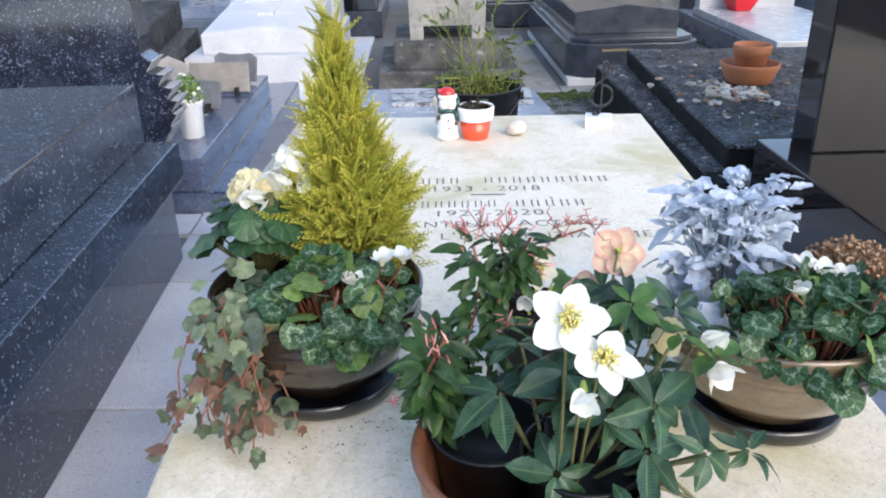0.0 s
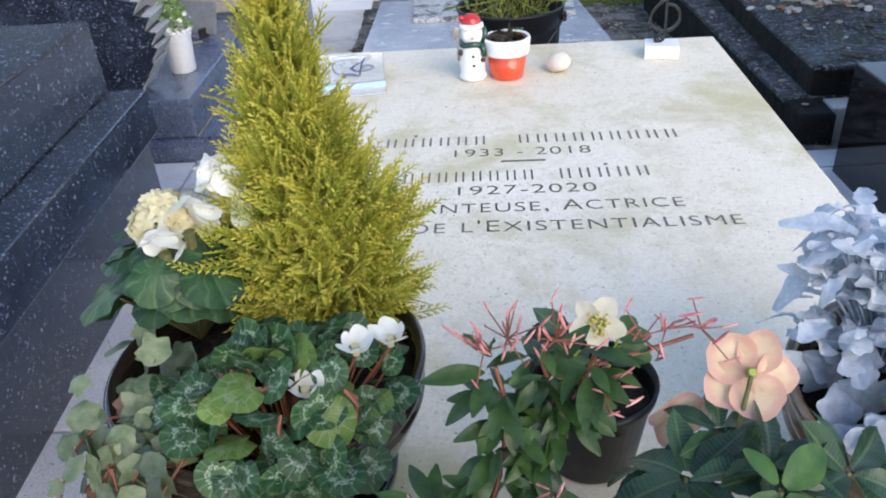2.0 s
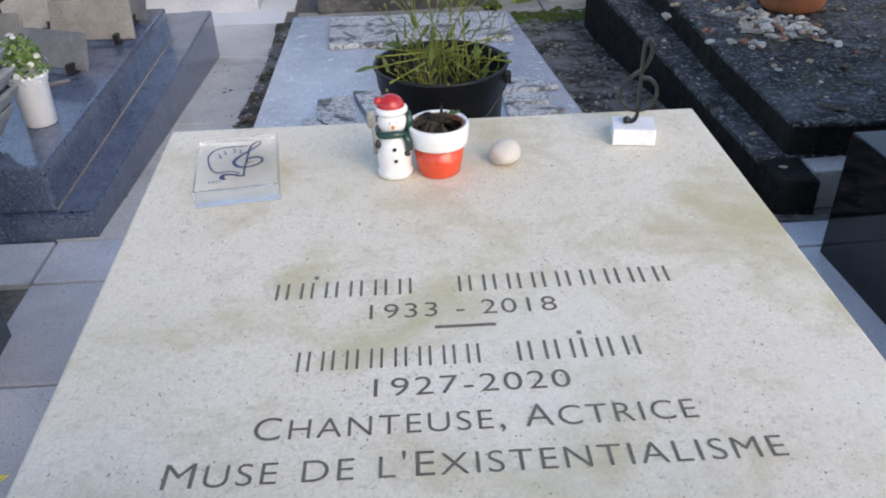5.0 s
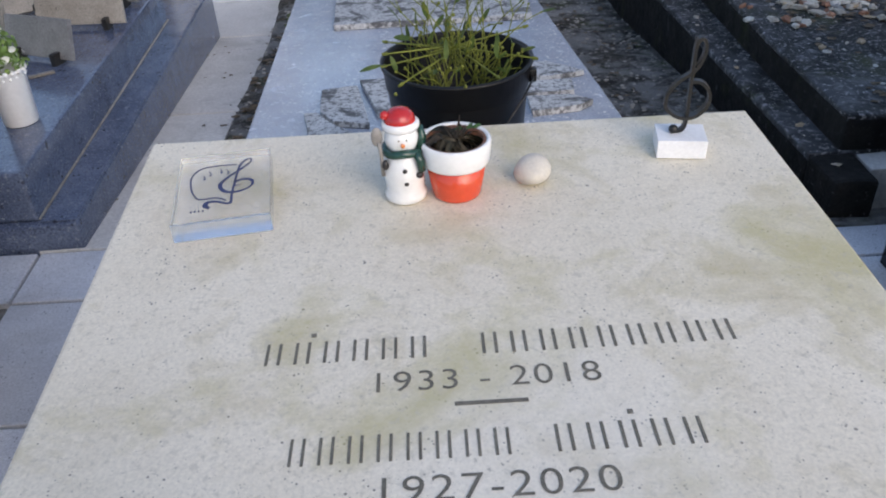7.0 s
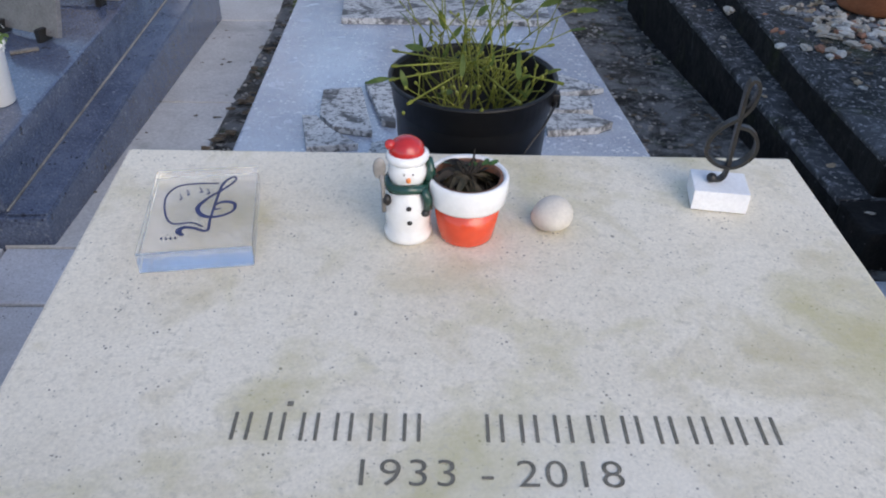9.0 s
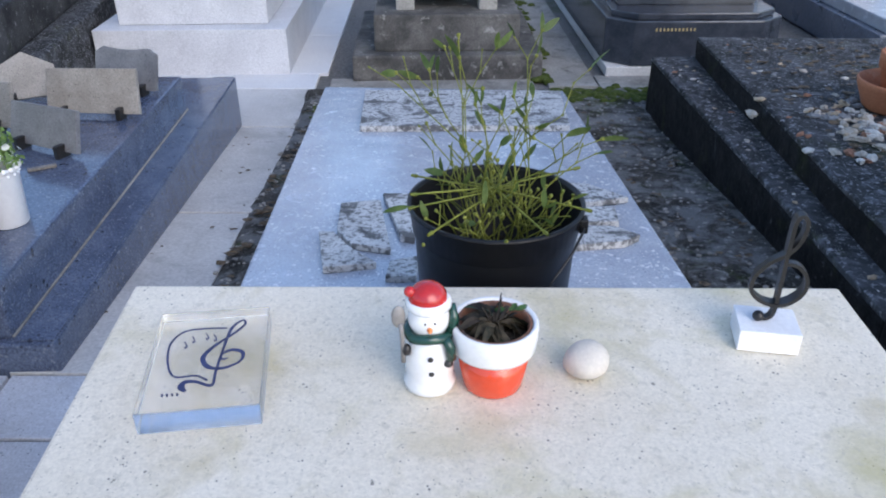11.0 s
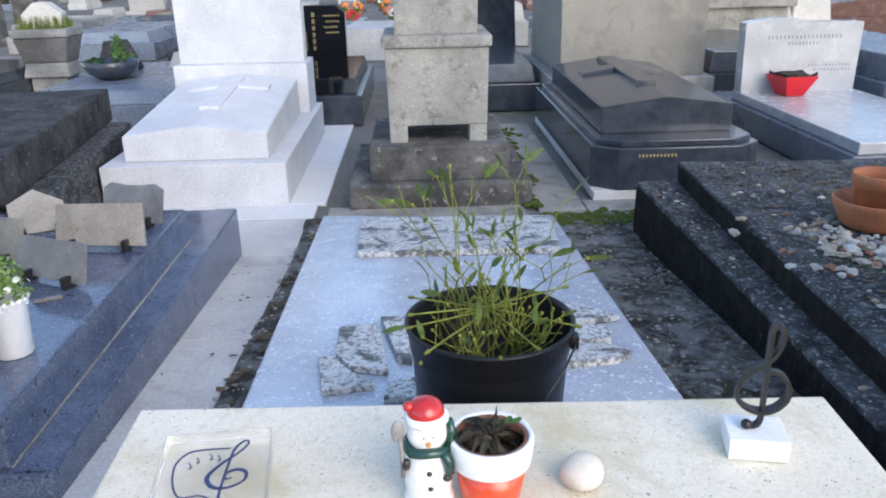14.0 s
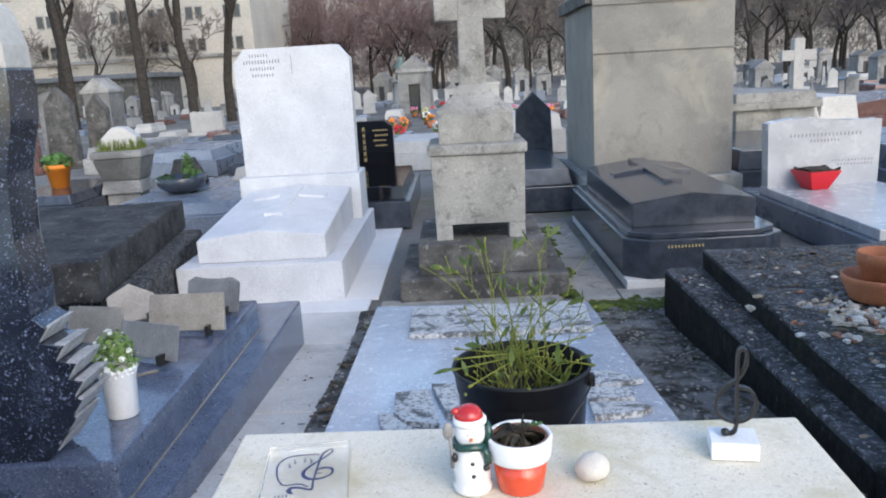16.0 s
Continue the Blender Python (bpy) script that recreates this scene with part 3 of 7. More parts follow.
slabs("pavement", "pale grey granite paving slabs with dark joints", M["paving"],
      [(-0.95, -0.47, y0, y1) for y0, y1 in ((-1.2, -0.4), (-0.4, 0.45), (0.45, 1.15), (1.15, 1.78), (1.78, 2.135), (2.135, 2.33))]
      + [(-1.45, -0.95, 2.135, 2.33)] + [(0.47, 1.0, y0, y1) for y0, y1 in ((-1.2, -0.3), (-0.3, 0.6), (0.6, 1.4), (1.4, 2.135), (2.135, 2.25))])
slabs("path", "pale concrete path between two graves", M["concrete"], [(-0.96, -0.625, 2.33, 3.2), (-0.96, -0.61, 3.2, 4.12), (-1.05, -0.60, 4.12, 4.62)])
slabs("apron", "pale concrete surround of the white grave", M["white_concrete"], [(-2.2, -0.60, 4.62, 4.86), (-0.80, -0.56, 4.86, 5.6), (-0.80, -0.56, 5.6, 7.2)], 0.05)
slabs("kerb_paving", "grey concrete surround of the cross monument", M["old_stone"], [(-0.54, 0.44, 4.56, 4.78), (0.50, 0.74, 4.66, 5.6), (0.50, 0.74, 5.6, 6.8), (0.74, 1.75, 4.62, 4.83)], 0.05)
bm = bmesh.new()
for i in range(240):
    x, y = rng.uniform(0.42, 1.05), rng.gauss(4.52, 0.05)
    if rng.random() < 0.25:
        x, y = 0.40 + rng.gauss(0, 0.03) - 0.035 * (y - 4), rng.uniform(4.7, 6.6)
    if rng.random() < 0.08:
        x, y = rng.gauss(-0.62, 0.03), rng.gauss(4.3, 0.08)
    ellipsoid(bm, (x, y, ground_z(y) + 0.004), (rng.uniform(0.015, 0.04), rng.uniform(0.015, 0.035), rng.uniform(0.008, 0.022)), 6, 4)
tagged(part("moss", bm, M["moss"], smooth=True), "green moss tufts along the kerb", "moss", kind="stuff")

# ---- the cream grave ----
SLAB_Z, SLOPE = 0.43, 0.0297      # top at the far end, rise per metre
FAR_Y, NEAR_Y, SKEW_L, SKEW_R = 2.0, -0.02, 0.037, 0.012


def top_z(y):
    return SLAB_Z + SLOPE * (y - FAR_Y)


def slab_corner(s, y, z):
    return (s + (SKEW_L if s < 0 else SKEW_R) * (FAR_Y - y), y, z)


grave = thing("gravestone", "cream limestone ledger slab with engraved lines and yellow-green stains", "gravestone", (0, 1.0, 0))
inv = pose(0, -1.0, 0)
bm = hexa(bmesh.new(), [slab_corner(-0.5, NEAR_Y, top_z(NEAR_Y) - 0.08), slab_corner(0.5, NEAR_Y, top_z(NEAR_Y) - 0.08), slab_corner(0.5, FAR_Y, top_z(FAR_Y) - 0.08), slab_corner(-0.5, FAR_Y, top_z(FAR_Y) - 0.08)],
          [slab_corner(-0.5, NEAR_Y, top_z(NEAR_Y)), slab_corner(0.5, NEAR_Y, top_z(NEAR_Y)), slab_corner(0.5, FAR_Y, top_z(FAR_Y)), slab_corner(-0.5, FAR_Y, top_z(FAR_Y))], 0.005)
part("ledger_slab", bm, M["limestone"], grave, at=inv)
bm = hexa(bmesh.new(), [slab_corner(-0.47, NEAR_Y + 0.03, 0), slab_corner(0.47, NEAR_Y + 0.03, 0), slab_corner(0.47, FAR_Y - 0.03, 0), slab_corner(-0.47, FAR_Y - 0.03, 0)],
          [slab_corner(-0.47, NEAR_Y + 0.03, top_z(NEAR_Y) - 0.08), slab_corner(0.47, NEAR_Y + 0.03, top_z(NEAR_Y) - 0.08), slab_corner(0.47, FAR_Y - 0.03, top_z(FAR_Y) - 0.08), slab_corner(-0.47, FAR_Y - 0.03, top_z(FAR_Y) - 0.08)], 0.004)
part("base", bm, M["paving"], grave, "pale grey granite base", at=inv)


def words(text, x0, x1, y, h, name="engraved_line"):
    """Readable engraved words, laid on the slab between x0 and x1, letter feet at y."""
    cu = bpy.data.curves.new("words", "FONT")
    cu.body, cu.size, cu.space_character, cu.extrude = text, 1.0, 1.12, 0.0
    cu.small_caps_scale = 0.86
    for k, ch in enumerate(text):
        cu.body_format[k].use_small_caps = ch.islower()
    cu.offset = -0.006
    tmp = new("words", cu)
    bpy.context.view_layer.update()
    me = bpy.data.meshes.new_from_object(tmp.evaluated_get(bpy.context.evaluated_depsgraph_get()))
    bpy.data.objects.remove(tmp)
    co = np.array([v.co for v in me.vertices])
    lo, hi = co.min(0), co.max(0)
    for v in me.vertices:
        x = x0 + (v.co.x - lo[0]) / (hi[0] - lo[0]) * (x1 - x0)
        yy = y + (v.co.y - max(lo[1], -0.02)) / (0.70) * h
        v.co = (x, yy, top_z(yy) + 0.0008)
    bm = bmesh.new()
    bm.from_mesh(me)
    bpy.data.meshes.remove(me)
    left = set(bm.verts)
    while left:
        isle, stack = set(), [next(iter(left))]
        while stack:
            v = stack.pop()
            if v not in isle:
                isle.add(v)
                stack += [e.other_vert(v) for e in v.link_edges]
        left -= isle
        one = bmesh.new()
        new_v = {v: one.verts.new(v.co) for v in sorted(isle, key=lambda v: v.index)}
        for f in {f for v in isle for f in v.link_faces}:
            one.faces.new([new_v[v] for v in f.verts])
        part("letter", one, M["engraved"], grave, at=inv)
    bm.free()


def name_bars(spans, y, h, accents=()):
    for x0, x1, n in spans:
        step = (x1 - x0) / (2 * n)
        for i in range(2 * n):
            a = x0 + step * i + (0.16 if i % 2 else 0.32) * step
            part("bar", bar_row(bmesh.new(), a, a + step * 0.34, y, top_z(y), h, 1, 0.0008, 0.62, True, SLOPE), M["engraved"], grave, at=inv)
    for x in accents:
        part("bar", bar_row(bmesh.new(), x, x + 0.010, y + h * 1.25, top_z(y + h * 1.25), 0.006, 1, 0.0008, 0.6, True, SLOPE), M["engraved"], grave, at=inv)


name_bars([(-0.240, -0.040, 6), (0.008, 0.312, 9)], 1.457, 0.034, (-0.185,))
words("1933 - 2018", -0.106, 0.139, 1.406, 0.030)
bm = bar_row(bmesh.new(), -0.022, 0.056, 1.382, top_z(1.382), 0.005, 1, 0.0008, 1.0, True, SLOPE)
part("engraved_line", bm, M["engraved"], grave, "short engraved rule", at=inv)
name_bars([(-0.196, 0.040, 8), (0.072, 0.236, 5)], 1.315, 0.034, (0.155,))
words("1927-2020", -0.097, 0.132, 1.266, 0.030)
words("Chanteuse, Actrice", -0.227, 0.262, 1.208, 0.034)
words("Muse de l'Existentialisme", -0.312, 0.338, 1.150, 0.034)

# ---- sunken terrazzo grave behind ----
sunk = thing("sunken_grave", "blue-grey terrazzo ledger slab sunk into damp earth", "gravestone", (0, 3.3, 0))
T0, T1 = 0.215, 0.003


def sunk_z(y):
    return T0 + (T1 - T0) * (y + 1.26) / 2.15


low = [(-0.457, -1.26), (0.444, -1.26), (0.404, 0.86), (-0.580, 0.93)]
bm = hexa(bmesh.new(), [(x, y, -0.16) for x, y in low], [(x, y, sunk_z(y)) for x, y in low], 0.006)
part("ledger_slab", bm, M["terrazzo"], sunk)


def flat_plaque(name, label, poly, z, slope, thick, mat, loc, rz=0.0, seed=1.0, group=""):
    bm = prism(poly, 0, thick, 0.002, axis="z")
    roughen(bm, 0.003, 30, seed)
    ob = part(name, bm, mat, None, label, at=pose(*loc, slope, 0, rz))
    return tagged(ob, label, "plaque", group)


# ---- graves beside and behind ----
# dark granite grave beside the cream one
left_front = thing("dark_grave", "polished dark blue granite grave with a stepped top", "gravestone", (-0.80, 1.0, 0), 3.4)
part("plinth", box(-1.25, -0.060, -2.0, 0.95, 0, 0.312, 0.004), M["dark_granite"], left_front)
part("body", box(-1.25, 0.020, -2.0, 0.83, 0.313, 0.42, 0.005), M["dark_granite"], left_front)
part("lid", box(-1.25, -0.072, -2.0, 0.83, 0.4205, 0.582, 0.005), M["dark_granite"], left_front)

# grave with the tall stele
left_rear = thing("stele_grave", "blue-grey granite grave on two tiers", "gravestone", (-0.86, 2.34, 0), LEAN_Z)
part("lower_tier", box(-1.45, 0.0, 0.0, 1.80, -0.20, 0.069, 0.006), M["blue_granite"], left_rear)
part("kerb", box(-0.088, -0.003, 0.012, 1.79, 0.070, 0.074, 0.001), M["blue_granite"], left_rear)
part("ledger_slab", box(-1.40, -0.090, 0.02, 1.40, 0.070, 0.198, 0.008), M["blue_granite"], left_rear, "polished blue-grey granite slab")
part("mortar_bead", box(-0.0895, -0.085, 0.02, 1.40, 0.0745, 0.079, 0.001), M["old_stone"], left_rear, "pale mortar bead")

stele = thing("stele", "tall speckled dark granite stele with a rough stepped side", "gravestone", (-1.325, 2.42, 0.198), LEAN_Z)
zig = []
for k in range(7):
    z0, x1 = 0.022 + 0.046 * k, 0.230 + 0.085 * math.sin(math.pi * (k + 0.6) / 7.2)
    zig += [(x1 - 0.030, z0), (x1, z0 + 0.040)]
outline = [(-0.62, 0.0), (0.20, 0.0)] + zig + [(0.215, 0.36), (0.225, 0.42), (0.21, 0.55), (0.22, 0.70), (0.255, 0.82), (0.262, 0.88), (0.262, 0.93), (-0.62, 0.93)]
part("panel", prism(outline, -0.06, 0.06, 0.004), M["dark_granite"], stele)
for k in range(7):
    z0 = 0.022 + 0.046 * k
    x1 = 0.236 + 0.085 * math.sin(math.pi * (k + 0.6) / 7.2)
    bm = hexa(bmesh.new(), [(0.19, -0.052, z0 - 0.006), (x1 - 0.030, -0.054, z0 + 0.002), (x1 - 0.030, 0.066, z0 + 0.002), (0.19, 0.066, z0 - 0.006)],
              [(0.19, -0.052, z0 + 0.040), (x1, -0.054, z0 + 0.044), (x1, 0.066, z0 + 0.044), (0.19, 0.066, z0 + 0.040)], 0.003)
    part("broken_step", roughen(bm, 0.004, 45, k), M["rough_granite"], stele, "rough pale split step")
bm = prism([(-0.62, 0.93), (0.262, 0.93), (0.262, 0.98), (0.24, 1.06), (0.17, 1.11), (-0.62, 1.13)], -0.055, 0.055, 0.004)
part("crown", bm, M["far_white"], stele, "pale cream stone top")

# black polished grave on the other side
right_front = thing("black_grave", "black polished granite grave with a tall headstone", "gravestone", (0.90, 2.11, 0), LEAN_Z)
part("plinth", box(0.0, 1.3, -2.9, 0.0, 0, 0.31, 0.004), M["black_granite"], right_front)
part("headstone", box(0.10, 1.2, -0.16, -0.02, 0.31, 1.45, 0.006), M["black_granite"], right_front)

# blackened mossy grave
mossy = thing("mossy_grave", "blackened mossy stone grave on two tiers with lichen spots", "gravestone", (0.86, 2.28, 0), LEAN_Z)
# bodies carry side shade in their colour; thin lichened sheets make the tops lighter
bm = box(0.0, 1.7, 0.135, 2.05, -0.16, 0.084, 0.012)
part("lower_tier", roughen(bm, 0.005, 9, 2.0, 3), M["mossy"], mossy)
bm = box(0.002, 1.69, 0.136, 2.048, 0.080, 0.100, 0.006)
part("ledge_crust", roughen(bm, 0.005, 9, 2.0, 3), M["mossy_top"], mossy, "thin lighter lichened sheet for the lit ledge top")
part("kerb_end", roughen(box(0.0, 0.105, 0.0, 0.134, -0.02, 0.098, 0.010), 0.005, 14, 3.0, 2), M["mossy"], mossy)
part("infill_block", roughen(box(0.115, 0.30, 0.055, 0.132, -0.02, 0.094, 0.006), 0.003, 16, 5.0, 1), M["concrete"], mossy, "pale concrete infill block")
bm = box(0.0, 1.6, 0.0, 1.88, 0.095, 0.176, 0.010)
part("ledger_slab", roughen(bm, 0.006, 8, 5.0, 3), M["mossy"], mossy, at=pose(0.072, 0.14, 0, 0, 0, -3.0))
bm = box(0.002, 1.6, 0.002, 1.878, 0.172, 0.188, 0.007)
part("slab_crust", roughen(bm, 0.006, 8, 5.0, 3), M["mossy_top"], mossy, "thin lighter lichened sheet for the lit slab top", at=pose(0.072, 0.14, 0, 0, 0, -3.0))

# white granite grave
white = thing("white_grave", "new white granite grave with a chamfered headstone", "gravestone", (-1.315, 4.83, FAR_Z), LEAN_Z)
part("base", box(-0.465, 0.465, 0.0, 1.75, 0, 0.225, 0.005), M["white_granite"], white)
lid = bmesh.new()
a, b = [(-0.365, 0.226), (-0.365, 0.358), (0.0, 0.400), (0.365, 0.358), (0.365, 0.226)], [(-0.365, 0.226), (-0.365, 0.460), (0.0, 0.495), (0.365, 0.460), (0.365, 0.226)]
va, vb = [lid.verts.new((x, 0.10, z)) for x, z in a], [lid.verts.new((x, 1.32, z)) for x, z in b]
lid.faces.new(va), lid.faces.new(vb[::-1])
for i in range(5):
    lid.faces.new((va[i], va[(i + 1) % 5], vb[(i + 1) % 5], vb[i]))
bmesh.ops.bevel(lid, geom=list(lid.edges), offset=0.005, segments=2, affect="EDGES")
part("lid", lid, M["white_granite"], white)


def lid_cross(w_arm, y0, y1, ya, z0, z1, hw, mat, parent, thick=0.014, zoff=0.0):
    """A raised cross that follows a ridged lid: z0 at its foot, z1 at its head."""
    zz = lambda y: z0 + (z1 - z0) * (y - y0) / (y1 - y0)
    bm = bmesh.new()
    hexa(bm, [(-hw, y0, zz(y0) - 0.02), (hw, y0, zz(y0) - 0.02), (hw, y1, zz(y1) - 0.02), (-hw, y1, zz(y1) - 0.02)],
         [(-hw, y0, zz(y0) + thick), (hw, y0, zz(y0) + thick), (hw, y1, zz(y1) + thick), (-hw, y1, zz(y1) + thick)], 0.003)
    for s in (-1, 1):
        x0, x1, d = s * (hw + 0.001), s * w_arm, zoff
        hexa(bm, [(x0, ya, zz(ya) - 0.03), (x1, ya, zz(ya) - d - 0.03), (x1, ya + 2 * hw, zz(ya) - d - 0.03), (x0, ya + 2 * hw, zz(ya) - 0.03)],
             [(x0, ya, zz(ya) + thick), (x1, ya, zz(ya) - d + thick), (x1, ya + 2 * hw, zz(ya + 2 * hw) - d + thick), (x0, ya + 2 * hw, zz(ya + 2 * hw) + thick)], 0.003)
    part("cross_relief", bm, mat, parent)


lid_cross(0.24, 0.45, 1.25, 0.95, 0.428, 0.489, 0.055, M["white_granite"], white, 0.012, 0.022)
part("headstone_base", box(-0.43, 0.43, 1.33, 1.68, 0.226, 0.55, 0.006), M["white_granite"], white)
part("headstone", prism([(-0.405, 0.55), (-0.41, 1.345), (-0.33, 1.445), (0.33, 1.445), (0.41, 1.345), (0.405, 0.55)], 1.43, 1.57, 0.004), M["white_granite"], white)
bm = bmesh.new()
bar_row(bm, -0.29, -0.15, 1.432, 1.385, 0.022, 7)
bar_row(bm, -0.335, -0.07, 1.432, 1.34, 0.026, 13)
bar_row(bm, -0.29, -0.11, 1.432, 1.295, 0.022, 9)
bar_row(bm, -0.28, -0.12, 1.432, 1.25, 0.022, 8)
bar_row(bm, 0.0, 0.004, 1.432, 1.26, 0.13, 1, fill=1)
tagged(part("inscription", bm, M["grey_letters"], white, "grey plain bars"), kind="stuff")

# old monument with a cross
mon = thing("cross_monument", "weathered grey stone monument topped by a stone cross", "monument", (-0.085, 5.15, FAR_Z), LEAN_Z)
part("step", roughen(box(-0.455, 0.455, -0.40, 0.55, 0, 0.125, 0.012), 0.005, 12, 1, 2), M["stained_stone"], mon)
part("plinth", roughen(box(-0.350, 0.350, -0.33, 0.45, 0.124, 0.30, 0.012), 0.004, 10, 2, 2), M["stained_stone"], mon)
for sx in (-0.20, 0.20):
    for sy in (-0.19, 0.25):
        part("foot", roughen(box(sx - 0.045, sx + 0.045, sy - 0.05, sy + 0.05, 0.299, 0.386, 0.008), 0.003, 20, sx), M["old_stone"], mon)
part("die", roughen(box(-0.246, 0.246, -0.24, 0.30, 0.385, 0.766, 0.008, top=(-0.008, -0.008)), 0.003, 9, 4, 2), M["old_stone"], mon)
part("cornice", roughen(box(-0.270, 0.270, -0.265, 0.325, 0.766, 0.822, 0.014), 0.003, 14, 5, 2), M["old_stone"], mon)
part("upper_die", roughen(box(-0.205, 0.205, -0.18, 0.24, 0.821, 0.985, 0.008), 0.003, 10, 6, 2), M["old_stone"], mon)
bm = bmesh.new()
prof = [(0.212, 0.985), (0.208, 1.0), (0.165, 1.03), (0.110, 1.085), (0.080, 1.135)]
rings = [[bm.verts.new((sx * r, 0.03 + sy * r * 0.9, z)) for sx, sy in ((-1, -1), (1, -1), (1, 1), (-1, 1))] for r, z in prof]
for p, q in zip(rings, rings[1:]):
    for i in range(4):
        bm.faces.new((p[i], p[(i + 1) % 4], q[(i + 1) % 4], q[i]))
bm.faces.new(rings[0][::-1]), bm.faces.new(rings[-1])
part("cross_foot", bm, M["old_stone"], mon)
bm = box(-0.074, 0.074, -0.04, 0.10, 1.13, 1.86, 0.008, top=(0.010, 0.01))
box(-0.195, -0.062, -0.03, 0.09, 1.480, 1.605, 0.008, bm)
box(0.062, 0.195, -0.03, 0.09, 1.480, 1.605, 0.008, bm)
part("cross", roughen(bm, 0.003, 14, 8), M["old_stone"], mon)

# charcoal granite grave with a roofed lid
roofed = thing("roofed_grave", "polished charcoal granite grave with a roof-shaped lid and a raised cross", "gravestone", (1.12, 4.83, FAR_Z), LEAN_Z)
part("kerb", box(-0.42, 0.44, 0.0, 2.0, 0, 0.05, 0.006), M["concrete"], roofed, "pale concrete kerb")
low = [(-0.42, 0.10), (-0.30, 0.0), (0.32, 0.0), (0.44, 0.10), (0.44, 2.0), (-0.42, 2.0)]
part("body", prism(low, 0.051, 0.265, 0.006, axis="z"), M["tomb_granite"], roofed)
part("ledge", prism([(x * 0.93, y * 0.95 + 0.035) for x, y in low], 0.266, 0.295, 0.006, axis="z"), M["tomb_granite"], roofed)
lid = bmesh.new()
a = [(-0.345, 0.296), (-0.345, 0.434), (0.0, 0.479), (0.345, 0.434), (0.345, 0.296)]
va, vb = [lid.verts.new((x, 0.22, z)) for x, z in a], [lid.verts.new((x, 1.75, z + (0.022 if z > 0.3 else 0))) for x, z in a]
lid.faces.new(va), lid.faces.new(vb[::-1])
for i in range(5):
    lid.faces.new((va[i], va[(i + 1) % 5], vb[(i + 1) % 5], vb[i]))
bmesh.ops.bevel(lid, geom=list(lid.edges), offset=0.006, segments=2, affect="EDGES")
part("lid", lid, M["tomb_granite"], roofed)
lid_cross(0.26, 0.65, 1.65, 1.15, 0.485, 0.500, 0.06, M["tomb_granite"], roofed, 0.018, 0.034)
bm = bar_row(bmesh.new(), -0.20, 0.00, -0.002, 0.220, 0.014, 11)
tagged(part("inscription", bm, M["gold"], roofed, "dull gilt plain bars"), kind="stuff")

# tall stone tomb
tall = thing("tall_tomb", "tall beige cement-faced tomb with a small black block standing for the shade inside the opening", "tomb", (1.375, 7.0, FAR_Z), LEAN_Z)
part("plinth", roughen(box(-0.62, 0.60, -0.10, 1.62, 0, 0.30, 0.012), 0.004, 8, 1), M["old_stone"], tall)
for x0, x1, z0, z1 in ((-0.545, 0.545, 0.30, 1.70), (-0.545, -0.15, 1.703, 2.05), (0.15, 0.545, 1.703, 2.05), (-0.545, 0.545, 2.053, 2.3)):
    part("wall_block", box(x0, x1, 0.0, 1.52, z0, z1, 0.005), M["render_stone"], tall)
# black block fills the hollow in place of the shade inside it
part("recess", box(-0.15, 0.15, 0.07, 1.48, 1.703, 2.05, 0.0), M["black_plastic"], tall, "black block standing for the shade inside the opening")
part("sill", roughen(box(-0.18, 0.18, -0.03, 0.24, 1.66, 1.715, 0.01), 0.004, 20, 2), M["stained_stone"], tall)
part("cornice", roughen(box(-0.62, 0.62, -0.09, 1.60, 2.3, 2.42, 0.02), 0.004, 8, 2), M["old_stone"], tall)
for x0, x1, z0, z1 in ((-0.545, 0.545, 1.64, 1.66), (-0.545, 0.545, 1.28, 1.286)):
    part("fillet", roughen(box(x0, x1, -0.012, -0.0005, z0, z1, 0.002), 0.001, 9, x0), M["render_stone"], tall)
part("side_moulding", roughen(box(-0.60, -0.546, 0.02, 1.56, 1.66, 1.76, 0.01), 0.003, 12, 7), M["stained_stone"], tall)

# pale grave with a shaped headstone
pale = thing("pale_grave", "pale grey granite grave with a curved-top headstone", "gravestone", (2.50, 4.95, FAR_Z), LEAN_Z)
part("body", box(-0.45, 0.47, 0.0, 2.1, 0, 0.17, 0.006), M["bluegrey"], pale)
part("ledger_slab", box(-0.41, 0.43, 0.03, 1.75, 0.171, 0.235, 0.008), M["pale_granite"], pale)
pts = [(-0.40, 0.17)] + [(-0.41, 0.66)] + [(-0.41 + 0.82 * i / 14, 0.675 + 0.028 * math.sin(math.pi * min(i / 8.5, 1)) - 0.012 * max(0, i / 14 - 0.6)) for i in range(15)] + [(0.41, 0.66), (0.40, 0.17)]
part("headstone", prism([(x, z + 0.03 * (z > 0.3)) for x, z in pts], 1.62, 1.74, 0.004), M["pale_granite"], pale)
bm = bmesh.new()
bar_row(bm, -0.25, 0.28, 1.622, 0.595, 0.024, 19)
bar_row(bm, -0.10, 0.12, 1.622, 0.553, 0.020, 9)
bar_row(bm, 0.06, 0.37, 1.622, 0.405, 0.014, 13)
bar_row(bm, 0.10, 0.37, 1.622, 0.375, 0.014, 11)
tagged(part("inscription", bm, M["grey_letters"], pale, "grey plain bars"), kind="stuff")

# old dark ledger with stone ledge
dark = thing("old_grave", "dark weathered stone grave with a mossy ledge", "gravestone", (-1.78, 3.97, FAR_Z), 8.9)
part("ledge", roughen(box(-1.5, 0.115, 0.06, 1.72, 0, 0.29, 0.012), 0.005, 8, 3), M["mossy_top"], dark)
part("ledger_slab", roughen(box(-1.5, 0.0, 0.0, 1.80, 0.288, 0.48, 0.015), 0.005, 7, 4), M["old_dark"], dark)

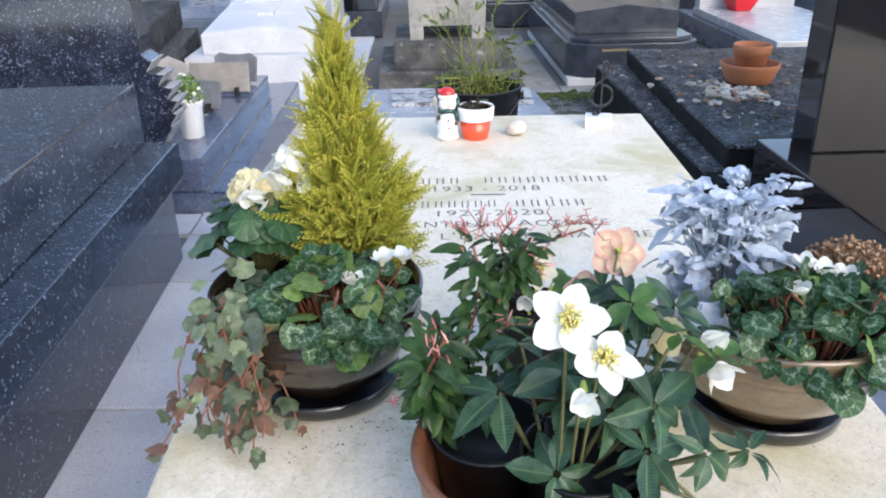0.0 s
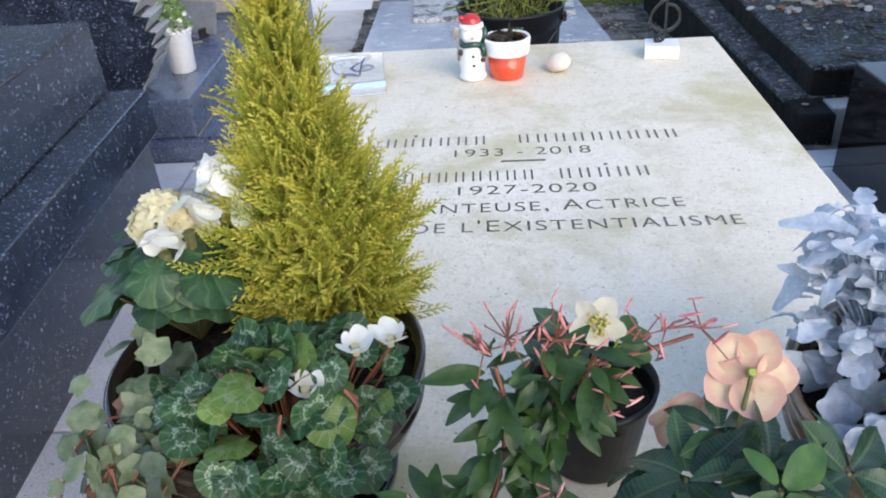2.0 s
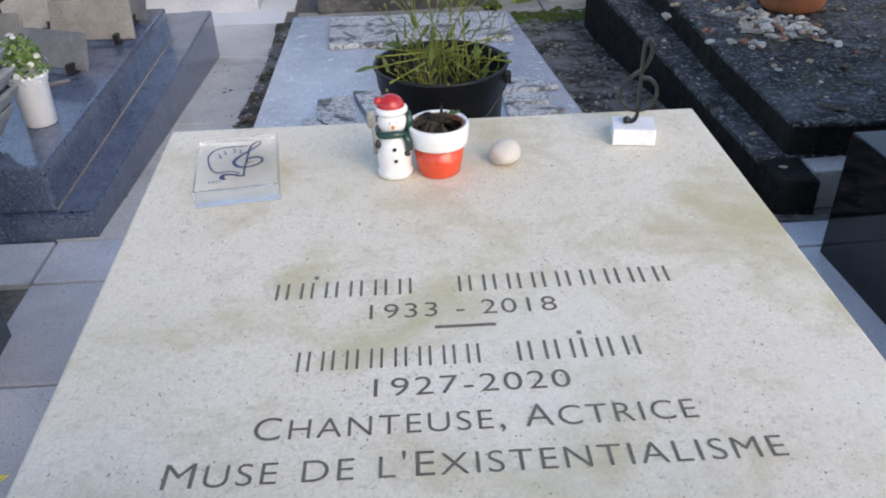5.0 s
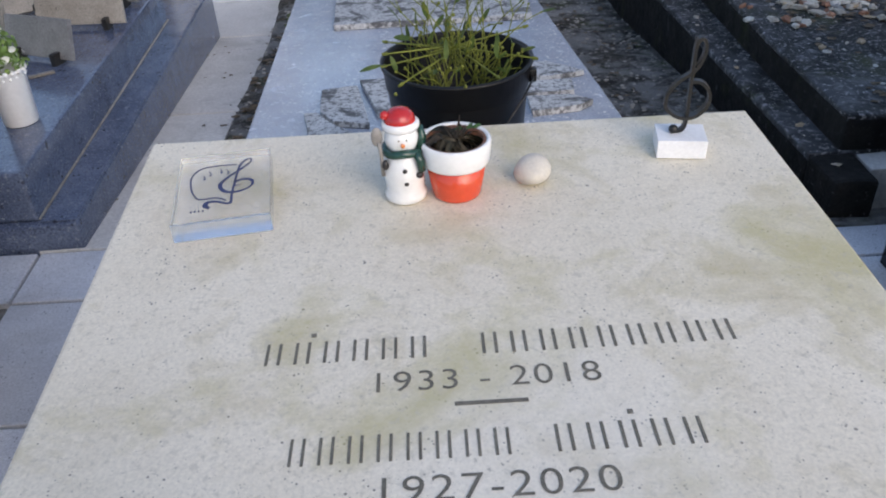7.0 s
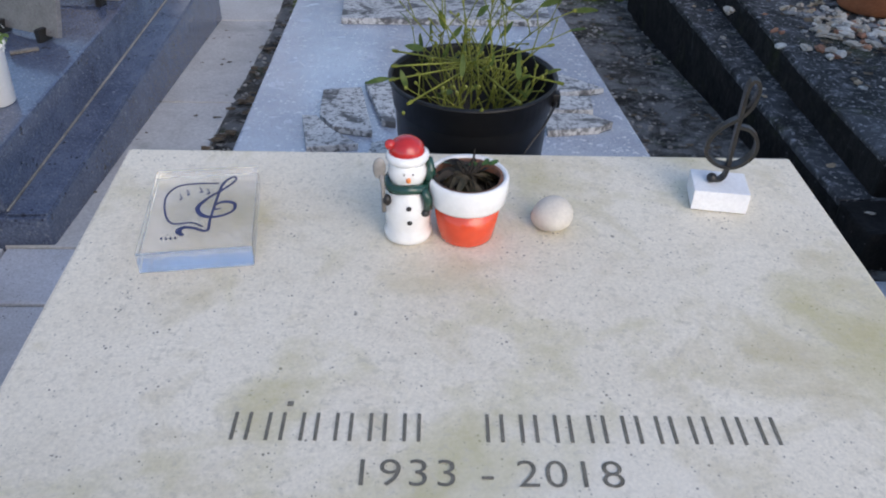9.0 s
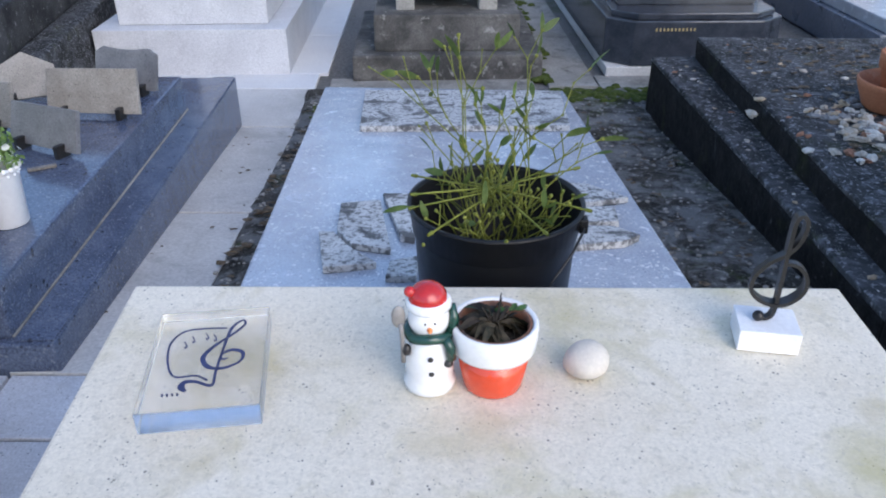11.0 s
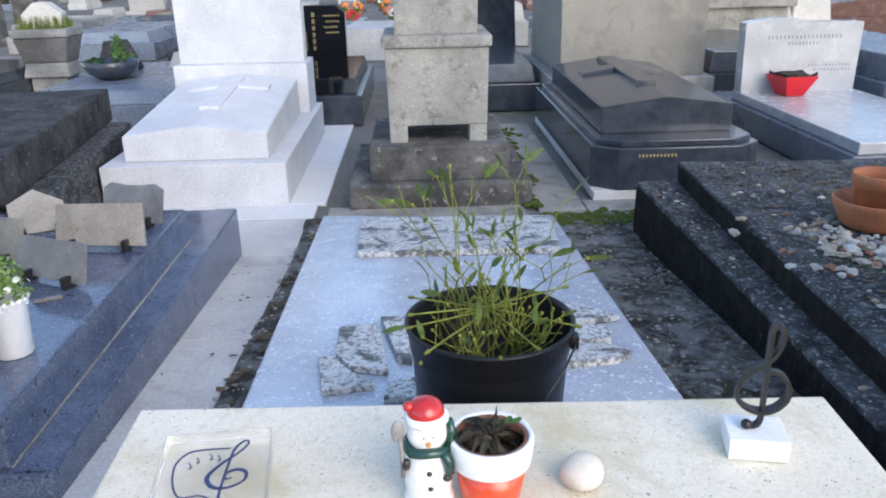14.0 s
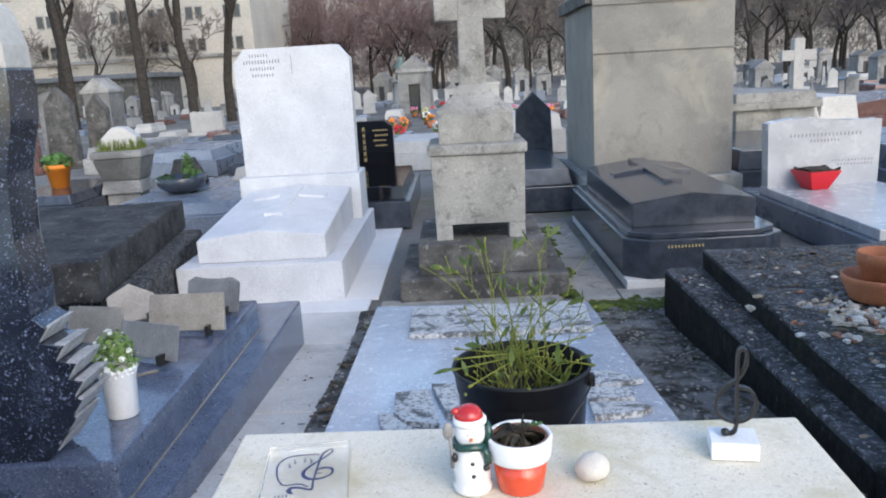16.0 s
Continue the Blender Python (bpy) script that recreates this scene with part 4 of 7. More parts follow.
# ---- things on the cream slab ----
def on_slab(x, y, lift=0.0005):
    return (x, y, top_z(y) + lift)


TILT_DEG = math.degrees(math.atan(SLOPE))

# clear block with a drawing
glass, gnt, gb, _ = start_mat("clear_acrylic", 0.14)
gb.inputs["Transmission Weight"].default_value = 1.0
gb.inputs["IOR"].default_value = 1.45
gb.inputs["Base Color"].default_value = (0.93, 0.96, 1.0, 1)
ink = surface("dark_blue_ink", (0.020, 0.028, 0.085), (0.035, 0.045, 0.13), 30, None, 0.5)
block = thing("acrylic_block", "clear acrylic block with a dark blue treble clef drawing", "plaque", on_slab(-0.339, 1.803, 0.002), 8.0, rx=TILT_DEG)
g = part("block", box(-0.068, 0.068, -0.093, 0.093, 0.0, 0.030, 0.002), glass, block)
g.visible_shadow = False


def stroke(points, widths, z, bm=None, thick=0.0006):
    """A flat ribbon of changing width through smoothed points."""
    bm = bm or bmesh.new()
    P = [Vector((x, y, 0)) for x, y in points]
    pts, ws = [], []
    for i in range(len(P) - 1):
        a, b, c, d = P[max(i - 1, 0)], P[i], P[i + 1], P[min(i + 2, len(P) - 1)]
        for k in range(6):
            t = k / 6
            pts.append(0.5 * ((2 * b) + (c - a) * t + (2 * a - 5 * b + 4 * c - d) * t * t + (3 * b - a - 3 * c + d) * t ** 3))
            ws.append(widths[i] + (widths[i + 1] - widths[i]) * t)
    pts.append(P[-1])
    ws.append(widths[-1])
    prev = None
    for i, p in enumerate(pts):
        d = (pts[min(i + 1, len(pts) - 1)] - pts[max(i - 1, 0)]).normalized()
        s = Vector((-d.y, d.x, 0)) * ws[i] / 2
        cur = [bm.verts.new((p + s) + Vector((0, 0, z))), bm.verts.new((p - s) + Vector((0, 0, z))), bm.verts.new((p - s) + Vector((0, 0, z + thick))), bm.verts.new((p + s) + Vector((0, 0, z + thick)))]
        if prev:
            for k in range(4):
                bm.faces.new((prev[k], prev[(k + 1) % 4], cur[(k + 1) % 4], cur[k]))
        prev = cur
    return bm


CLEF = [(-0.016, -0.062), (-0.022, -0.054), (-0.018, -0.046), (-0.006, -0.047), (0.012, -0.055), (0.014, -0.03), (0.018, 0.01), (0.024, 0.05), (0.036, 0.066), (0.040, 0.058), (0.028, 0.040), (0.006, 0.016),
        (-0.004, -0.004), (0.004, -0.022), (0.022, -0.026), (0.040, -0.016), (0.042, 0.0), (0.030, 0.007), (0.018, 0.001), (0.018, -0.009), (0.026, -0.008)]
CW = [0.004, 0.008, 0.006, 0.004, 0.004, 0.003, 0.003, 0.004, 0.003, 0.003, 0.003, 0.004, 0.006, 0.006, 0.004, 0.003, 0.005, 0.005, 0.003, 0.003, 0.001]
part("clef_drawing", stroke(CLEF, CW, 0.0302), ink, block, "dark blue treble clef")
bm = stroke([(0.018, 0.052), (-0.012, 0.054), (-0.034, 0.050), (-0.046, 0.030), (-0.046, 0.004), (-0.040, -0.022), (-0.030, -0.036), (-0.008, -0.036), (0.006, -0.046)], [0.0026] * 9, 0.0302)
part("outline_drawing", bm, ink, block, "plain curved line")
bm = bmesh.new()
for x, y in ((-0.022, 0.040), (-0.006, 0.044), (0.004, 0.040), (-0.030, 0.030)):
    stroke([(x, y), (x + 0.004, y - 0.010), (x + 0.001, y - 0.012)], [0.0016, 0.0016, 0.004], 0.0302, bm)
tagged(part("note_drawing", bm, ink, block, "small drawn notes"), kind="stuff")
bm = bar_row(bmesh.new(), -0.042, -0.020, -0.066, 0.0302, 0.0022, 4, 0.0006, 0.35, True)
tagged(part("signature", bm, ink, block, "plain ink bars"), kind="stuff")

# snowman figure, one mesh
bm = bmesh.new()
mats = [M["white_glaze"], surface("crimson_glaze", (0.42, 0.012, 0.014), (0.56, 0.03, 0.025), 30, None, 0.2, coat=0.4), surface("green_glaze", (0.008, 0.045, 0.032), (0.014, 0.06, 0.042), 30, None, 0.2, coat=0.4),
        surface("black_dots", (0.015, 0.013, 0.013), (0.03, 0.027, 0.025), 30, None, 0.3), surface("orange_glaze", (0.75, 0.22, 0.05), (0.8, 0.28, 0.07), 30, None, 0.3),
        surface("grey_brown_glaze", (0.20, 0.185, 0.17), (0.30, 0.28, 0.26), 60, None, 0.4)]


def coloured(fn, idx):
    n0 = len(bm.faces)
    fn()
    bm.faces.ensure_lookup_table()
    for f in list(bm.faces)[n0:]:
        f.material_index = idx


coloured(lambda: lathe([(0, 0), (0.026, 0), (0.0305, 0.004), (0.031, 0.012), (0.0275, 0.018), (0.029, 0.030), (0.030, 0.045), (0.0285, 0.062), (0.024, 0.076), (0.018, 0.084), (0, 0.085)], 28, bm), 0)
coloured(lambda: ellipsoid(bm, (0, -0.001, 0.103), (0.0245, 0.0235, 0.0255), 20, 14), 0)
coloured(lambda: lathe([(0.0, 0.117), (0.0235, 0.118), (0.0265, 0.122), (0.0262, 0.128), (0.023, 0.131), (0, 0.131)], 24, bm), 0)
coloured(lambda: ellipsoid(bm, (-0.001, 0.0, 0.131), (0.0225, 0.022, 0.0205), 18, 10), 1)
coloured(lambda: ellipsoid(bm, (-0.021, -0.003, 0.142), (0.007, 0.007, 0.007), 10, 7), 1)
coloured(lambda: tube([(0.024 * math.cos(a), 0.024 * math.sin(a), 0.085 + 0.002 * math.sin(3 * a)) for a in [2 * math.pi * i / 20 for i in range(21)]], 0.0068, 8, bm), 2)
coloured(lambda: tube([(0.017, -0.021, 0.086), (0.022, -0.024, 0.074), (0.023, -0.026, 0.058)], [0.006, 0.0065, 0.006], 6, bm), 2)
coloured(lambda: tube([(0.023, -0.010, 0.088), (0.028, -0.008, 0.105), (0.026, -0.004, 0.122)], [0.007, 0.0065, 0.004], 6, bm), 2)
for x, z in ((-0.001, 0.061), (0.0, 0.039)):
    coloured(lambda: ellipsoid(bm, (x, -0.0295, z), (0.0036, 0.0022, 0.0036), 8, 6), 3)
for x in (-0.006, 0.005):
    coloured(lambda: ellipsoid(bm, (x, -0.0238, 0.109), (0.0012, 0.001, 0.0016), 6, 5), 3)
coloured(lambda: ellipsoid(bm, (-0.001, -0.0265, 0.102), (0.0032, 0.005, 0.0032), 10, 7), 4)
coloured(lambda: ellipsoid(bm, (0.020, -0.024, 0.050), (0.0058, 0.005, 0.0055), 10, 7), 3)
coloured(lambda: ellipsoid(bm, (-0.027, -0.016, 0.068), (0.0055, 0.006, 0.0085), 10, 7), 3)
coloured(lambda: tube([(-0.031, -0.016, 0.050), (-0.0315, -0.015, 0.085), (-0.033, -0.012, 0.104)], [0.003, 0.0028, 0.003], 6, bm), 5)
coloured(lambda: ellipsoid(bm, (-0.035, -0.010, 0.112), (0.0085, 0.003, 0.016), 10, 7), 5)
me = to_mesh(bm, "snowman_figure", mats, True)
ob = part("snowman_figure", me, None, at=pose(-0.073, 1.792, top_z(1.792) + 0.0005, 0, 0, 6) @ Matrix.Diagonal((1, 1, 0.94, 1)))
tagged(ob, "white glazed snowman figure with red cap and green scarf", "figurine")

# red and white pot beside it
pot = thing("flower_pot", "red and white glazed ceramic pot beside the snowman", "flower pot", on_slab(0.002, 1.797))
part("body", lathe([(0, 0), (0.034, 0), (0.036, 0.003), (0.0435, 0.052), (0.0405, 0.052), (0.034, 0.006), (0, 0.006)], 40), M["red_paint"], pot, smooth=True)
part("rim", lathe([(0.0437, 0.0515), (0.0485, 0.054), (0.050, 0.058), (0.0515, 0.086), (0.049, 0.0895), (0.045, 0.088), (0.0442, 0.060), (0.0405, 0.0525)], 40), M["white_glaze"], pot, "white glazed rim", smooth=True)
part("liner", lathe([(0.0375, 0.055), (0.0405, 0.0865), (0.0425, 0.0870), (0.0440, 0.0865), (0.0440, 0.074), (0.0415, 0.055)], 32), M["worn_brown"], pot, "brown plastic liner", smooth=True)
bm = lathe([(0.0398, 0.075), (0.030, 0.077), (0.012, 0.080), (0, 0.081)], 24)
part("soil", roughen(bm, 0.004, 120, 1), M["soil"], pot, smooth=True)

pebble_bm = bmesh.new()
ellipsoid(pebble_bm, (0, 0, 0.021), (0.0265, 0.026, 0.0215), 22, 14)
roughen(pebble_bm, 0.006, 28, 4)
solid("pebble", pebble_bm, M["pebble"], "smooth pale beige pebble on the slab", "pebble", on_slab(0.114, 1.812, -0.001), 25, smooth=True)

# iron clef on a white block
clef = thing("clef_sculpture", "black iron treble clef on a white stone block", "sculpture", on_slab(0.353, 1.880, 0.001), -9.0)
part("block", box(-0.037, 0.037, -0.030, 0.030, 0, 0.030, 0.0015), M["plaster"], clef, "white stone block")
bm = bmesh.new()
ring = [(0.010, 0.058), (0.003, 0.052), (-0.015, 0.056), (-0.026, 0.068), (-0.024, 0.084), (-0.012, 0.100), (0.004, 0.112), (0.014, 0.128), (0.016, 0.146), (0.010, 0.154), (0.004, 0.146), (0.0035, 0.110), (0.004, 0.060), (0.003, 0.041), (-0.003, 0.034), (-0.012, 0.034)]
loop = [(0.004, 0.100), (0.018, 0.098), (0.029, 0.086), (0.029, 0.070), (0.018, 0.057), (0.004, 0.052), (-0.012, 0.055)]


def iron(path, w, bm):
    """A flat iron band bent along a path in x and z."""
    prev = None
    P = [Vector((x, 0, z)) for x, z in path]
    fine = []
    for i in range(len(P) - 1):
        a, b, c, d = P[max(i - 1, 0)], P[i], P[i + 1], P[min(i + 2, len(P) - 1)]
        fine += [0.5 * ((2 * b) + (c - a) * t + (2 * a - 5 * b + 4 * c - d) * t * t + (3 * b - a - 3 * c + d) * t ** 3) for t in (0, 0.25, 0.5, 0.75)]
    fine.append(P[-1])
    for i, p in enumerate(fine):
        d = (fine[min(i + 1, len(fine) - 1)] - fine[max(i - 1, 0)]).normalized()
        n = Vector((-d.z, 0, d.x)) * 0.0024
        ww = w * (0.55 + 0.45 * math.sin(math.pi * i / (len(fine) - 1)))
        s = Vector((0, ww, 0))
        cur = [bm.verts.new(p + n + s), bm.verts.new(p - n + s), bm.verts.new(p - n - s), bm.verts.new(p + n - s)]
        if prev:
            for k in range(4):
                bm.faces.new((prev[k], prev[(k + 1) % 4], cur[(k + 1) % 4], cur[k]))
        else:
            bm.faces.new(cur)
        prev = cur
    bm.faces.new(prev[::-1])


ring, loop = [(x * 1.12, 0.034 + (z - 0.034) * 1.22) for x, z in ring], [(x * 1.12, 0.034 + (z - 0.034) * 1.22) for x, z in loop]
iron(ring[3:], 0.007, bm)
iron(loop + [(-0.027, 0.071), (-0.030, 0.083)], 0.008, bm)
part("clef_band", bm, M["black_metal"], clef, smooth=False)
bm = bmesh.new()
ellipsoid(bm, (-0.013, -0.003, 0.037), (0.007, 0.007, 0.007), 14, 10)
part("ball", bm, M["black_metal"], clef, smooth=True)


# ---- planters ----
def bowl(name, label, loc, r, h, mat, saucer_r):
    p = thing(name, label, "planter", loc)
    part("bowl", lathe([(0, 0.012), (0.46 * r, 0.012), (0.52 * r, 0.02), (0.60 * r, 0.035), (0.80 * r, 0.062), (0.93 * r, 0.100), (0.965 * r, 0.118), (0.985 * r, 0.119), (0.99 * r, 0.124), (0.972 * r, 0.127),
                        (0.985 * r, 0.131), (0.985 * r, 0.136), (0.97 * r, 0.140), (0.985 * r, h - 0.012), (1.01 * r, h - 0.006), (1.012 * r, h), (0.985 * r, h + 0.003), (0.945 * r, h - 0.002), (0.93 * r, h - 0.012), (0.91 * r, 0.11), (0.80 * r, 0.08), (0, 0.07)], 64), mat, p, smooth=True)
    part("saucer", lathe([(0, 0), (0.90 * saucer_r, 0), (0.98 * saucer_r, 0.006), (1.0 * saucer_r, 0.022), (0.98 * saucer_r, 0.027), (0.93 * saucer_r, 0.024), (0.90 * saucer_r, 0.012), (0, 0.011)], 56), M["black_glaze"], p, "black glazed saucer", smooth=True)
    bm = lathe([(0.915 * r, h - 0.030), (0.6 * r, h - 0.022), (0.3 * r, h - 0.018), (0, h - 0.016)], 32)
    part("soil", roughen(bm, 0.008, 60, 1), M["soil"], p, smooth=True)
    return p


PA, PB, PC = (-0.255, 0.680), (0.018, 0.368), (0.357, 0.615)
bowl("planter", "dark brown glazed bowl planter on a black saucer", on_slab(*PA), 0.146, 0.160, M["brown_glaze"], 0.110)
bowl("planter", "tan brown glazed bowl planter on a black saucer", on_slab(*PC), 0.152, 0.160, M["tan_glaze"], 0.106)
pb = thing("earthenware_pot", "worn brown earthenware pot holding black plastic pots", "planter", on_slab(*PB))
part("body", lathe([(0, 0), (0.088, 0), (0.095, 0.004), (0.118, 0.07), (0.127, 0.125), (0.131, 0.134), (0.128, 0.140), (0.121, 0.137), (0.117, 0.125), (0.105, 0.05), (0, 0.03)], 56), M["worn_brown"], pb, smooth=True)
for dx, dy, r in ((-0.048, 0.035, 0.062), (0.048, -0.01, 0.064)):
    part("inner_pot", lathe([(0, 0.035), (0.8 * r, 0.035), (r, 0.128), (1.05 * r, 0.130), (1.05 * r, 0.134), (0.97 * r, 0.134), (0.93 * r, 0.115), (0, 0.112)], 36, centre=(dx, dy, 0)), M["black_plastic"], pb, "black plastic nursery pot", smooth=True)

PD = (0.052, 0.712)
pd = thing("nursery_pot", "small black plastic nursery pot with a blue-black rim", "flower pot", on_slab(*PD))
part("body", lathe([(0, 0), (0.046, 0), (0.048, 0.003), (0.060, 0.088), (0.0635, 0.089), (0.065, 0.099), (0.0615, 0.100), (0.059, 0.088), (0.050, 0.02), (0, 0.02)], 40), M["black_plastic"], pd, smooth=True)
part("soil", roughen(lathe([(0.058, 0.078), (0.03, 0.082), (0, 0.083)], 20), 0.004, 60, 4), M["soil"], pd, smooth=True)

# bucket
BK = (0.022, 2.168)
BZ = sunk_z(BK[1] - 3.3)
BK_H, BK_R = 0.485 - BZ - 0.006, 0.140
bucket = thing("bucket", "black plastic bucket with a wire handle on the terrazzo slab", "bucket", (BK[0], BK[1], BZ + 0.006))
part("body", lathe([(0, 0), (0.112, 0), (0.116, 0.004), (0.120, 0.06), (0.129, BK_H - 0.052), (0.1295, BK_H - 0.051), (0.1295, BK_H - 0.047), (0.1325, BK_H - 0.045), (0.1365, BK_H - 0.006), (0.140, BK_H - 0.004), (0.140, BK_H), (0.134, BK_H + 0.001), (0.132, BK_H - 0.006), (0.112, 0.012), (0, 0.012)], 64), M["black_plastic"], bucket, smooth=True)
part("handle", tube([(0.136, -0.030, BK_H - 0.028), (0.133, -0.050, BK_H - 0.030), (0.112, -0.086, BK_H - 0.050), (0.084, -0.110, BK_H - 0.080), (0.066, -0.122, BK_H - 0.108)], 0.0022, 6), M["black_metal"], bucket, "thin wire handle", smooth=True)
part("handle_lug", box(0.128, 0.142, -0.040, -0.020, BK_H - 0.040, BK_H - 0.016, 0.003), M["black_plastic"], bucket)
part("soil", roughen(lathe([(0.122, BK_H - 0.13), (0.06, BK_H - 0.122), (0, BK_H - 0.12)], 24), 0.005, 40, 2), M["soil"], bucket, smooth=True)

# plaques on the terrazzo slab
S_DEG = math.degrees(math.atan((T1 - T0) / 2.15))


def on_sunk(x, y):
    return (x, y, sunk_z(y - 3.3) + 0.001)


flat_plaque("memorial_plaque", "lichened white marble plaque lying on the slab", [(-0.357, -0.275), (0.347, -0.265), (0.378, 0.265), (-0.393, 0.27)], 0, S_DEG, 0.02, M["lichen_plaque"], on_sunk(0.0, 3.81), 0.0, 2)
shards = [((-0.262, 2.71), [(-0.066, 0.114), (0.034, 0.135), (0.081, -0.170), (-0.010, -0.140), (-0.050, -0.064)], 0), ((-0.280, 2.55), [(-0.073, 0.089), (-0.036, 0.082), (0.004, 0.010), (0.074, -0.078), (-0.035, -0.106)], 0),
          ((-0.176, 2.75), [(-0.050, 0.146), (0.020, 0.143), (0.046, -0.150), (0.012, -0.140)], 0), ((-0.150, 2.45), [(-0.028, 0.031), (0.030, 0.060), (0.030, -0.043), (-0.032, -0.043)], 0),
          ((0.310, 2.91), [(-0.100, 0.080), (0.008, 0.060), (0.095, -0.045), (-0.010, -0.080), (-0.100, -0.050)], 0), ((0.300, 2.76), [(-0.080, 0.050), (0.060, 0.040), (0.045, -0.060), (-0.080, -0.060)], 3), ((0.300, 2.625), [(-0.080, 0.055), (0.030, 0.052), (0.080, -0.005), (0.040, -0.040), (-0.080, -0.060)], 0)]
for k, ((x, y), poly, rz) in enumerate(shards):
    ob = flat_plaque("plaque_shard", "broken lichened marble plaque fragment", poly, 0, S_DEG, 0.016, M["lichen_plaque"], on_sunk(x, y), rz, k * 1.3, "broken plaque pieces")

# ---- on the two-tier granite grave ----
TOP2 = 0.199
wp = thing("white_pot", "white metal pot with a lace rim on the granite grave", "flower pot", (-1.055, 2.63, TOP2))
wp.matrix_basis = wp.matrix_basis @ Matrix.Diagonal((1.08, 1.08, 1.22, 1))
part("body", lathe([(0, 0), (0.036, 0), (0.038, 0.002), (0.044, 0.108), (0.0455, 0.110), (0.0455, 0.114), (0.042, 0.114), (0.040, 0.09), (0, 0.085)], 40), M["white_pot"], wp, smooth=True)
bm = bmesh.new()
for i in range(18):
    a = 2 * math.pi * i / 18
    ellipsoid(bm, (0.0455 * math.cos(a), 0.0455 * math.sin(a), 0.112), (0.006, 0.006, 0.006), 7, 5)
    ellipsoid(bm, (0.0445 * math.cos(a + 0.17), 0.0445 * math.sin(a + 0.17), 0.100), (0.003, 0.003, 0.003), 6, 4)
tagged(part("lace_rim", bm, M["white_pot"], wp, smooth=True), kind="stuff")


def standing_plaque(label, loc, w, h, rz, mat, shape="plain", lean=-18):
    p = thing("standing_plaque", label, "plaque", loc, rz, group="plaques on the granite grave")
    if shape == "curved":
        poly = [(-w / 2, 0), (w / 2, 0), (w / 2, h * 0.86), (w * 0.36, h), (w * 0.15, h * 0.93), (-w * 0.15, h * 0.93), (-w * 0.36, h), (-w / 2, h * 0.86)]
    elif shape == "gable":
        poly = [(-w / 2, 0), (w / 2, 0), (w / 2, h * 0.65), (0, h), (-w / 2, h * 0.72)]
    else:
        poly = [(-w / 2, 0), (w / 2, 0), (w * 0.47, h), (-w * 0.49, h * 0.97)]
    q = part("panel", prism(poly, -0.008, 0.008, 0.002), mat, p, at=pose(0, 0, 0.012, lean))
    for s in (-0.3, 0.3):
        part("bracket", box(s * w - 0.008, s * w + 0.008, -0.03, 0.012, 0, 0.035, 0.002), M["black_metal"], p, "small black bracket")
    return p


standing_plaque("beige speckled granite plaque on small feet", (-1.43, 3.22, TOP2), 0.23, 0.13, -14, M["plaque"])
standing_plaque("grey granite plaque with dark feet", (-1.165, 3.05, TOP2), 0.25, 0.115, -24, M["plaque_grey"])
standing_plaque("long beige granite plaque with rusty feet", (-1.135, 3.32, TOP2), 0.29, 0.135, -4, M["plaque"])
standing_plaque("grey granite plaque with a curved top", (-1.12, 3.55, TOP2), 0.22, 0.135, -12, M["plaque_grey"], "curved")
standing_plaque("pale book-shaped stone plaque", (-1.39, 3.46, TOP2), 0.17, 0.15, 30, M["plaque"], "gable", -30)
standing_plaque("pale beige narrow stone plaque", (-1.60, 3.12, TOP2), 0.13, 0.15, 5, M["plaque"])
for x, y, rz in ((-1.12, 2.93, -30), (-1.235, 2.96, -30)):
    solid("wooden_slip", box(-0.035, 0.035, -0.008, 0.008, 0, 0.006, 0.001), M["wood"], "small pale wooden slip on the granite", "wood slip", (x, y, TOP2), rz + 60, "wooden slips")

# ---- on the mossy grave ----
tp = thing("terracotta_pot", "small terracotta pot standing in a terracotta saucer", "flower pot", (1.345, 3.42, 0.192))
tp.matrix_basis = tp.matrix_basis @ Matrix.Diagonal((1, 1, 1.45, 1))
part("saucer", lathe([(0, 0), (0.095, 0), (0.105, 0.006), (0.132, 0.050), (0.135, 0.062), (0.128, 0.064), (0.122, 0.055), (0.095, 0.014), (0, 0.012)], 48), M["terracotta"], tp, smooth=True)
part("pot", lathe([(0, 0.014), (0.055, 0.014), (0.060, 0.018), (0.076, 0.088), (0.084, 0.089), (0.087, 0.118), (0.084, 0.121), (0.077, 0.118), (0.070, 0.09), (0.052, 0.03), (0, 0.03)], 48), M["terracotta"], tp, smooth=True)

stone_mats = [surface("dull_stone", (0.36, 0.32, 0.26), (0.48, 0.43, 0.36), 30, (120, 0.2), 0.85), surface("pale_dull_stone", (0.52, 0.49, 0.43), (0.62, 0.59, 0.53), 30, (120, 0.2), 0.8), surface("rust_stone", (0.26, 0.115, 0.065), (0.34, 0.17, 0.10), 30, (120, 0.2), 0.8), surface("ochre_stone", (0.38, 0.29, 0.19), (0.48, 0.38, 0.26), 30, (120, 0.2), 0.8), surface("grey_stone", (0.17, 0.17, 0.17), (0.26, 0.26, 0.255), 30, (120, 0.2), 0.8)]
stone_meshes = []
for k in range(8):
    b_ = bmesh.new()
    bmesh.ops.create_icosphere(b_, subdivisions=2, radius=1.0)
    roughen(b_, 0.75, 1.5, k * 3.1)
    for v in b_.verts:
        v.co.z = v.co.z * 0.6 + 0.5
    stone_meshes.append(to_mesh(b_, "pebble", stone_mats[(0, 4, 2, 3, 1, 0, 3, 1)[k]], False))


def pebble(x, y, z, s, group, label):
    i = rng.randrange(8)
    ob = new("pebble", stone_meshes[i])
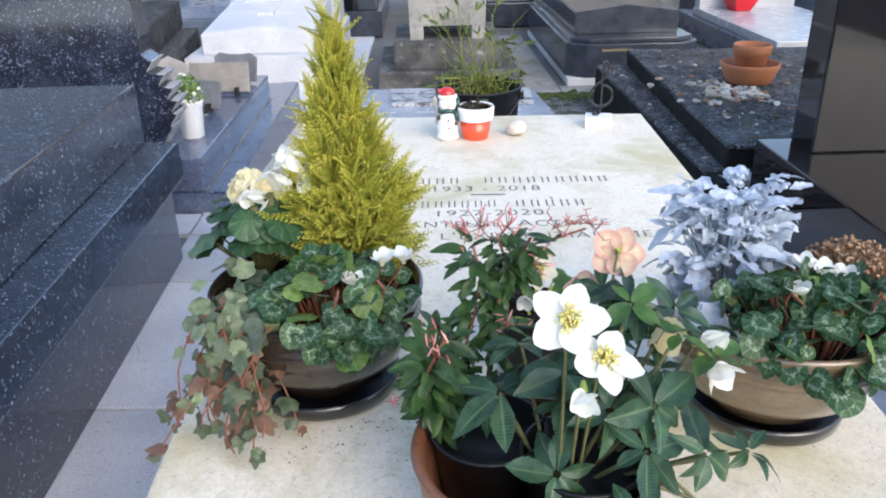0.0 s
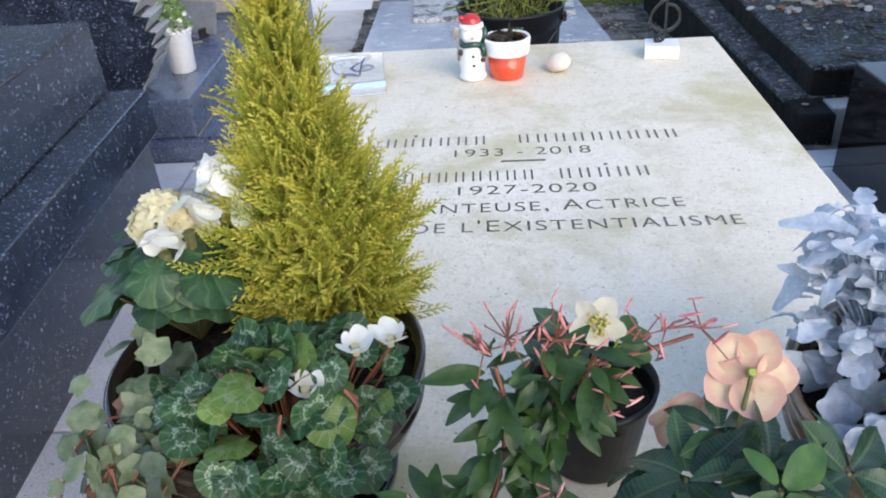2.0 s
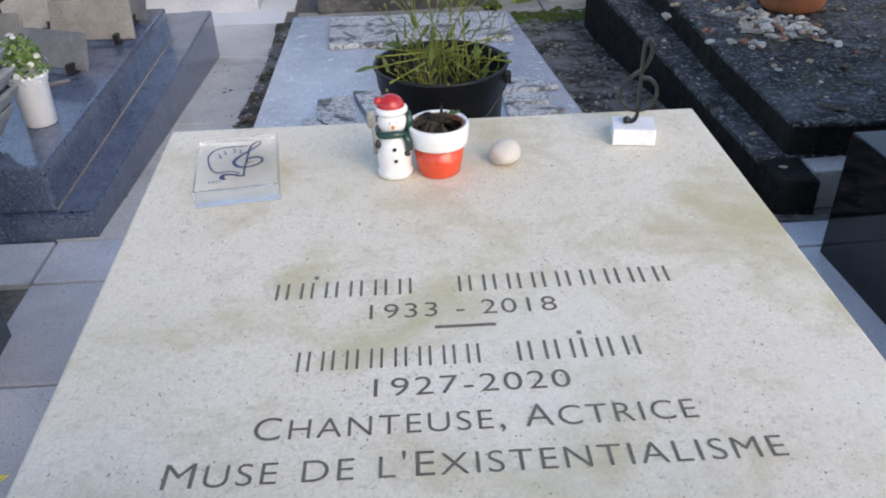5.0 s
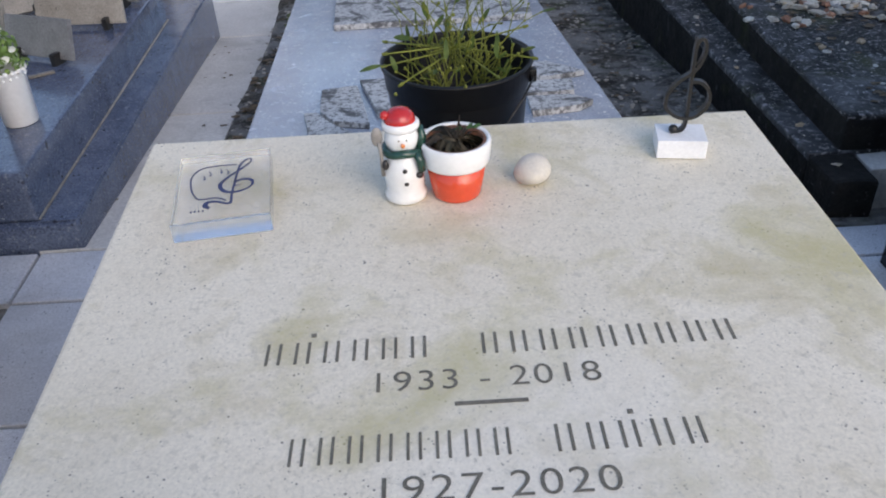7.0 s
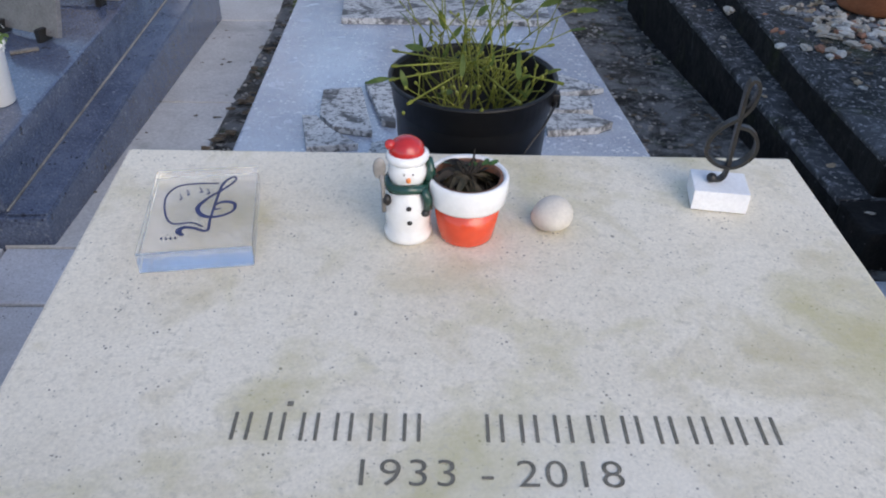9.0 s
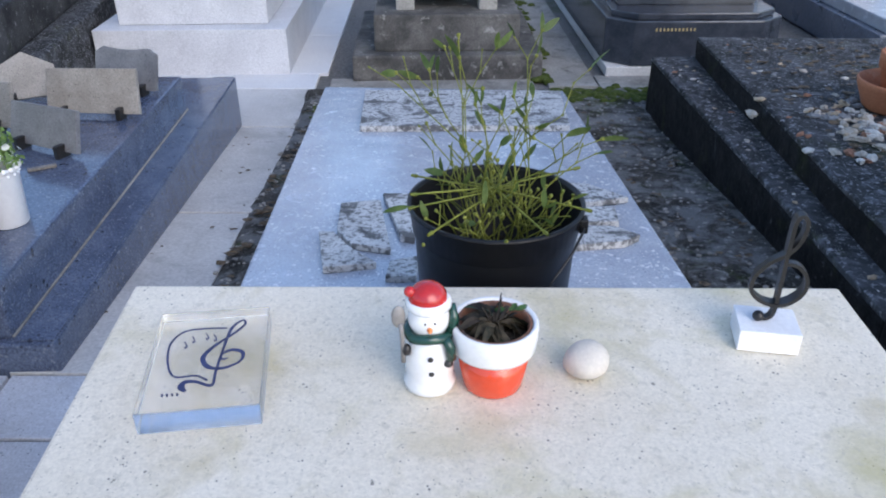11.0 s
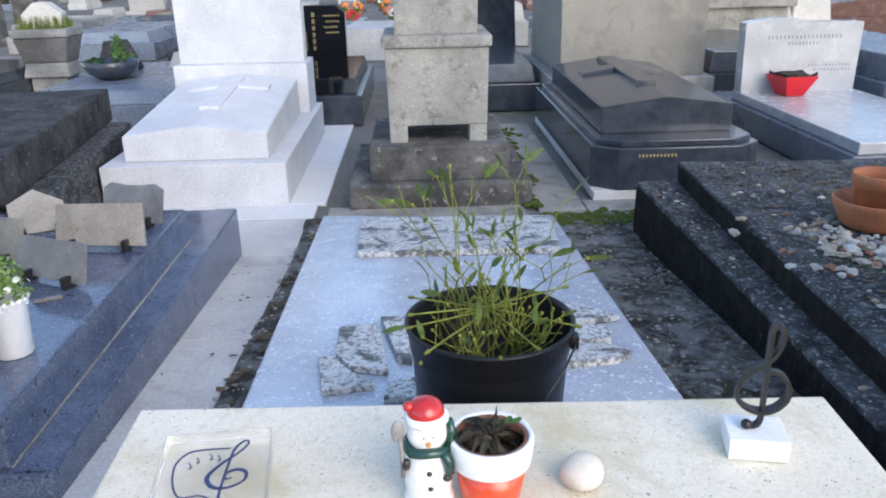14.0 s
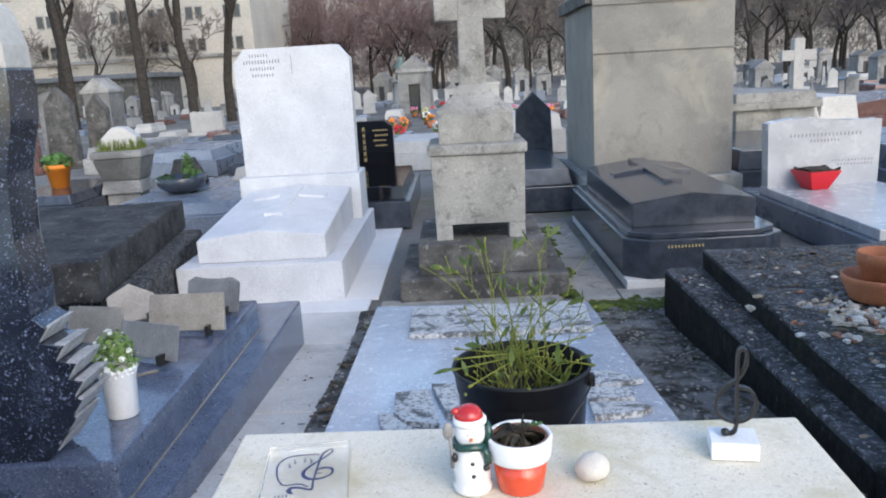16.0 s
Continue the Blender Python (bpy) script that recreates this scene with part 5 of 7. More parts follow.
    ob.matrix_basis = pose(x, y, z, rng.uniform(-12, 12), rng.uniform(-12, 12), rng.uniform(0, 360)) @ Matrix.Diagonal((s * rng.uniform(0.8, 1.5), s * rng.uniform(0.7, 1.1), s * rng.uniform(0.6, 1.0), 1))
    tagged(ob, label, "pebble", group)


for i in range(170):
    a, r = rng.uniform(0, 6.3), abs(rng.gauss(0, 1))
    pebble(1.19 + 0.13 * r * math.cos(a) + 0.02, 3.24 + 0.17 * r * math.sin(a), 0.187, rng.uniform(0.007, 0.018), "pebbles on the mossy grave", "small pale stone on the blackened grave")
for i in range(70):
    y = rng.uniform(2.45, 4.2)
    pebble(1.06 + rng.uniform(0.0, 0.75) - 0.035 * (y - 2.3), y, 0.184, rng.uniform(0.004, 0.012), "pebbles on the mossy grave", "small pale stone on the blackened grave")
for i in range(36):
    y = rng.uniform(2.35, 4.25)
    pebble(0.86 + rng.uniform(0.02, 0.13) - 0.035 * (y - 2.3), y, 0.098, rng.uniform(0.003, 0.009), "pebbles on the ledge", "small pale stone on the mossy ledge")

# litter of dead leaves and grit
bm = bmesh.new()
uvl = bm.loops.layers.uv.new("UVMap")


def flake(x, y, z, s):
    a = rng.uniform(0, 6.3)
    n = rng.randrange(5, 8)
    vs = [bm.verts.new((x + s * rng.uniform(0.6, 1.2) * math.cos(a + 6.283 * i / n), y + 0.6 * s * rng.uniform(0.6, 1.2) * math.sin(a + 6.283 * i / n), z + rng.uniform(0.0, 0.4) * s)) for i in range(n)]
    f = bm.faces.new(vs)
    for lp in f.loops:
        lp[uvl].uv = (0.5, 0.5)


for i in range(55):
    y = rng.uniform(2.4, 4.3)
    flake(-0.575 + rng.gauss(0, 0.03) - 0.035 * (y - 2), y, ground_z(y) + 0.016, rng.uniform(0.008, 0.028))
for i in range(90):
    y = rng.uniform(2.4, 4.5)
    flake(0.66 + rng.uniform(-0.18, 0.2) - 0.035 * (y - 2), y, ground_z(y) + 0.016, rng.uniform(0.005, 0.018))
for i in range(460):
    y = rng.uniform(2.42, 4.2)
    flake(1.35 + rng.uniform(-0.33, 0.45), y, 0.190, rng.uniform(0.006, 0.022))
for i in range(22):
    y = rng.uniform(2.35, 4.1)
    flake(-0.80 + rng.uniform(-0.1, 0.12) - 0.035 * (y - 2), y, ground_z(y) + 0.008, rng.uniform(0.005, 0.014))
tagged(part("leaf_litter", bm, M["dead_leaf"]), "brown dead leaves and bits scattered between the graves", "leaf litter", kind="stuff")
bm = bmesh.new()
for i in range(620):
    y = rng.uniform(2.35, 4.4)
    x = (0.66 + rng.uniform(-0.2, 0.22) if rng.random() < 0.7 else -0.575 + rng.gauss(0, 0.03)) - 0.035 * (y - 2)
    s = rng.uniform(0.003, 0.009)
    made = bmesh.ops.create_icosphere(bm, subdivisions=1, radius=s)["verts"]
    for v in made:
        v.co = Vector((v.co.x * rng.uniform(0.8, 1.3), v.co.y, v.co.z * 0.6)) + Vector((x, y, ground_z(y) + 0.010))
tagged(part("grit", bm, M["old_stone"]), "small grey stones in the earth", "gravel", kind="stuff")

# soil crumbs and a curled leaf on the cream slab
bm = bmesh.new()
crng = random.Random(3)
for i in range(130):
    if i % 3:
        a, r = crng.uniform(3.3, 6.2), 0.112 + abs(crng.gauss(0, 0.030))
        x, y = PA[0] + r * math.cos(a), PA[1] + r * math.sin(a)
    else:
        x, y = crng.gauss(-0.10, 0.035), crng.gauss(0.575, 0.05)
    sc = crng.uniform(0.0005, 0.0014)
    made = bmesh.ops.create_icosphere(bm, subdivisions=1, radius=sc)["verts"]
    for v in made:
        v.co = Vector((v.co.x * 1.3, v.co.y, v.co.z * 0.6)) + Vector((x, y, top_z(y) + sc * 0.4))
tagged(part("soil_crumbs", bm, M["soil"]), "dark soil crumbs scattered round the planter on the slab", "soil", kind="stuff")
bm = bmesh.new()
tube([(0, 0, 0.003), (0.004, 0.010, 0.006), (0.002, 0.020, 0.005), (-0.004, 0.028, 0.007)], [0.0012, 0.0042, 0.0036, 0.0010], 7, bm)
solid("dry_leaf", bm, M["dead_leaf"], "curled brown dry leaf lying on the slab", "leaf", on_slab(0.031, 0.920), 15, smooth=True)

# ---- plants ----
def leaf_mesh_polar(name, rfun, mat, n=16, cup=0.0, wave=0.0, waves=5, fold=0.0):
    """A broad leaf round its middle; its tip points along +y."""
    verts, uvs = [(0, 0, 0)], [0.0]
    for ring in (0.55, 1.0):
        for i in range(n):
            t = 2 * math.pi * i / n
            r = rfun(t) * ring
            x, y = r * math.sin(t), r * math.cos(t)
            verts.append((x, y, cup * r * r + wave * ring * math.sin(waves * t) + fold * abs(x)))
            uvs.append(ring)
    faces = [(0, 1 + (i + 1) % n, 1 + i) for i in range(n)]
    faces += [(1 + i, 1 + (i + 1) % n, 1 + n + (i + 1) % n, 1 + n + i) for i in range(n)]
    me = bpy.data.meshes.new(name)
    me.from_pydata(verts, [], faces)
    uv = me.uv_layers.new(name="UVMap")
    for lp in me.loops:
        vi = lp.vertex_index
        uv.data[lp.index].uv = (0.5 + 0.5 * math.atan2(verts[vi][0], verts[vi][1] + 1e-6) / math.pi, uvs[vi])
    me.materials.append(mat)
    me.polygons.foreach_set("use_smooth", [True] * len(me.polygons))
    return me


def leaf_mesh_strip(name, wfun, mat, n=8, droop=0.15, fold=0.15, twist=0.0, wave=0.0):
    """A long leaf of length 1 along +y; wfun gives its half width."""
    verts, uvs, faces = [], [], []
    for i in range(n + 1):
        s = i / n
        w = wfun(s)
        z = -droop * s * s
        for side in (-1, -0.5, 0, 0.5, 1):
            verts.append((side * w, s, z + fold * abs(side) * w + wave * math.sin(9 * s + 2 * side) * abs(side) + twist * side * w * s))
            uvs.append((s, abs(side)))
    for i in range(n):
        for k in range(4):
            faces.append((i * 5 + k, i * 5 + k + 1, i * 5 + k + 6, i * 5 + k + 5))
    me = bpy.data.meshes.new(name)
    me.from_pydata(verts, [], faces)
    uv = me.uv_layers.new(name="UVMap")
    for lp in me.loops:
        uv.data[lp.index].uv = uvs[lp.vertex_index]
    me.materials.append(mat)
    me.polygons.foreach_set("use_smooth", [True] * len(me.polygons))
    return me


def facing(p, normal, along, s, sx=1.0):
    """The pose of a leaf at p with that normal, its tip along, and its size."""
    n = Vector(normal).normalized()
    y = Vector(along) - Vector(along).dot(n) * n
    y = y.normalized() if y.length > 1e-4 else n.orthogonal().normalized()
    x = y.cross(n)
    m = Matrix((x, y, n)).transposed().to_4x4()
    return Matrix.Translation(p) @ m @ Matrix.Diagonal((s * sx, s, s, 1))


def sticks(segs, sides=4):
    """A mesh of many tapered bars (start, end, radius, radius)."""
    P0, P1 = np.array([s[0] for s in segs], float), np.array([s[1] for s in segs], float)
    R0, R1 = np.array([s[2] for s in segs], float), np.array([s[3] for s in segs], float)
    D = P1 - P0
    D /= np.maximum(np.linalg.norm(D, axis=1, keepdims=True), 1e-9)
    ref = np.where(np.abs(D[:, 2:3]) > 0.9, np.array([[1.0, 0, 0]]), np.array([[0, 0, 1.0]]))
    A = np.cross(D, ref)
    A /= np.linalg.norm(A, axis=1, keepdims=True)
    B = np.cross(D, A)
    verts, n = [], len(segs)
    V = np.zeros((n, 2 * sides, 3))
    for k in range(sides):
        a = 2 * math.pi * k / sides
        d = math.cos(a) * A + math.sin(a) * B
        V[:, k], V[:, sides + k] = P0 + d * R0[:, None], P1 + d * R1[:, None]
    base = (np.arange(n) * 2 * sides)[:, None]
    quads = np.concatenate([base + np.array([[k, (k + 1) % sides, sides + (k + 1) % sides, sides + k]]) for k in range(sides)])
    me = bpy.data.meshes.new("twigs")
    me.from_pydata(V.reshape(-1, 3).tolist(), [], quads.tolist())
    me.polygons.foreach_set("use_smooth", [True] * len(me.polygons))
    return me


def rand_dir(up=0.0):
    v = Vector((rng.gauss(0, 1), rng.gauss(0, 1), rng.gauss(0, 1)))
    v.normalize()
    v.z += up
    return v.normalized()


def heart(t):
    return (0.50 + 0.05 * math.cos(t) + 0.07 * math.exp(-(((t + math.pi) % (2 * math.pi) - math.pi) / 0.3) ** 2)) * (1 - 0.45 * math.exp(-((t - math.pi) / 0.35) ** 2)) * (1 + 0.03 * math.sin(9 * t))


def ivy_r(t):
    d = lambda a, w: math.exp(-((((t - a + math.pi) % (2 * math.pi)) - math.pi) / w) ** 2)
    return 0.34 + 0.28 * d(0, 0.36) + 0.17 * d(1.15, 0.36) + 0.17 * d(-1.15, 0.36) + 0.08 * d(2.1, 0.4) + 0.08 * d(-2.1, 0.4)


L_CYC = [leaf_mesh_polar("leaf", heart, M["cyclamen_leaf"], 18, c, 0.02, 4 + k) for k, c in enumerate((-0.25, -0.4, -0.1))] + [leaf_mesh_polar("leaf", heart, M["cyclamen_pale"], 18, -0.3, 0.03)]
L_IVY = [leaf_mesh_polar("leaf", ivy_r, M["ivy_leaf"], 22, c, 0.02, 3) for c in (-0.2, 0.15, -0.4)]
L_IVB = [leaf_mesh_polar("leaf", ivy_r, M["ivy_brown"], 22, -0.2, 0.03, 3)]
L_KALE = [leaf_mesh_polar("leaf", lambda t: 0.5 * (1 + 0.22 * math.cos(t)) * (1 + 0.05 * math.sin(7 * t)), M["kale_leaf"], 18, c, 0.05, 6, 0.1) for c in (-0.35, -0.6)]
L_HEL = [leaf_mesh_strip("leaflet", lambda s: (0.215 * math.sin(math.pi * min(s * 0.90 + 0.09, 1)) ** 1.0 + 0.004) * (1 + 0.09 * (round(s * 14) % 2) * (s > 0.35)), M["hellebore_leaf"], 14, d, f, t, 0.012) for d, f, t in ((0.15, 0.35, 0.1), (0.42, 0.25, -0.25), (0.30, 0.45, 0.3), (-0.12, 0.3, 0.15))]
L_HELY = [leaf_mesh_strip("leaflet", lambda s: 0.26 * math.sin(math.pi * min(s * 0.9 + 0.06, 1)) ** 0.8 + 0.004, M["hellebore_young"], 8, 0.15, 0.3)]
L_JAS = [leaf_mesh_strip("leaf", lambda s: 0.19 * math.sin(math.pi * min(s * 0.93 + 0.04, 1)) ** 0.9 + 0.003, M["jasmine_leaf"], 7, d, 0.25, w) for d, w in ((0.2, 0.0), (0.45, 0.3))]
b_ = bmesh.new()
ellipsoid(b_, (0, 0.5, 0), (0.060, 0.5, 0.060), 8, 6)
L_BUD = [to_mesh(b_, "bud", M["jasmine_bud"], True)]


def lobed(s):
    env = 0.34 * math.sin(math.pi * min(s * 0.80 + 0.14, 1)) ** 0.7
    return env * (0.66 + 0.34 * abs(math.sin(3.4 * math.pi * s + 0.6)) ** 0.7) * min(1, 0.25 + s * 2.2) + 0.01


L_DUST = [leaf_mesh_strip("leaf", lobed, M["silver_leaf"], 15, d, f, t, w) for d, f, t, w in ((0.35, 0.22, 0.15, 0.030), (0.6, -0.15, -0.2, 0.035), (0.2, 0.32, 0.1, 0.03), (0.9, 0.15, 0.3, 0.04))]
def ovate(t):
    tip = ((t + math.pi) % (2 * math.pi)) - math.pi
    return 0.46 * (1 + 0.10 * math.cos(t) + 0.16 * math.exp(-(tip / 0.4) ** 2)) * (1 - 0.12 * math.exp(-((abs(tip) - math.pi) / 0.6) ** 2)) * (1 + 0.02 * math.sin(7 * t))


L_PET = [leaf_mesh_polar("petal", ovate, M["white_petal"], 18, c, 0.02, w) for c, w in ((0.45, 4), (0.7, 5), (0.3, 3))]
L_PETC = [leaf_mesh_polar("petal", ovate, M["cream_petal"], 16, 0.55, 0.025, 4)]
L_PETP = [leaf_mesh_polar("petal", ovate, M["pink_cream_petal"], 18, c, 0.03, w) for c, w in ((0.4, 4), (0.6, 5))]
L_PETB = [leaf_mesh_polar("petal", ovate, M["blush_petal"], 18, c, 0.03, w) for c, w in ((-0.7, 5), (-0.4, 4))]
L_FRILL = [leaf_mesh_polar("petal", lambda t: 0.5 * (1 + 0.12 * math.sin(9 * t)), M["cream_petal"], 20, 0.1, 0.09, 5)]
L_NEC = [leaf_mesh_strip("nectary", lambda s: 0.28 * math.sin(math.pi * min(s * 0.8 + 0.2, 1)), M["lime"], 4, -0.3, 0.5)]
L_LOBE = [leaf_mesh_polar("leaf", lambda t: 0.5 * (0.80 + 0.20 * abs(math.cos(4.5 * t)) ** 0.6) * (0.76 + 0.24 * math.cos(t)), M["silver_leaf"], 45, c, wv, w) for c, wv, w in ((-0.6, 0.06, 3), (-1.1, 0.05, 4), (0.35, 0.08, 5), (-0.3, 0.09, 6))]
L_TUFT = [leaf_mesh_polar("leaf", ovate, M["tuft"], 9, -0.3, 0.03)]
L_BUSH = [leaf_mesh_polar("leaf", lambda t: 0.5 * (1 + 0.15 * math.cos(t)), M["bush"], 10, -0.3, 0.03)]
L_MIS = [leaf_mesh_strip("leaf", lambda s: 0.15 * math.sin(math.pi * min(s * 0.9 + 0.08, 1)) ** 0.8, M["mistletoe_leaf"], 7, d, 0.1) for d in (0.15, -0.25)]


def leaf(meshes, parent, p, normal, along, s, sx=1.0, name=None):
    me = meshes[rng.randrange(len(meshes))]
    ob = new(name or me.name.split(".")[0], me)
    ob.parent = parent
    ob.matrix_basis = facing(p, normal, along, s, sx)
    return ob


def plant(name, label, loc, category="plant"):
    return thing(name, label, category, loc)


def stems(parent, segs, mat, name="stem"):
    me = sticks(segs, 5)
    me.materials.append(mat)
    return tagged(part(name, me, None, parent), kind="stuff")


# golden conifer
TH = (-0.212, 0.762)
conifer = plant("conifer", "small golden-green dwarf conifer in the brown planter", (*TH, top_z(TH[1]) + 0.13), "shrub")
part("trunk", tube([(0, 0, 0), (-0.003, 0.004, 0.12), (-0.012, 0.009, 0.30)], [0.008, 0.006, 0.002], 7), M["bark"], conifer, smooth=True)
spind = [(0.0, 0.0, 0.0, 1.0, 0.020)]
for k in range(12):
    s = 0.08 + 0.072 * k
    side = 1 if k % 2 else -1
    L = 0.30 * (1 - 0.70 * s)
    ex, ey = side * math.sin(0.62) * L, math.cos(0.62) * L
    spind.append((0.0, s, ex, s + ey, 0.019))
    if k < 9:
        for f in (0.35, 0.65):
            spind.append((ex * f, s + ey * f, ex * f + side * 0.05 * L, s + ey * f + 0.32 * L, 0.016))
        spind.append((ex * 0.45, s + ey * 0.45, ex * 0.45 + side * 0.34 * L, s + ey * 0.45 + 0.10 * L, 0.016))
fv, ff, fu = [], [], []
for x0, y0, x1, y1, r in spind:
    d = np.array([x1 - x0, y1 - y0, 0.0])
    n_ = np.array([-d[1], d[0], 0]) / max(np.linalg.norm(d), 1e-6)
    mid = np.array([x0, y0, 0]) + 0.6 * d
    b0 = len(fv)
    fv += [np.array([x0, y0, 0]), mid + n_ * r, mid - 0.5 * n_ * r + np.array([0, 0, 0.87 * r]), mid - 0.5 * n_ * r - np.array([0, 0, 0.87 * r]), np.array([x1, y1, 0.02])]
    v0 = 0.75 * y0
    fu += [v0, v0 + 0.18, v0 + 0.18, v0 + 0.18, v0 + 0.32]
    for a in range(3):
        ff += [(b0, b0 + 1 + a, b0 + 1 + (a + 1) % 3), (b0 + 1 + a, b0 + 4, b0 + 1 + (a + 1) % 3)]
fv, ff, fu = np.array(fv), np.array(ff), np.array(fu)
allv, allf = [], []


def frond(base, nrm, d, size):
    m = np.array(facing(base, nrm, d, size))
    allf.append(ff + len(fv) * len(allv))
    allv.append(fv @ m[:3, :3].T + m[:3, 3])


def shoot(u, a, f, size):
    """One spray, its tip at the height u of the bush and the share f of the radius there."""
    out = Vector((math.cos(a), math.sin(a), 0))
    lump = 1 + 0.22 * noise.noise(Vector((2.2 * out.x, 2.2 * out.y, u * 7)))
    r = min((1 - u) * (0.098 + 0.082 * (1 - u)), 0.108 - 0.05 * max(0.0, 0.12 - u)) * lump * f
    tip = Vector((r * out.x - 0.014 * u ** 1.3, 0.9 * r * out.y + 0.012 * u, 0.01 + H_T * u))
    d = (out * f * (0.32 + 1.5 * (1 - u) ** 2.5) + Vector((0, 0, 1 - 0.85 * (1 - u) ** 4)) + 0.25 * rand_dir()).normalized()
    frond(tip - d * size, Vector((out.y, -out.x, 0.15)) + 0.9 * rand_dir(), d, size)


H_T = 0.430
for i in range(2500):
    u = (1 - rng.random() ** 0.48) * 0.95
    shoot(u, rng.uniform(0, 2 * math.pi), rng.random() ** 0.4, (0.058 - 0.016 * u) * rng.uniform(0.65, 1.25))
for i in range(150):
    shoot(rng.random() * 0.85, rng.uniform(0, 2 * math.pi), rng.uniform(1.0, 1.2), rng.uniform(0.045, 0.065))
for k in range(9):
    shoot(0.84 + 0.02 * k, rng.uniform(0, 6.3), 0.3, 0.05)
me = bpy.data.meshes.new("foliage")
me.from_pydata(np.concatenate(allv).tolist(), [], np.concatenate(allf).tolist())
uv = me.uv_layers.new(name="UVMap")
vi_ = np.zeros(len(me.loops), int)
me.loops.foreach_get("vertex_index", vi_)
uv.data.foreach_set("uv", np.stack([np.full(len(vi_), 0.5), np.tile(fu, len(allv))[vi_]], 1).ravel())
me.materials.append(M["thuja"])
tagged(part("foliage", me, None, conifer), kind="stuff")


def cyclamen(loc, label, centre_r, n, front, flowers, seed):
    """A clump of marbled heart leaves; front: the way in which it hangs over the rim."""
    p = plant("cyclamen", label, loc)
    segs = []
    for i in range(n):
        a = rng.uniform(0, 2 * math.pi)
        u = rng.random() ** 0.62
        x, y = centre_r[0] * u * math.cos(a), centre_r[1] * u * math.sin(a)
        z = 0.045 * (1 - u * u) + 0.014 + rng.uniform(-0.022, 0.018)
        out = Vector((x / centre_r[0], y / centre_r[1], 0))
        hang = max(0.0, out.dot(Vector((*front, 0)))) * u
        z -= 0.045 * hang ** 2
        nrm = Vector((0, 0, 1)) + out * (0.35 + 0.9 * hang) + 1.05 * rand_dir()
        leaf(L_CYC[:3] if rng.random() < 0.85 else L_CYC[3:], p, (x, y, z), nrm, out + 0.4 * rand_dir() - Vector((0, 0, 0.5 * hang)), rng.uniform(0.024, 0.046))
        segs.append(((0.6 * x, 0.6 * y, -0.02), (x, y, z - 0.003), 0.0012, 0.0010))
    for fx, fy, fz in flowers:
        segs.append(((fx * 0.5, fy * 0.5, -0.01), (fx, fy, fz - 0.004), 0.0017, 0.0014))
        f = part("flower", tube([(0, 0, -0.004), (0, 0, 0.006)], [0.003, 0.004], 6), M["cream_petal"], p, "white cyclamen flower", at=Matrix.Translation((fx, fy, fz)))
        a0 = rng.uniform(0, 6)
        for k in range(5):
            a = a0 + k * 1.26
            o = Vector((math.cos(a), math.sin(a), 0.2))
            leaf(L_PET, f, o * 0.010 + Vector((0, 0, 0.004)), Vector((-o.x, -o.y, 1.0)) + 0.4 * rand_dir(), o + Vector((0, 0, 0.15)) + 0.5 * rand_dir(), rng.uniform(0.013, 0.022), 0.95)
    stems(p, segs, M["stem_red"])
    dry = []
    for k in range(5):
        x, y = rng.gauss(0, 0.03), rng.gauss(-0.01, 0.02)
        q = [Vector((x, y, 0.0)), Vector((x * 1.1, y - 0.006, 0.050)), Vector((x * 1.1 + rng.gauss(0, 0.006), y - 0.010, 0.062)), Vector((x * 1.1 + rng.gauss(0, 0.012), y - 0.018, 0.052))]
        dry += [(tuple(a), tuple(b), 0.0016, 0.0013) for a, b in zip(q, q[1:])]
        if k % 3 == 0:
            leaf(L_IVB, p, q[3], rand_dir(0.3), rand_dir(), rng.uniform(0.012, 0.022), 0.7)
    stems(p, dry, M["stem_red"], "dry_stem")
    return p


RIM_A, RIM_C = top_z(PA[1]) + 0.155, top_z(PC[1]) + 0.155
cyclamen((-0.222, 0.610, RIM_A + 0.004), "cyclamen with marbled green leaves and white flowers", (0.104, 0.092), 135, (0.25, -0.95),
         [(0.066, 0.002, 0.064), (0.092, 0.020, 0.058), (0.030, -0.035, 0.052), (0.012, -0.010, 0.050)], 1)
cyclamen((0.375, 0.535, RIM_C), "cyclamen with marbled green leaves and small white flowers", (0.148, 0.088), 135, (0.05, -1.0),
         [(-0.01, 0.045, 0.070), (0.012, 0.035, 0.066), (-0.035, 0.0, 0.058), (0.035, 0.030, 0.060)], 2)

# leafy plant with cream and white flowers
kale = plant("primrose", "leafy green plant with cream and white flower heads", (-0.345, 0.745, RIM_A + 0.022))
segs = []
for i in range(44):
    a, u = rng.uniform(0, 6.283), 0.45 + 0.55 * rng.random()
    o = Vector((math.cos(a), math.sin(a), 0))
    p_ = o * 0.072 * u + Vector((0, 0, 0.06 + 0.035 * (1 - u) + rng.uniform(-0.045, 0.02)))
    leaf(L_KALE, kale, p_, Vector((0, 0, 1)) + o * 0.7 * u + 0.3 * rand_dir(), o, rng.uniform(0.040, 0.064))
    segs.append(((0, 0, -0.04), tuple(p_), 0.0022, 0.0014))
for cx, cy, cz, mats_, n, sp, sz in ((0.000, -0.006, 0.098, L_FRILL, 120, 0.031, 0.018), (0.030, -0.030, 0.108, L_PET, 12, 0.024, 0.030), (0.058, 0.012, 0.128, L_PET, 11, 0.022, 0.032), (0.078, -0.005, 0.104, L_PET, 6, 0.014, 0.028), (0.010, -0.045, 0.095, L_PET, 6, 0.014, 0.026)):
    f = part("flower_head", tube([(0, 0, -0.05), (0, 0, -0.004)], [0.004, 0.006], 6), M["stem_green"], kale, "cream and white flower head", at=Matrix.Translation((cx, cy, cz)))
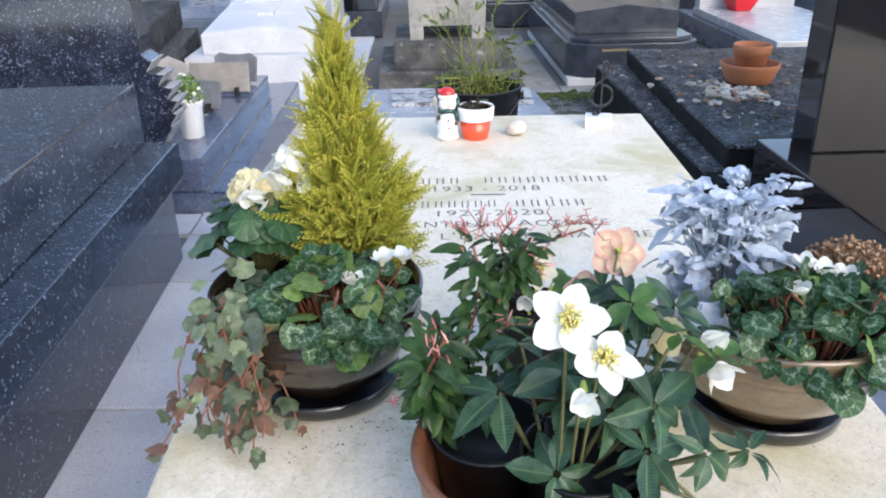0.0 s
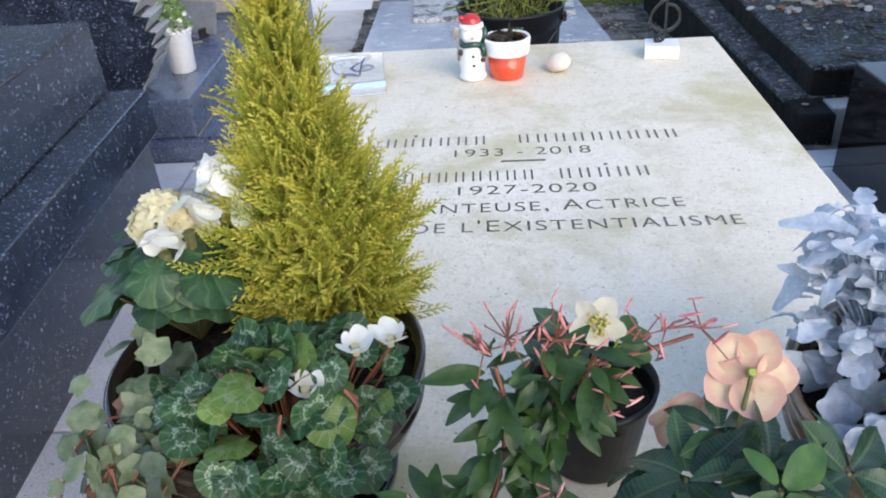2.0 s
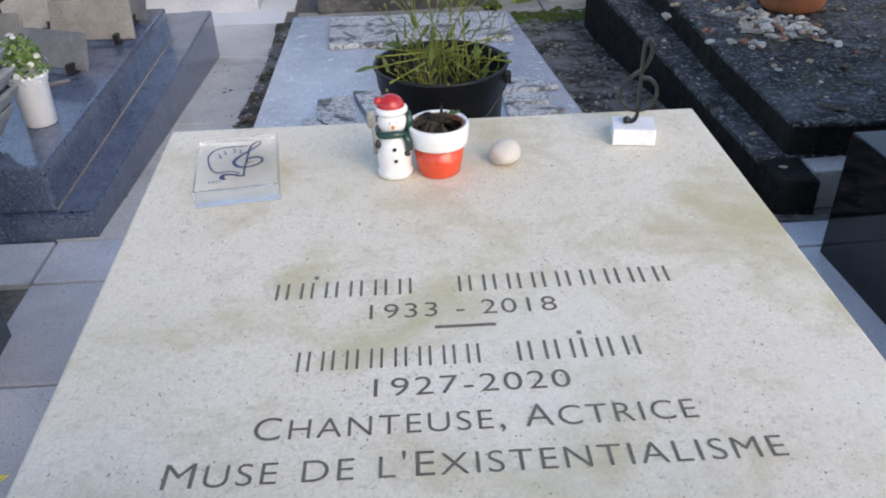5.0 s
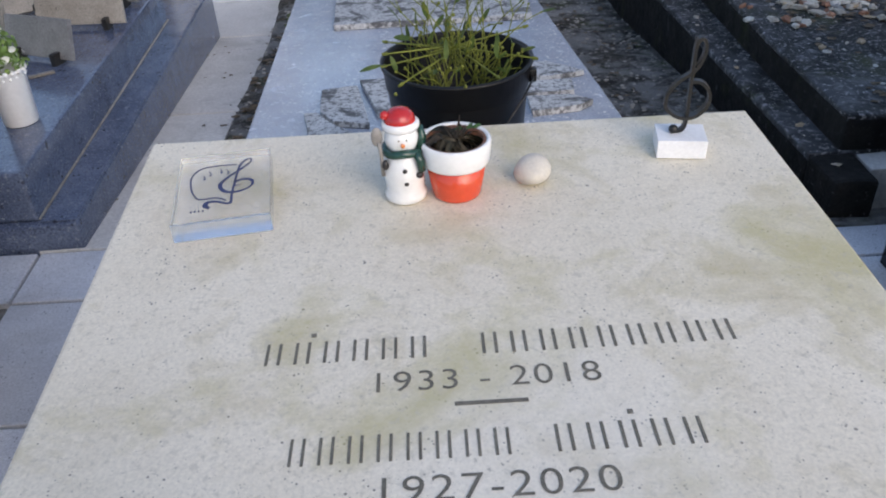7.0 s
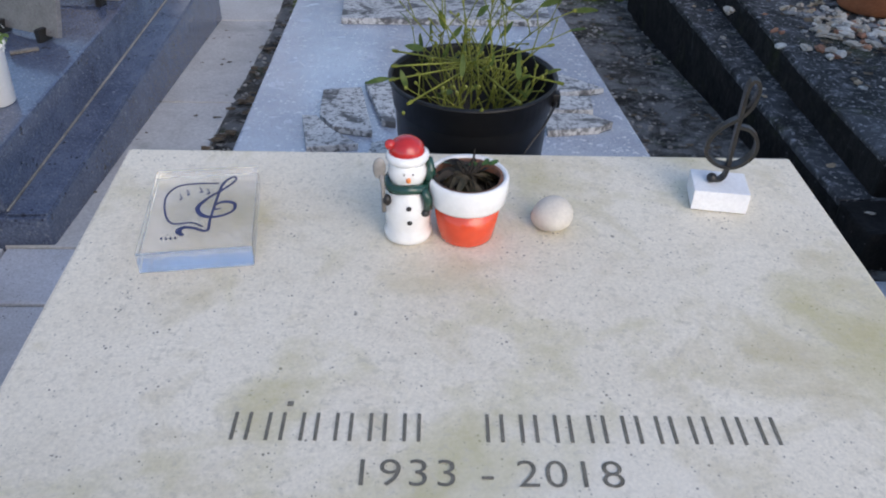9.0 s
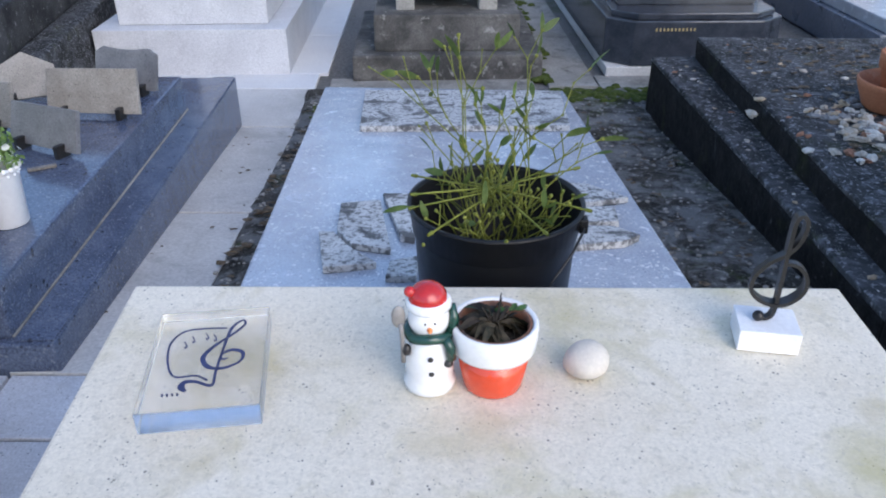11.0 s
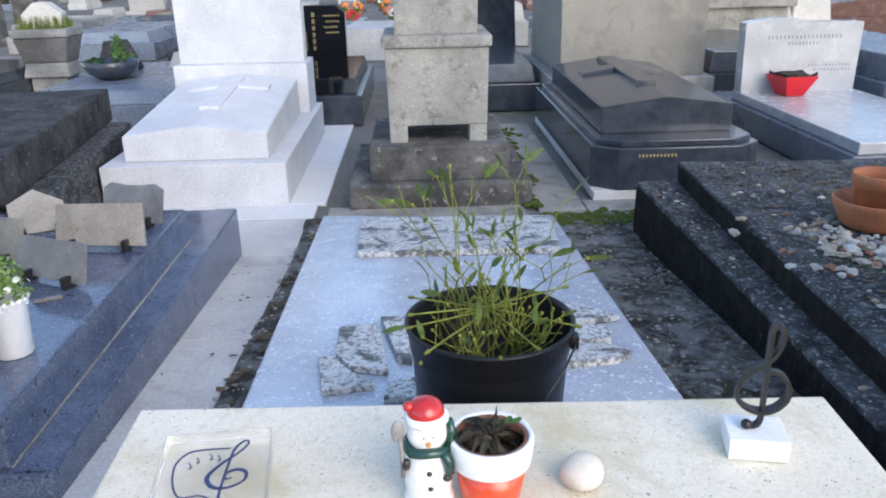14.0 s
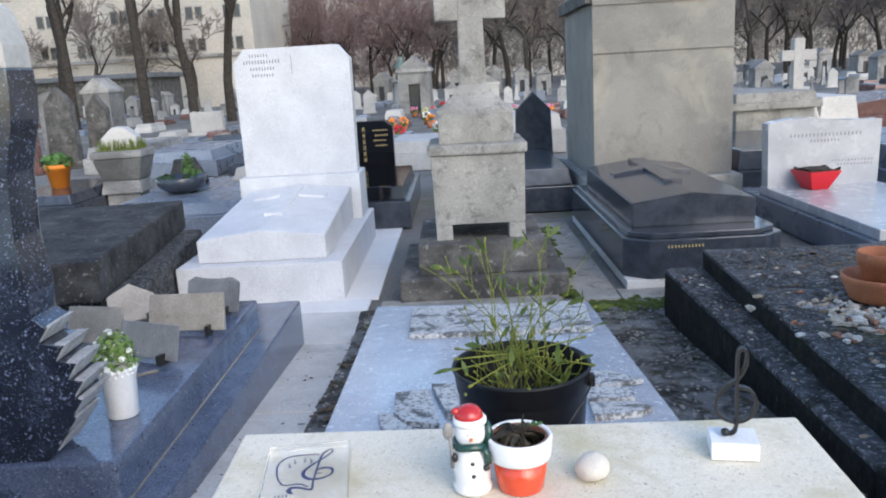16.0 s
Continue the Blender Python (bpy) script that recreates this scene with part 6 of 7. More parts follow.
    for k in range(n):
        o = rand_dir(0.5)
        leaf(mats_, f, o * sp * Vector((1, 1, 0.55)).length / 1.5 * rng.uniform(0.75, 1.0), o + 0.5 * rand_dir(), rand_dir(), sz * rng.uniform(0.75, 1.15))
stems(kale, segs, M["stem_green"])

# trailing ivy
ivy = plant("ivy", "trailing variegated ivy hanging from the planter onto the slab", (-0.338, 0.600, RIM_A - 0.005))
segs = []
for k in range(26):
    a = rng.uniform(math.radians(185), math.radians(285))
    o = Vector((math.cos(a), math.sin(a), 0))
    p0 = Vector((rng.uniform(-0.03, 0.05), rng.uniform(-0.05, 0.05), 0.005))
    reach, drop = rng.uniform(0.03, 0.13), rng.choice((0.06, 0.11, 0.150, 0.153))
    pts = []
    for i in range(9):
        s = i / 8
        x = p0 + o * reach * (1 - (1 - s) ** 1.6) + Vector((0.012 * math.sin(5 * s + k), 0.012 * math.cos(4 * s + k), 0.020 * math.sin(math.pi * min(s * 2.2, 1)) - drop * max(0, s - 0.12) ** 1.1))
        pts.append(x)
    for i in range(8):
        segs.append((tuple(pts[i]), tuple(pts[i + 1]), 0.0013, 0.0011))
        for j in range((rng.random() < 0.85) + (rng.random() < 0.25)):
            q = pts[i].lerp(pts[i + 1], rng.random()) + 0.012 * rand_dir(0.3)
            q.z = max(q.z, -0.148)
            brown = rng.random() < (0.10 + 0.35 * (i / 8) * (o.x < 0.0))
            leaf(L_IVB if brown else L_IVY, ivy, q, Vector((0.0, -0.45, 0.7)) + o * 0.5 + 0.9 * rand_dir(), o + Vector((0, 0, -0.8)) + 0.7 * rand_dir(), rng.uniform(0.014, 0.034))
for k in range(30):
    q = Vector((rng.gauss(-0.005, 0.035), rng.gauss(0.0, 0.045), 0.02 + rng.uniform(-0.02, 0.035)))
    leaf(L_IVY, ivy, q, Vector((-0.3, -0.4, 1)) + 0.7 * rand_dir(), rand_dir(-0.2), rng.uniform(0.022, 0.038))
stems(ivy, segs, M["stem_red"])

# hellebore
HB = (0.045, 0.375, top_z(0.375) + 0.115)
hel = plant("hellebore", "christmas rose with dark palmate leaves and white flowers", HB)
segs = []


def palmate(c, nrm, size, n=6, young=False):
    nrm, size = Vector(nrm).normalized(), size * 0.88
    a0 = rng.uniform(0, 6)
    x = nrm.orthogonal().normalized()
    y = nrm.cross(x)
    for k in range(n):
        a = a0 + k * 2 * math.pi / n * rng.uniform(0.92, 1.06)
        d = math.cos(a) * x + math.sin(a) * y
        leaf(L_HELY if young else L_HEL, hel, Vector(c) + d * 0.004, nrm + 0.55 * rand_dir(), d + rng.uniform(-0.35, 0.4) * nrm, size * rng.uniform(0.6, 1.02), rng.uniform(0.85, 1.2))
    segs.append(((c[0] * 0.3, c[1] * 0.3, -0.02), tuple(c), 0.003, 0.002))


for c, nrm, s in (((0.070, -0.070, 0.062), (0.3, -0.6, 0.9), 0.060), ((-0.065, -0.005, 0.085), (-0.3, -0.3, 1), 0.068),
                  ((0.0, 0.0, 0.105), (0.0, -0.2, 1), 0.072), ((0.085, -0.030, 0.085), (0.5, -0.4, 1), 0.072), ((0.105, 0.035, 0.085), (0.5, 0.0, 1), 0.062), ((0.045, 0.065, 0.115), (0.1, 0.1, 1), 0.070),
                  ((0.085, 0.09, 0.135), (0.2, 0.1, 1), 0.060), ((0.13, -0.06, 0.05), (0.6, -0.5, 0.9), 0.060), ((0.055, -0.105, 0.012), (0.2, -0.5, 0.9), 0.046),
                  ((0.02, 0.10, 0.12), (0, 0.3, 1), 0.060), ((0.030, 0.090, 0.128), (0.0, -0.4, 1), 0.062), ((0.078, 0.085, 0.140), (0.1, -0.4, 1), 0.066), ((0.115, 0.060, 0.125), (0.3, -0.4, 1), 0.064), ((0.058, 0.122, 0.135), (0.0, -0.3, 1), 0.060), ((0.135, 0.100, 0.120), (0.4, -0.2, 1), 0.062), ((0.19, -0.02, 0.02), (0.4, -0.3, 1), 0.045), ((0.245, -0.03, -0.085), (0.2, -0.4, 1), 0.05), ((-0.04, 0.05, 0.11), (-0.3, 0.2, 1), 0.062)):
    palmate(c, nrm, s)
for k in range(8):
    a, u = rng.uniform(0, 6.283), rng.uniform(0.35, 1.0)
    palmate((0.035 + 0.115 * u * math.cos(a), 0.01 + 0.095 * u * math.sin(a), 0.085 - 0.055 * u * u + rng.uniform(-0.02, 0.02)), (0.7 * u * math.cos(a), 0.7 * u * math.sin(a) - 0.2, 1), rng.uniform(0.045, 0.062))
for c in ((0.075, 0.06, 0.15), (0.12, 0.03, 0.13), (0.155, 0.02, 0.11)):
    palmate(c, (0.3, -0.2, 1), 0.045, 4, True)
segs.append(((0.10, -0.04, 0.01), (0.19, -0.055, -0.075), 0.002, 0.0018))
segs.append(((0.19, -0.055, -0.075), (0.245, -0.03, -0.09), 0.0018, 0.0014))


def rose(c, face, size, petals, label, n=5, open_=1.0, centre=True, wide=1.0):
    face = Vector(face).normalized()
    f = part("flower", tube([(0, 0, 0), tuple(-0.012 * face)], [0.004, 0.0025], 7), M["lime"], hel, label, at=Matrix.Translation(c))
    x = face.orthogonal().normalized()
    y = face.cross(x)
    a0 = rng.uniform(0, 6)
    for k in range(n):
        a = a0 + k * 2 * math.pi / n
        d = math.cos(a) * x + math.sin(a) * y
        dd = d * open_ + face * (1 - open_) * 1.2
        nn = face * open_ - d * (1.05 - open_) + 0.12 * d
        leaf(petals, f, dd.normalized() * size * 0.42 + face * 0.0018 * (k % 3), nn + 0.22 * rand_dir(), dd, size * rng.uniform(0.88, 1.1), rng.uniform(0.78, 0.95) * wide)
    if centre:
        bm = bmesh.new()
        for i in range(64):
            o = (face + 0.95 * rand_dir()).normalized() * 0.0135 * rng.uniform(0.7, 1.15)
            tube([(0, 0, 0), tuple(o)], [0.0004, 0.0004], 3, bm, cap=False)
            ellipsoid(bm, tuple(o), (0.0013, 0.0013, 0.0013), 5, 4)
        part("stamen_tuft", bm, M["stamen"], f, "yellow stamens", smooth=True)
        for k in range(7):
            a = k * 0.9
            d = math.cos(a) * x + math.sin(a) * y
            ob = leaf(L_NEC, f, d * 0.004 + face * 0.002, face - d, d + 0.8 * face, 0.0095)
            ob.name = "nectary"
    segs.append(((c[0] * 0.55, c[1] * 0.55, 0.0), tuple(Vector(c) - 0.010 * face), 0.0020, 0.0016))


rose((-0.012, -0.076, 0.209), (-0.05, -0.75, 0.62), 0.035, L_PET, "open white flower with yellow stamens")
rose((0.020, -0.078, 0.168), (0.25, -0.35, 0.90), 0.036, L_PET, "open white flower with yellow stamens")
rose((0.004, -0.082, 0.140), (-0.1, -0.8, -0.1), 0.028, L_PET, "half-open white flower", 4, 0.35, False)
rose((0.075, 0.133, 0.176), (0.15, 0.55, -0.50), 0.032, L_PETB, "drooping blush-pink flower seen from its back", 5, 0.86, False, 1.25)
rose((0.105, 0.075, 0.115), (0.2, -0.7, 0.0), 0.042, L_PETC, "half-open cream flower", 5, 0.45, False)
rose((0.150, 0.045, 0.110), (0.5, -0.5, 0.5), 0.030, L_PET, "round white bud", 5, 0.12, False)
rose((0.165, 0.065, 0.075), (0.4, -0.6, -0.2), 0.042, L_PET, "half-open white flower", 4, 0.45, False)
rose((0.042, 0.160, 0.118), (0.1, -0.8, 0.0), 0.028, L_PETB, "drooping blush-pink flower", 5, 0.7, False, 1.25)
stems(hel, segs, M["stem_green"])

# second christmas rose in the small nursery pot
hel = plant("hellebore", "small christmas rose with one cream-pink flower", (PD[0], PD[1], top_z(PD[1]) + 0.082))
segs = []
rose((0.006, 0.030, 0.062), (0.02, -0.72, 0.62), 0.030, L_PETP, "open cream-pink flower with yellow stamens", 5, 1.0, True, 0.95)
rose((-0.012, 0.012, 0.030), (-0.1, -0.8, -0.25), 0.024, L_PET, "half-open white flower", 4, 0.45, False)
for x, y, z, dx, dy, sz in ((-0.018, 0.030, 0.050, -1.0, 0.25, 0.050), (-0.020, 0.024, 0.046, -0.8, -0.25, 0.046), (-0.018, 0.028, 0.048, -1.0, 0.6, 0.048), (0.030, 0.034, 0.040, 1.0, 0.2, 0.034), (0.030, 0.028, 0.036, 0.9, -0.5, 0.034), (0.032, 0.040, 0.042, 0.6, 0.8, 0.030), (-0.03, -0.02, 0.012, -0.5, -0.6, 0.040), (-0.02, -0.03, 0.016, 0.3, -0.8, 0.036)):
    leaf(L_HEL if sz > 0.045 else L_HELY, hel, (x, y, z), Vector((0, -0.3, 1)) + 0.3 * rand_dir(), (dx, dy, 0.05), sz, 1.35)
    segs.append(((x * 0.3, y * 0.3, 0.0), (x, y, z), 0.0016, 0.0012))
stems(hel, segs, M["lime"])

# jasmine
JB = (-0.035, 0.455, top_z(0.455) + 0.115)
jas = plant("jasmine", "climbing jasmine with glossy leaves and pink buds", JB)
jas.matrix_basis = jas.matrix_basis @ Matrix.Diagonal((1.0, 1.0, 0.86, 1))
segs = []


def buds(c, d, n, spread=0.026, size=0.0155):
    for k in range(n):
        o = (Vector(d) + 0.65 * rand_dir()).normalized()
        q = Vector(c) + spread * rng.random() * rand_dir()
        segs.append((tuple(c), tuple(q + o * 0.004), 0.0006, 0.0005))
        ob = leaf(L_BUD, jas, q, o.orthogonal(), o, size * rng.uniform(0.7, 1.15))
        ob.name = "bud"


def vine(pts, n_leaf, s):
    for a, b in zip(pts, pts[1:]):
        segs.append((a, b, 0.0018, 0.0015))
        for k in range(int(n_leaf * 1.9)):
            q = Vector(a).lerp(Vector(b), rng.random())
            o = rand_dir(-0.1)
            leaf(L_JAS, jas, q + 0.010 * o, Vector((0, -0.3, 1)) + 0.7 * rand_dir(), o + Vector((0, -0.15, -0.25)), s * rng.uniform(0.5, 1.0))


vine([(0.0, 0, -0.02), (0.010, 0.02, 0.07), (0.020, 0.035, 0.14), (0.030, 0.045, 0.19), (0.020, 0.05, 0.225)], 16, 0.036)
vine([(-0.02, 0, -0.02), (-0.025, 0.01, 0.06), (-0.008, 0.03, 0.12), (0.0, 0.04, 0.18), (-0.008, 0.05, 0.215)], 14, 0.038)
vine([(-0.03, 0, -0.02), (-0.055, -0.01, 0.05), (-0.062, -0.01, 0.09), (-0.055, 0.0, 0.12)], 13, 0.036)
vine([(-0.03, -0.01, -0.01), (-0.06, -0.04, 0.04), (-0.055, -0.03, 0.09), (-0.04, -0.02, 0.13)], 12, 0.040)
vine([(-0.03, -0.01, 0.0), (-0.055, -0.045, 0.06), (-0.060, -0.070, 0.11), (-0.050, -0.085, 0.145)], 12, 0.038)
vine([(0.02, 0.04, 0.15), (0.045, 0.05, 0.19), (0.055, 0.05, 0.225)], 12, 0.034)
vine([(0.055, 0.05, 0.215), (0.085, 0.055, 0.222), (0.118, 0.06, 0.232)], 1, 0.016)
for c, d, n in (((-0.015, 0.045, 0.235), (-0.5, 0, 1), 16), ((0.0, 0.05, 0.242), (0, 0, 1), 12), ((0.03, 0.05, 0.24), (0.2, 0, 1), 14), ((0.05, 0.04, 0.205), (0.8, 0, 0.2), 12), ((0.058, 0.045, 0.19), (1, 0, 0), 8),
                ((0.10, 0.06, 0.238), (0.4, 0, 1), 8), ((0.122, 0.06, 0.238), (1, 0, 0.5), 7), ((0.085, 0.055, 0.235), (0, 0, 1), 6), ((-0.068, -0.01, 0.125), (-0.4, 0, 1), 9), ((-0.052, -0.088, 0.155), (-0.3, 0, 1), 10), ((0.03, 0.0, 0.13), (0.6, -0.2, 0.6), 6), ((-0.045, -0.02, 0.075), (0, -0.4, 0.6), 9), ((-0.095, -0.03, 0.04), (-0.7, 0, 0.4), 6)):
    buds(c, d, int(n * 1.15))
stems(jas, segs, M["stem_red"])

# silver-leaved plant
dust = plant("dusty_miller", "silver-white felted dusty miller with lobed leaves", (0.305, 0.675, RIM_C - 0.01))
dust.matrix_basis = dust.matrix_basis @ Matrix.Diagonal((1.12, 1.12, 0.95, 1))
segs = []
for i in range(250):
    a = rng.uniform(0, 6.283)
    lv = rng.random()
    o = Vector((math.cos(a), math.sin(a), 0))
    base = Vector((0.055 * o.x * rng.random(), 0.045 * o.y * rng.random(), 0.03 + 0.115 * lv))
    d = o * (1.0 - 0.35 * lv) + Vector((0, 0, 0.30 + 0.75 * lv + rng.uniform(-0.35, 0.3)))
    leaf(L_DUST if rng.random() < 0.25 else L_LOBE, dust, base + 0.02 * d, Vector((0, 0, 1)) - 0.25 * o + 0.6 * rand_dir(), d + 0.5 * rand_dir(), rng.uniform(0.022, 0.046) * (1.0 - 0.1 * lv), rng.uniform(0.62, 0.95))
    segs.append(((0, 0, -0.01), tuple(base), 0.0016, 0.0012))
for x, y, z in ((-0.045, -0.085, 0.02), (-0.06, -0.05, 0.03), (-0.03, -0.095, 0.04), (-0.075, -0.02, 0.035)):
    for k in range(3):
        leaf(L_DUST, dust, (x, y, z), Vector((0, -0.6, 0.8)) + 0.4 * rand_dir(), Vector((rng.uniform(-1, 1), -0.5, -0.2)), 0.05)
stems(dust, segs, M["silver_leaf"])
heather = plant("dry_heather", "dry brown heather beside the cyclamen", (0.47, 0.665, RIM_C - 0.01))
segs = []
for i in range(420):
    o = rand_dir(0.5)
    p_ = Vector((o.x * 0.065, o.y * 0.05, 0.02 + 0.05 * abs(o.z)))
    segs.append((tuple(p_ * 0.6), tuple(p_), 0.0012, 0.0008))
    q = p_ + 0.006 * rand_dir()
    segs.append((tuple(q), tuple(q + 0.005 * rand_dir()), 0.0025, 0.002))
stems(heather, segs, M["dry_heather"], "dry_stem")

# withered plant in the red pot
weed = plant("withered_plant", "withered dark plant in the red and white pot", (0.002, 1.797, top_z(1.797) + 0.080))
weed.matrix_basis = weed.matrix_basis @ Matrix.Diagonal((1.05, 1.05, 1.40, 1))
dark_leaf = leaf_mat("withered_dark_leaf", (0.016, 0.018, 0.012), (0.085, 0.062, 0.038), rough=0.6, rand=0.5)
L_WEED = [leaf_mesh_strip("leaf", lambda s: 0.15 * math.sin(math.pi * min(s * 0.9 + 0.06, 1)), dark_leaf, 6, 0.8, 0.3, 1.2), leaf_mesh_strip("leaf", lambda s: 0.20 * math.sin(math.pi * min(s * 0.9 + 0.06, 1)), M["kale_leaf"], 6, 0.5, 0.2, 0.2)]
for i in range(62):
    a = rng.uniform(0, 6.283)
    o = Vector((math.cos(a), math.sin(a), rng.uniform(0.5, 2.2)))
    leaf(L_WEED[:1] if rng.random() < 0.8 else L_WEED[1:], weed, Vector((0.020 * o.x * rng.random(), 0.020 * o.y * rng.random(), 0.006)), Vector((0, 0, 1)) + 0.6 * rand_dir(), o, rng.uniform(0.016, 0.030))
for i in range(5):
    leaf(L_HELY, weed, (0.012 + 0.004 * i, 0.004, 0.014), Vector((0, -0.3, 1)), rand_dir(0.4), 0.012)
stems(weed, [((0, 0, 0), (rng.uniform(-0.018, 0.018), rng.uniform(-0.01, 0.02), rng.uniform(0.012, 0.028)), 0.0016, 0.0007) for i in range(16)], M["bark"])

# mistletoe in the bucket
MZ = 0.485 - 0.10
mist = plant("mistletoe", "yellow-green mistletoe twigs in the black bucket", (BK[0], BK[1], MZ))
segs, tips = [], []
mrng = random.Random(19)


def mdir():
    return Vector((mrng.gauss(0, 1), mrng.gauss(0, 1), mrng.gauss(0, 1))).normalized()


def fork(p, d, L, r, level, lift=0.12):
    q = p + d * L
    segs.append((tuple(p), tuple(q), r, r * 0.9))
    segs.append((tuple(q - 0.0022 * d), tuple(q + 0.0022 * d), r * 1.8, r * 1.8))
    if level == 0:
        tips.append((q, d))
        return
    side = d.cross(mdir()).normalized()
    for s in (-1, 1):
        if mrng.random() < 0.88:
            fork(q, (d + s * side * mrng.uniform(0.35, 0.85) + Vector((0, 0, lift))).normalized(), L * mrng.uniform(0.62, 0.9), r * 0.86, level - 1, lift)


# loose cut twigs standing and lying across the rim
for i in range(24):
    a = mrng.uniform(0, 6.283)
    d = Vector((math.cos(a) * mrng.uniform(0.2, 1.0), math.sin(a) * mrng.uniform(0.2, 1.0), 1)).normalized()
    fork(Vector((mrng.uniform(-0.06, 0.06), mrng.uniform(-0.06, 0.06), 0.0)), d, mrng.uniform(0.040, 0.066), 0.0013, mrng.choice((2, 3, 3)), 0.05)
for x, y, dx, dy, L, n in ((0.0, 0.01, -0.02, 0.0, 0.115, 4), (-0.01, 0.0, -0.16, 0.05, 0.100, 4), (0.02, 0.0, 0.18, 0.0, 0.105, 4), (0.03, 0.02, 0.34, 0.1, 0.085, 3), (-0.02, 0.01, -0.32, 0.1, 0.085, 3), (0.0, -0.02, 0.08, -0.2, 0.095, 3)):
    fork(Vector((x, y, 0.0)), Vector((dx, dy, 1)).normalized(), L, 0.0015, n, 0.22)
for a, L in ((-2.25, 0.155), (-1.15, 0.150), (-0.55, 0.150), (-2.8, 0.130), (0.35, 0.135), (2.7, 0.140), (3.5, 0.135)):
    p_ = Vector((-0.05 * math.cos(a), -0.05 * math.sin(a), 0.118))
    q = Vector((L * math.cos(a), L * math.sin(a), 0.104 + mrng.uniform(-0.004, 0.03)))
    segs.append((tuple(p_), tuple(q), 0.0014, 0.0017))
    segs.append((tuple(q), tuple(q + (q - p_).normalized() * 0.010), 0.0036, 0.0026))
segs = [g for g in segs if not any(q[2] < 0.100 and math.hypot(q[0], q[1]) > 0.122 for q in g[:2])]
me = sticks(segs, 5)
me.materials.append(M["mistletoe"])
tagged(part("twig_mass", me, None, mist), kind="stuff")
bm = bmesh.new()
for q, d in tips:
    if q.z > 0.09 and mrng.random() < 0.5:
        ellipsoid(bm, tuple(q + 0.003 * d), (0.0032, 0.0032, 0.0032), 6, 5)
tagged(part("bud", bm, M["mistletoe"], mist, smooth=True), kind="stuff")
for q, d in tips:
    if q.z < 0.10 and math.hypot(q.x, q.y) > 0.105:
        continue
    side = d.cross(mdir()).normalized()
    for s in (-1, 1):
        if mrng.random() < (0.42 if q.z > 0.22 else 0.16):
            leaf(L_MIS, mist, q, d.cross(side) + 0.3 * mdir(), d + s * side * 0.6 + Vector((0, 0, 0.2)), mrng.uniform(0.022, 0.042))
leaf(L_MIS, mist, (-0.135, -0.05, 0.112), (0, -0.4, 1), (-1, -0.2, 0.05), 0.040)

# green and white flowers in the white pot
tuft = plant("white_flowers", "bright green plant with tiny white flowers in the white pot", (-1.055, 2.63, TOP2 + 0.128))
tuft.matrix_basis = tuft.matrix_basis @ Matrix.Diagonal((1.2, 1.2, 1.05, 1))
for i in range(400):
    o = rand_dir(0.35)
    p_ = Vector((o.x * 0.052, o.y * 0.050, 0.012 + 0.095 * abs(o.z))) * rng.uniform(0.7, 1.05)
    leaf(L_TUFT if rng.random() < 0.86 else L_PET, tuft, p_, o + 0.7 * rand_dir(), rand_dir(), rng.uniform(0.008, 0.016))

# ---- further graves ----
def simple_grave(label, loc, w, l, h, mat, rz=LEAN_Z, lid=0.7, group=""):
    p = thing("grave", label, "gravestone", loc, rz, group)
    part("base", box(-w / 2, w / 2, 0, l, 0, h * 0.6, 0.01), mat, p)
    part("ledger_slab", box(-w / 2 * 0.9, w / 2 * 0.9, 0.04, l - 0.04, h * 0.6, h, 0.012, top=(0.03, 0.03)), mat, p)
    return p


# black headstone with gilt writing, behind the white grave
gilt = thing("gilt_grave", "black polished granite grave with gilt writing", "gravestone", (-1.08, 6.95, FAR_Z), LEAN_Z)
part("base", box(-0.42, 0.42, -0.1, 1.75, 0, 0.22, 0.006), M["tomb_granite"], gilt)
part("ledger_slab", box(-0.38, 0.38, 0.0, 1.5, 0.22, 0.33, 0.006, top=(0.02, 0.02)), M["black_granite"], gilt)
part("headstone", prism([(-0.23, 0.22), (-0.23, 0.76), (-0.17, 0.78), (0.11, 0.78), (0.19, 0.72), (0.19, 0.22)], 1.55, 1.67, 0.005), M["black_granite"], gilt)
bm = bmesh.new()
for x0, x1, z, n in ((0.02, 0.30, 0.66, 8), (0.06, 0.30, 0.61, 7), (0.02, 0.26, 0.56, 7), (0.06, 0.28, 0.51, 6)):
    bar_row(bm, x0 * 0.55 - 0.02, x1 * 0.55 - 0.02, 1.552, z + 0.02, 0.016, n)
for z in (0.32, 0.38, 0.44, 0.50, 0.56, 0.62):
    bar_row(bm, -0.115, -0.085, 1.552, z + 0.06, 0.04, 2)
    bar_row(bm, -0.19, -0.165, 1.552, z * 0.5 + 0.22, 0.02, 2)
tagged(part("inscription", bm, M["gold"], gilt, "gilt plain bars"), kind="stuff")

# planter urn with moss and a white stone
urn = thing("stone_urn", "weathered rectangular stone planter urn filled with moss", "planter", (-3.95, 9.0, FAR_Z), 4)
urn.matrix_basis = urn.matrix_basis @ Matrix.Diagonal((0.68, 0.68, 1, 1))
part("foot", roughen(box(-0.26, 0.26, -0.22, 0.22, 0, 0.14, 0.015), 0.006, 9, 1), M["far_stone"], urn)
part("plinth", roughen(box(-0.33, 0.33, -0.28, 0.28, 0.14, 0.28, 0.02, top=(0.04, 0.03)), 0.006, 9, 2), M["far_stone"], urn)
part("bowl", roughen(box(-0.30, 0.30, -0.25, 0.25, 0.28, 0.52, 0.02, top=(-0.08, -0.07)), 0.006, 9, 3), M["far_stone"], urn)
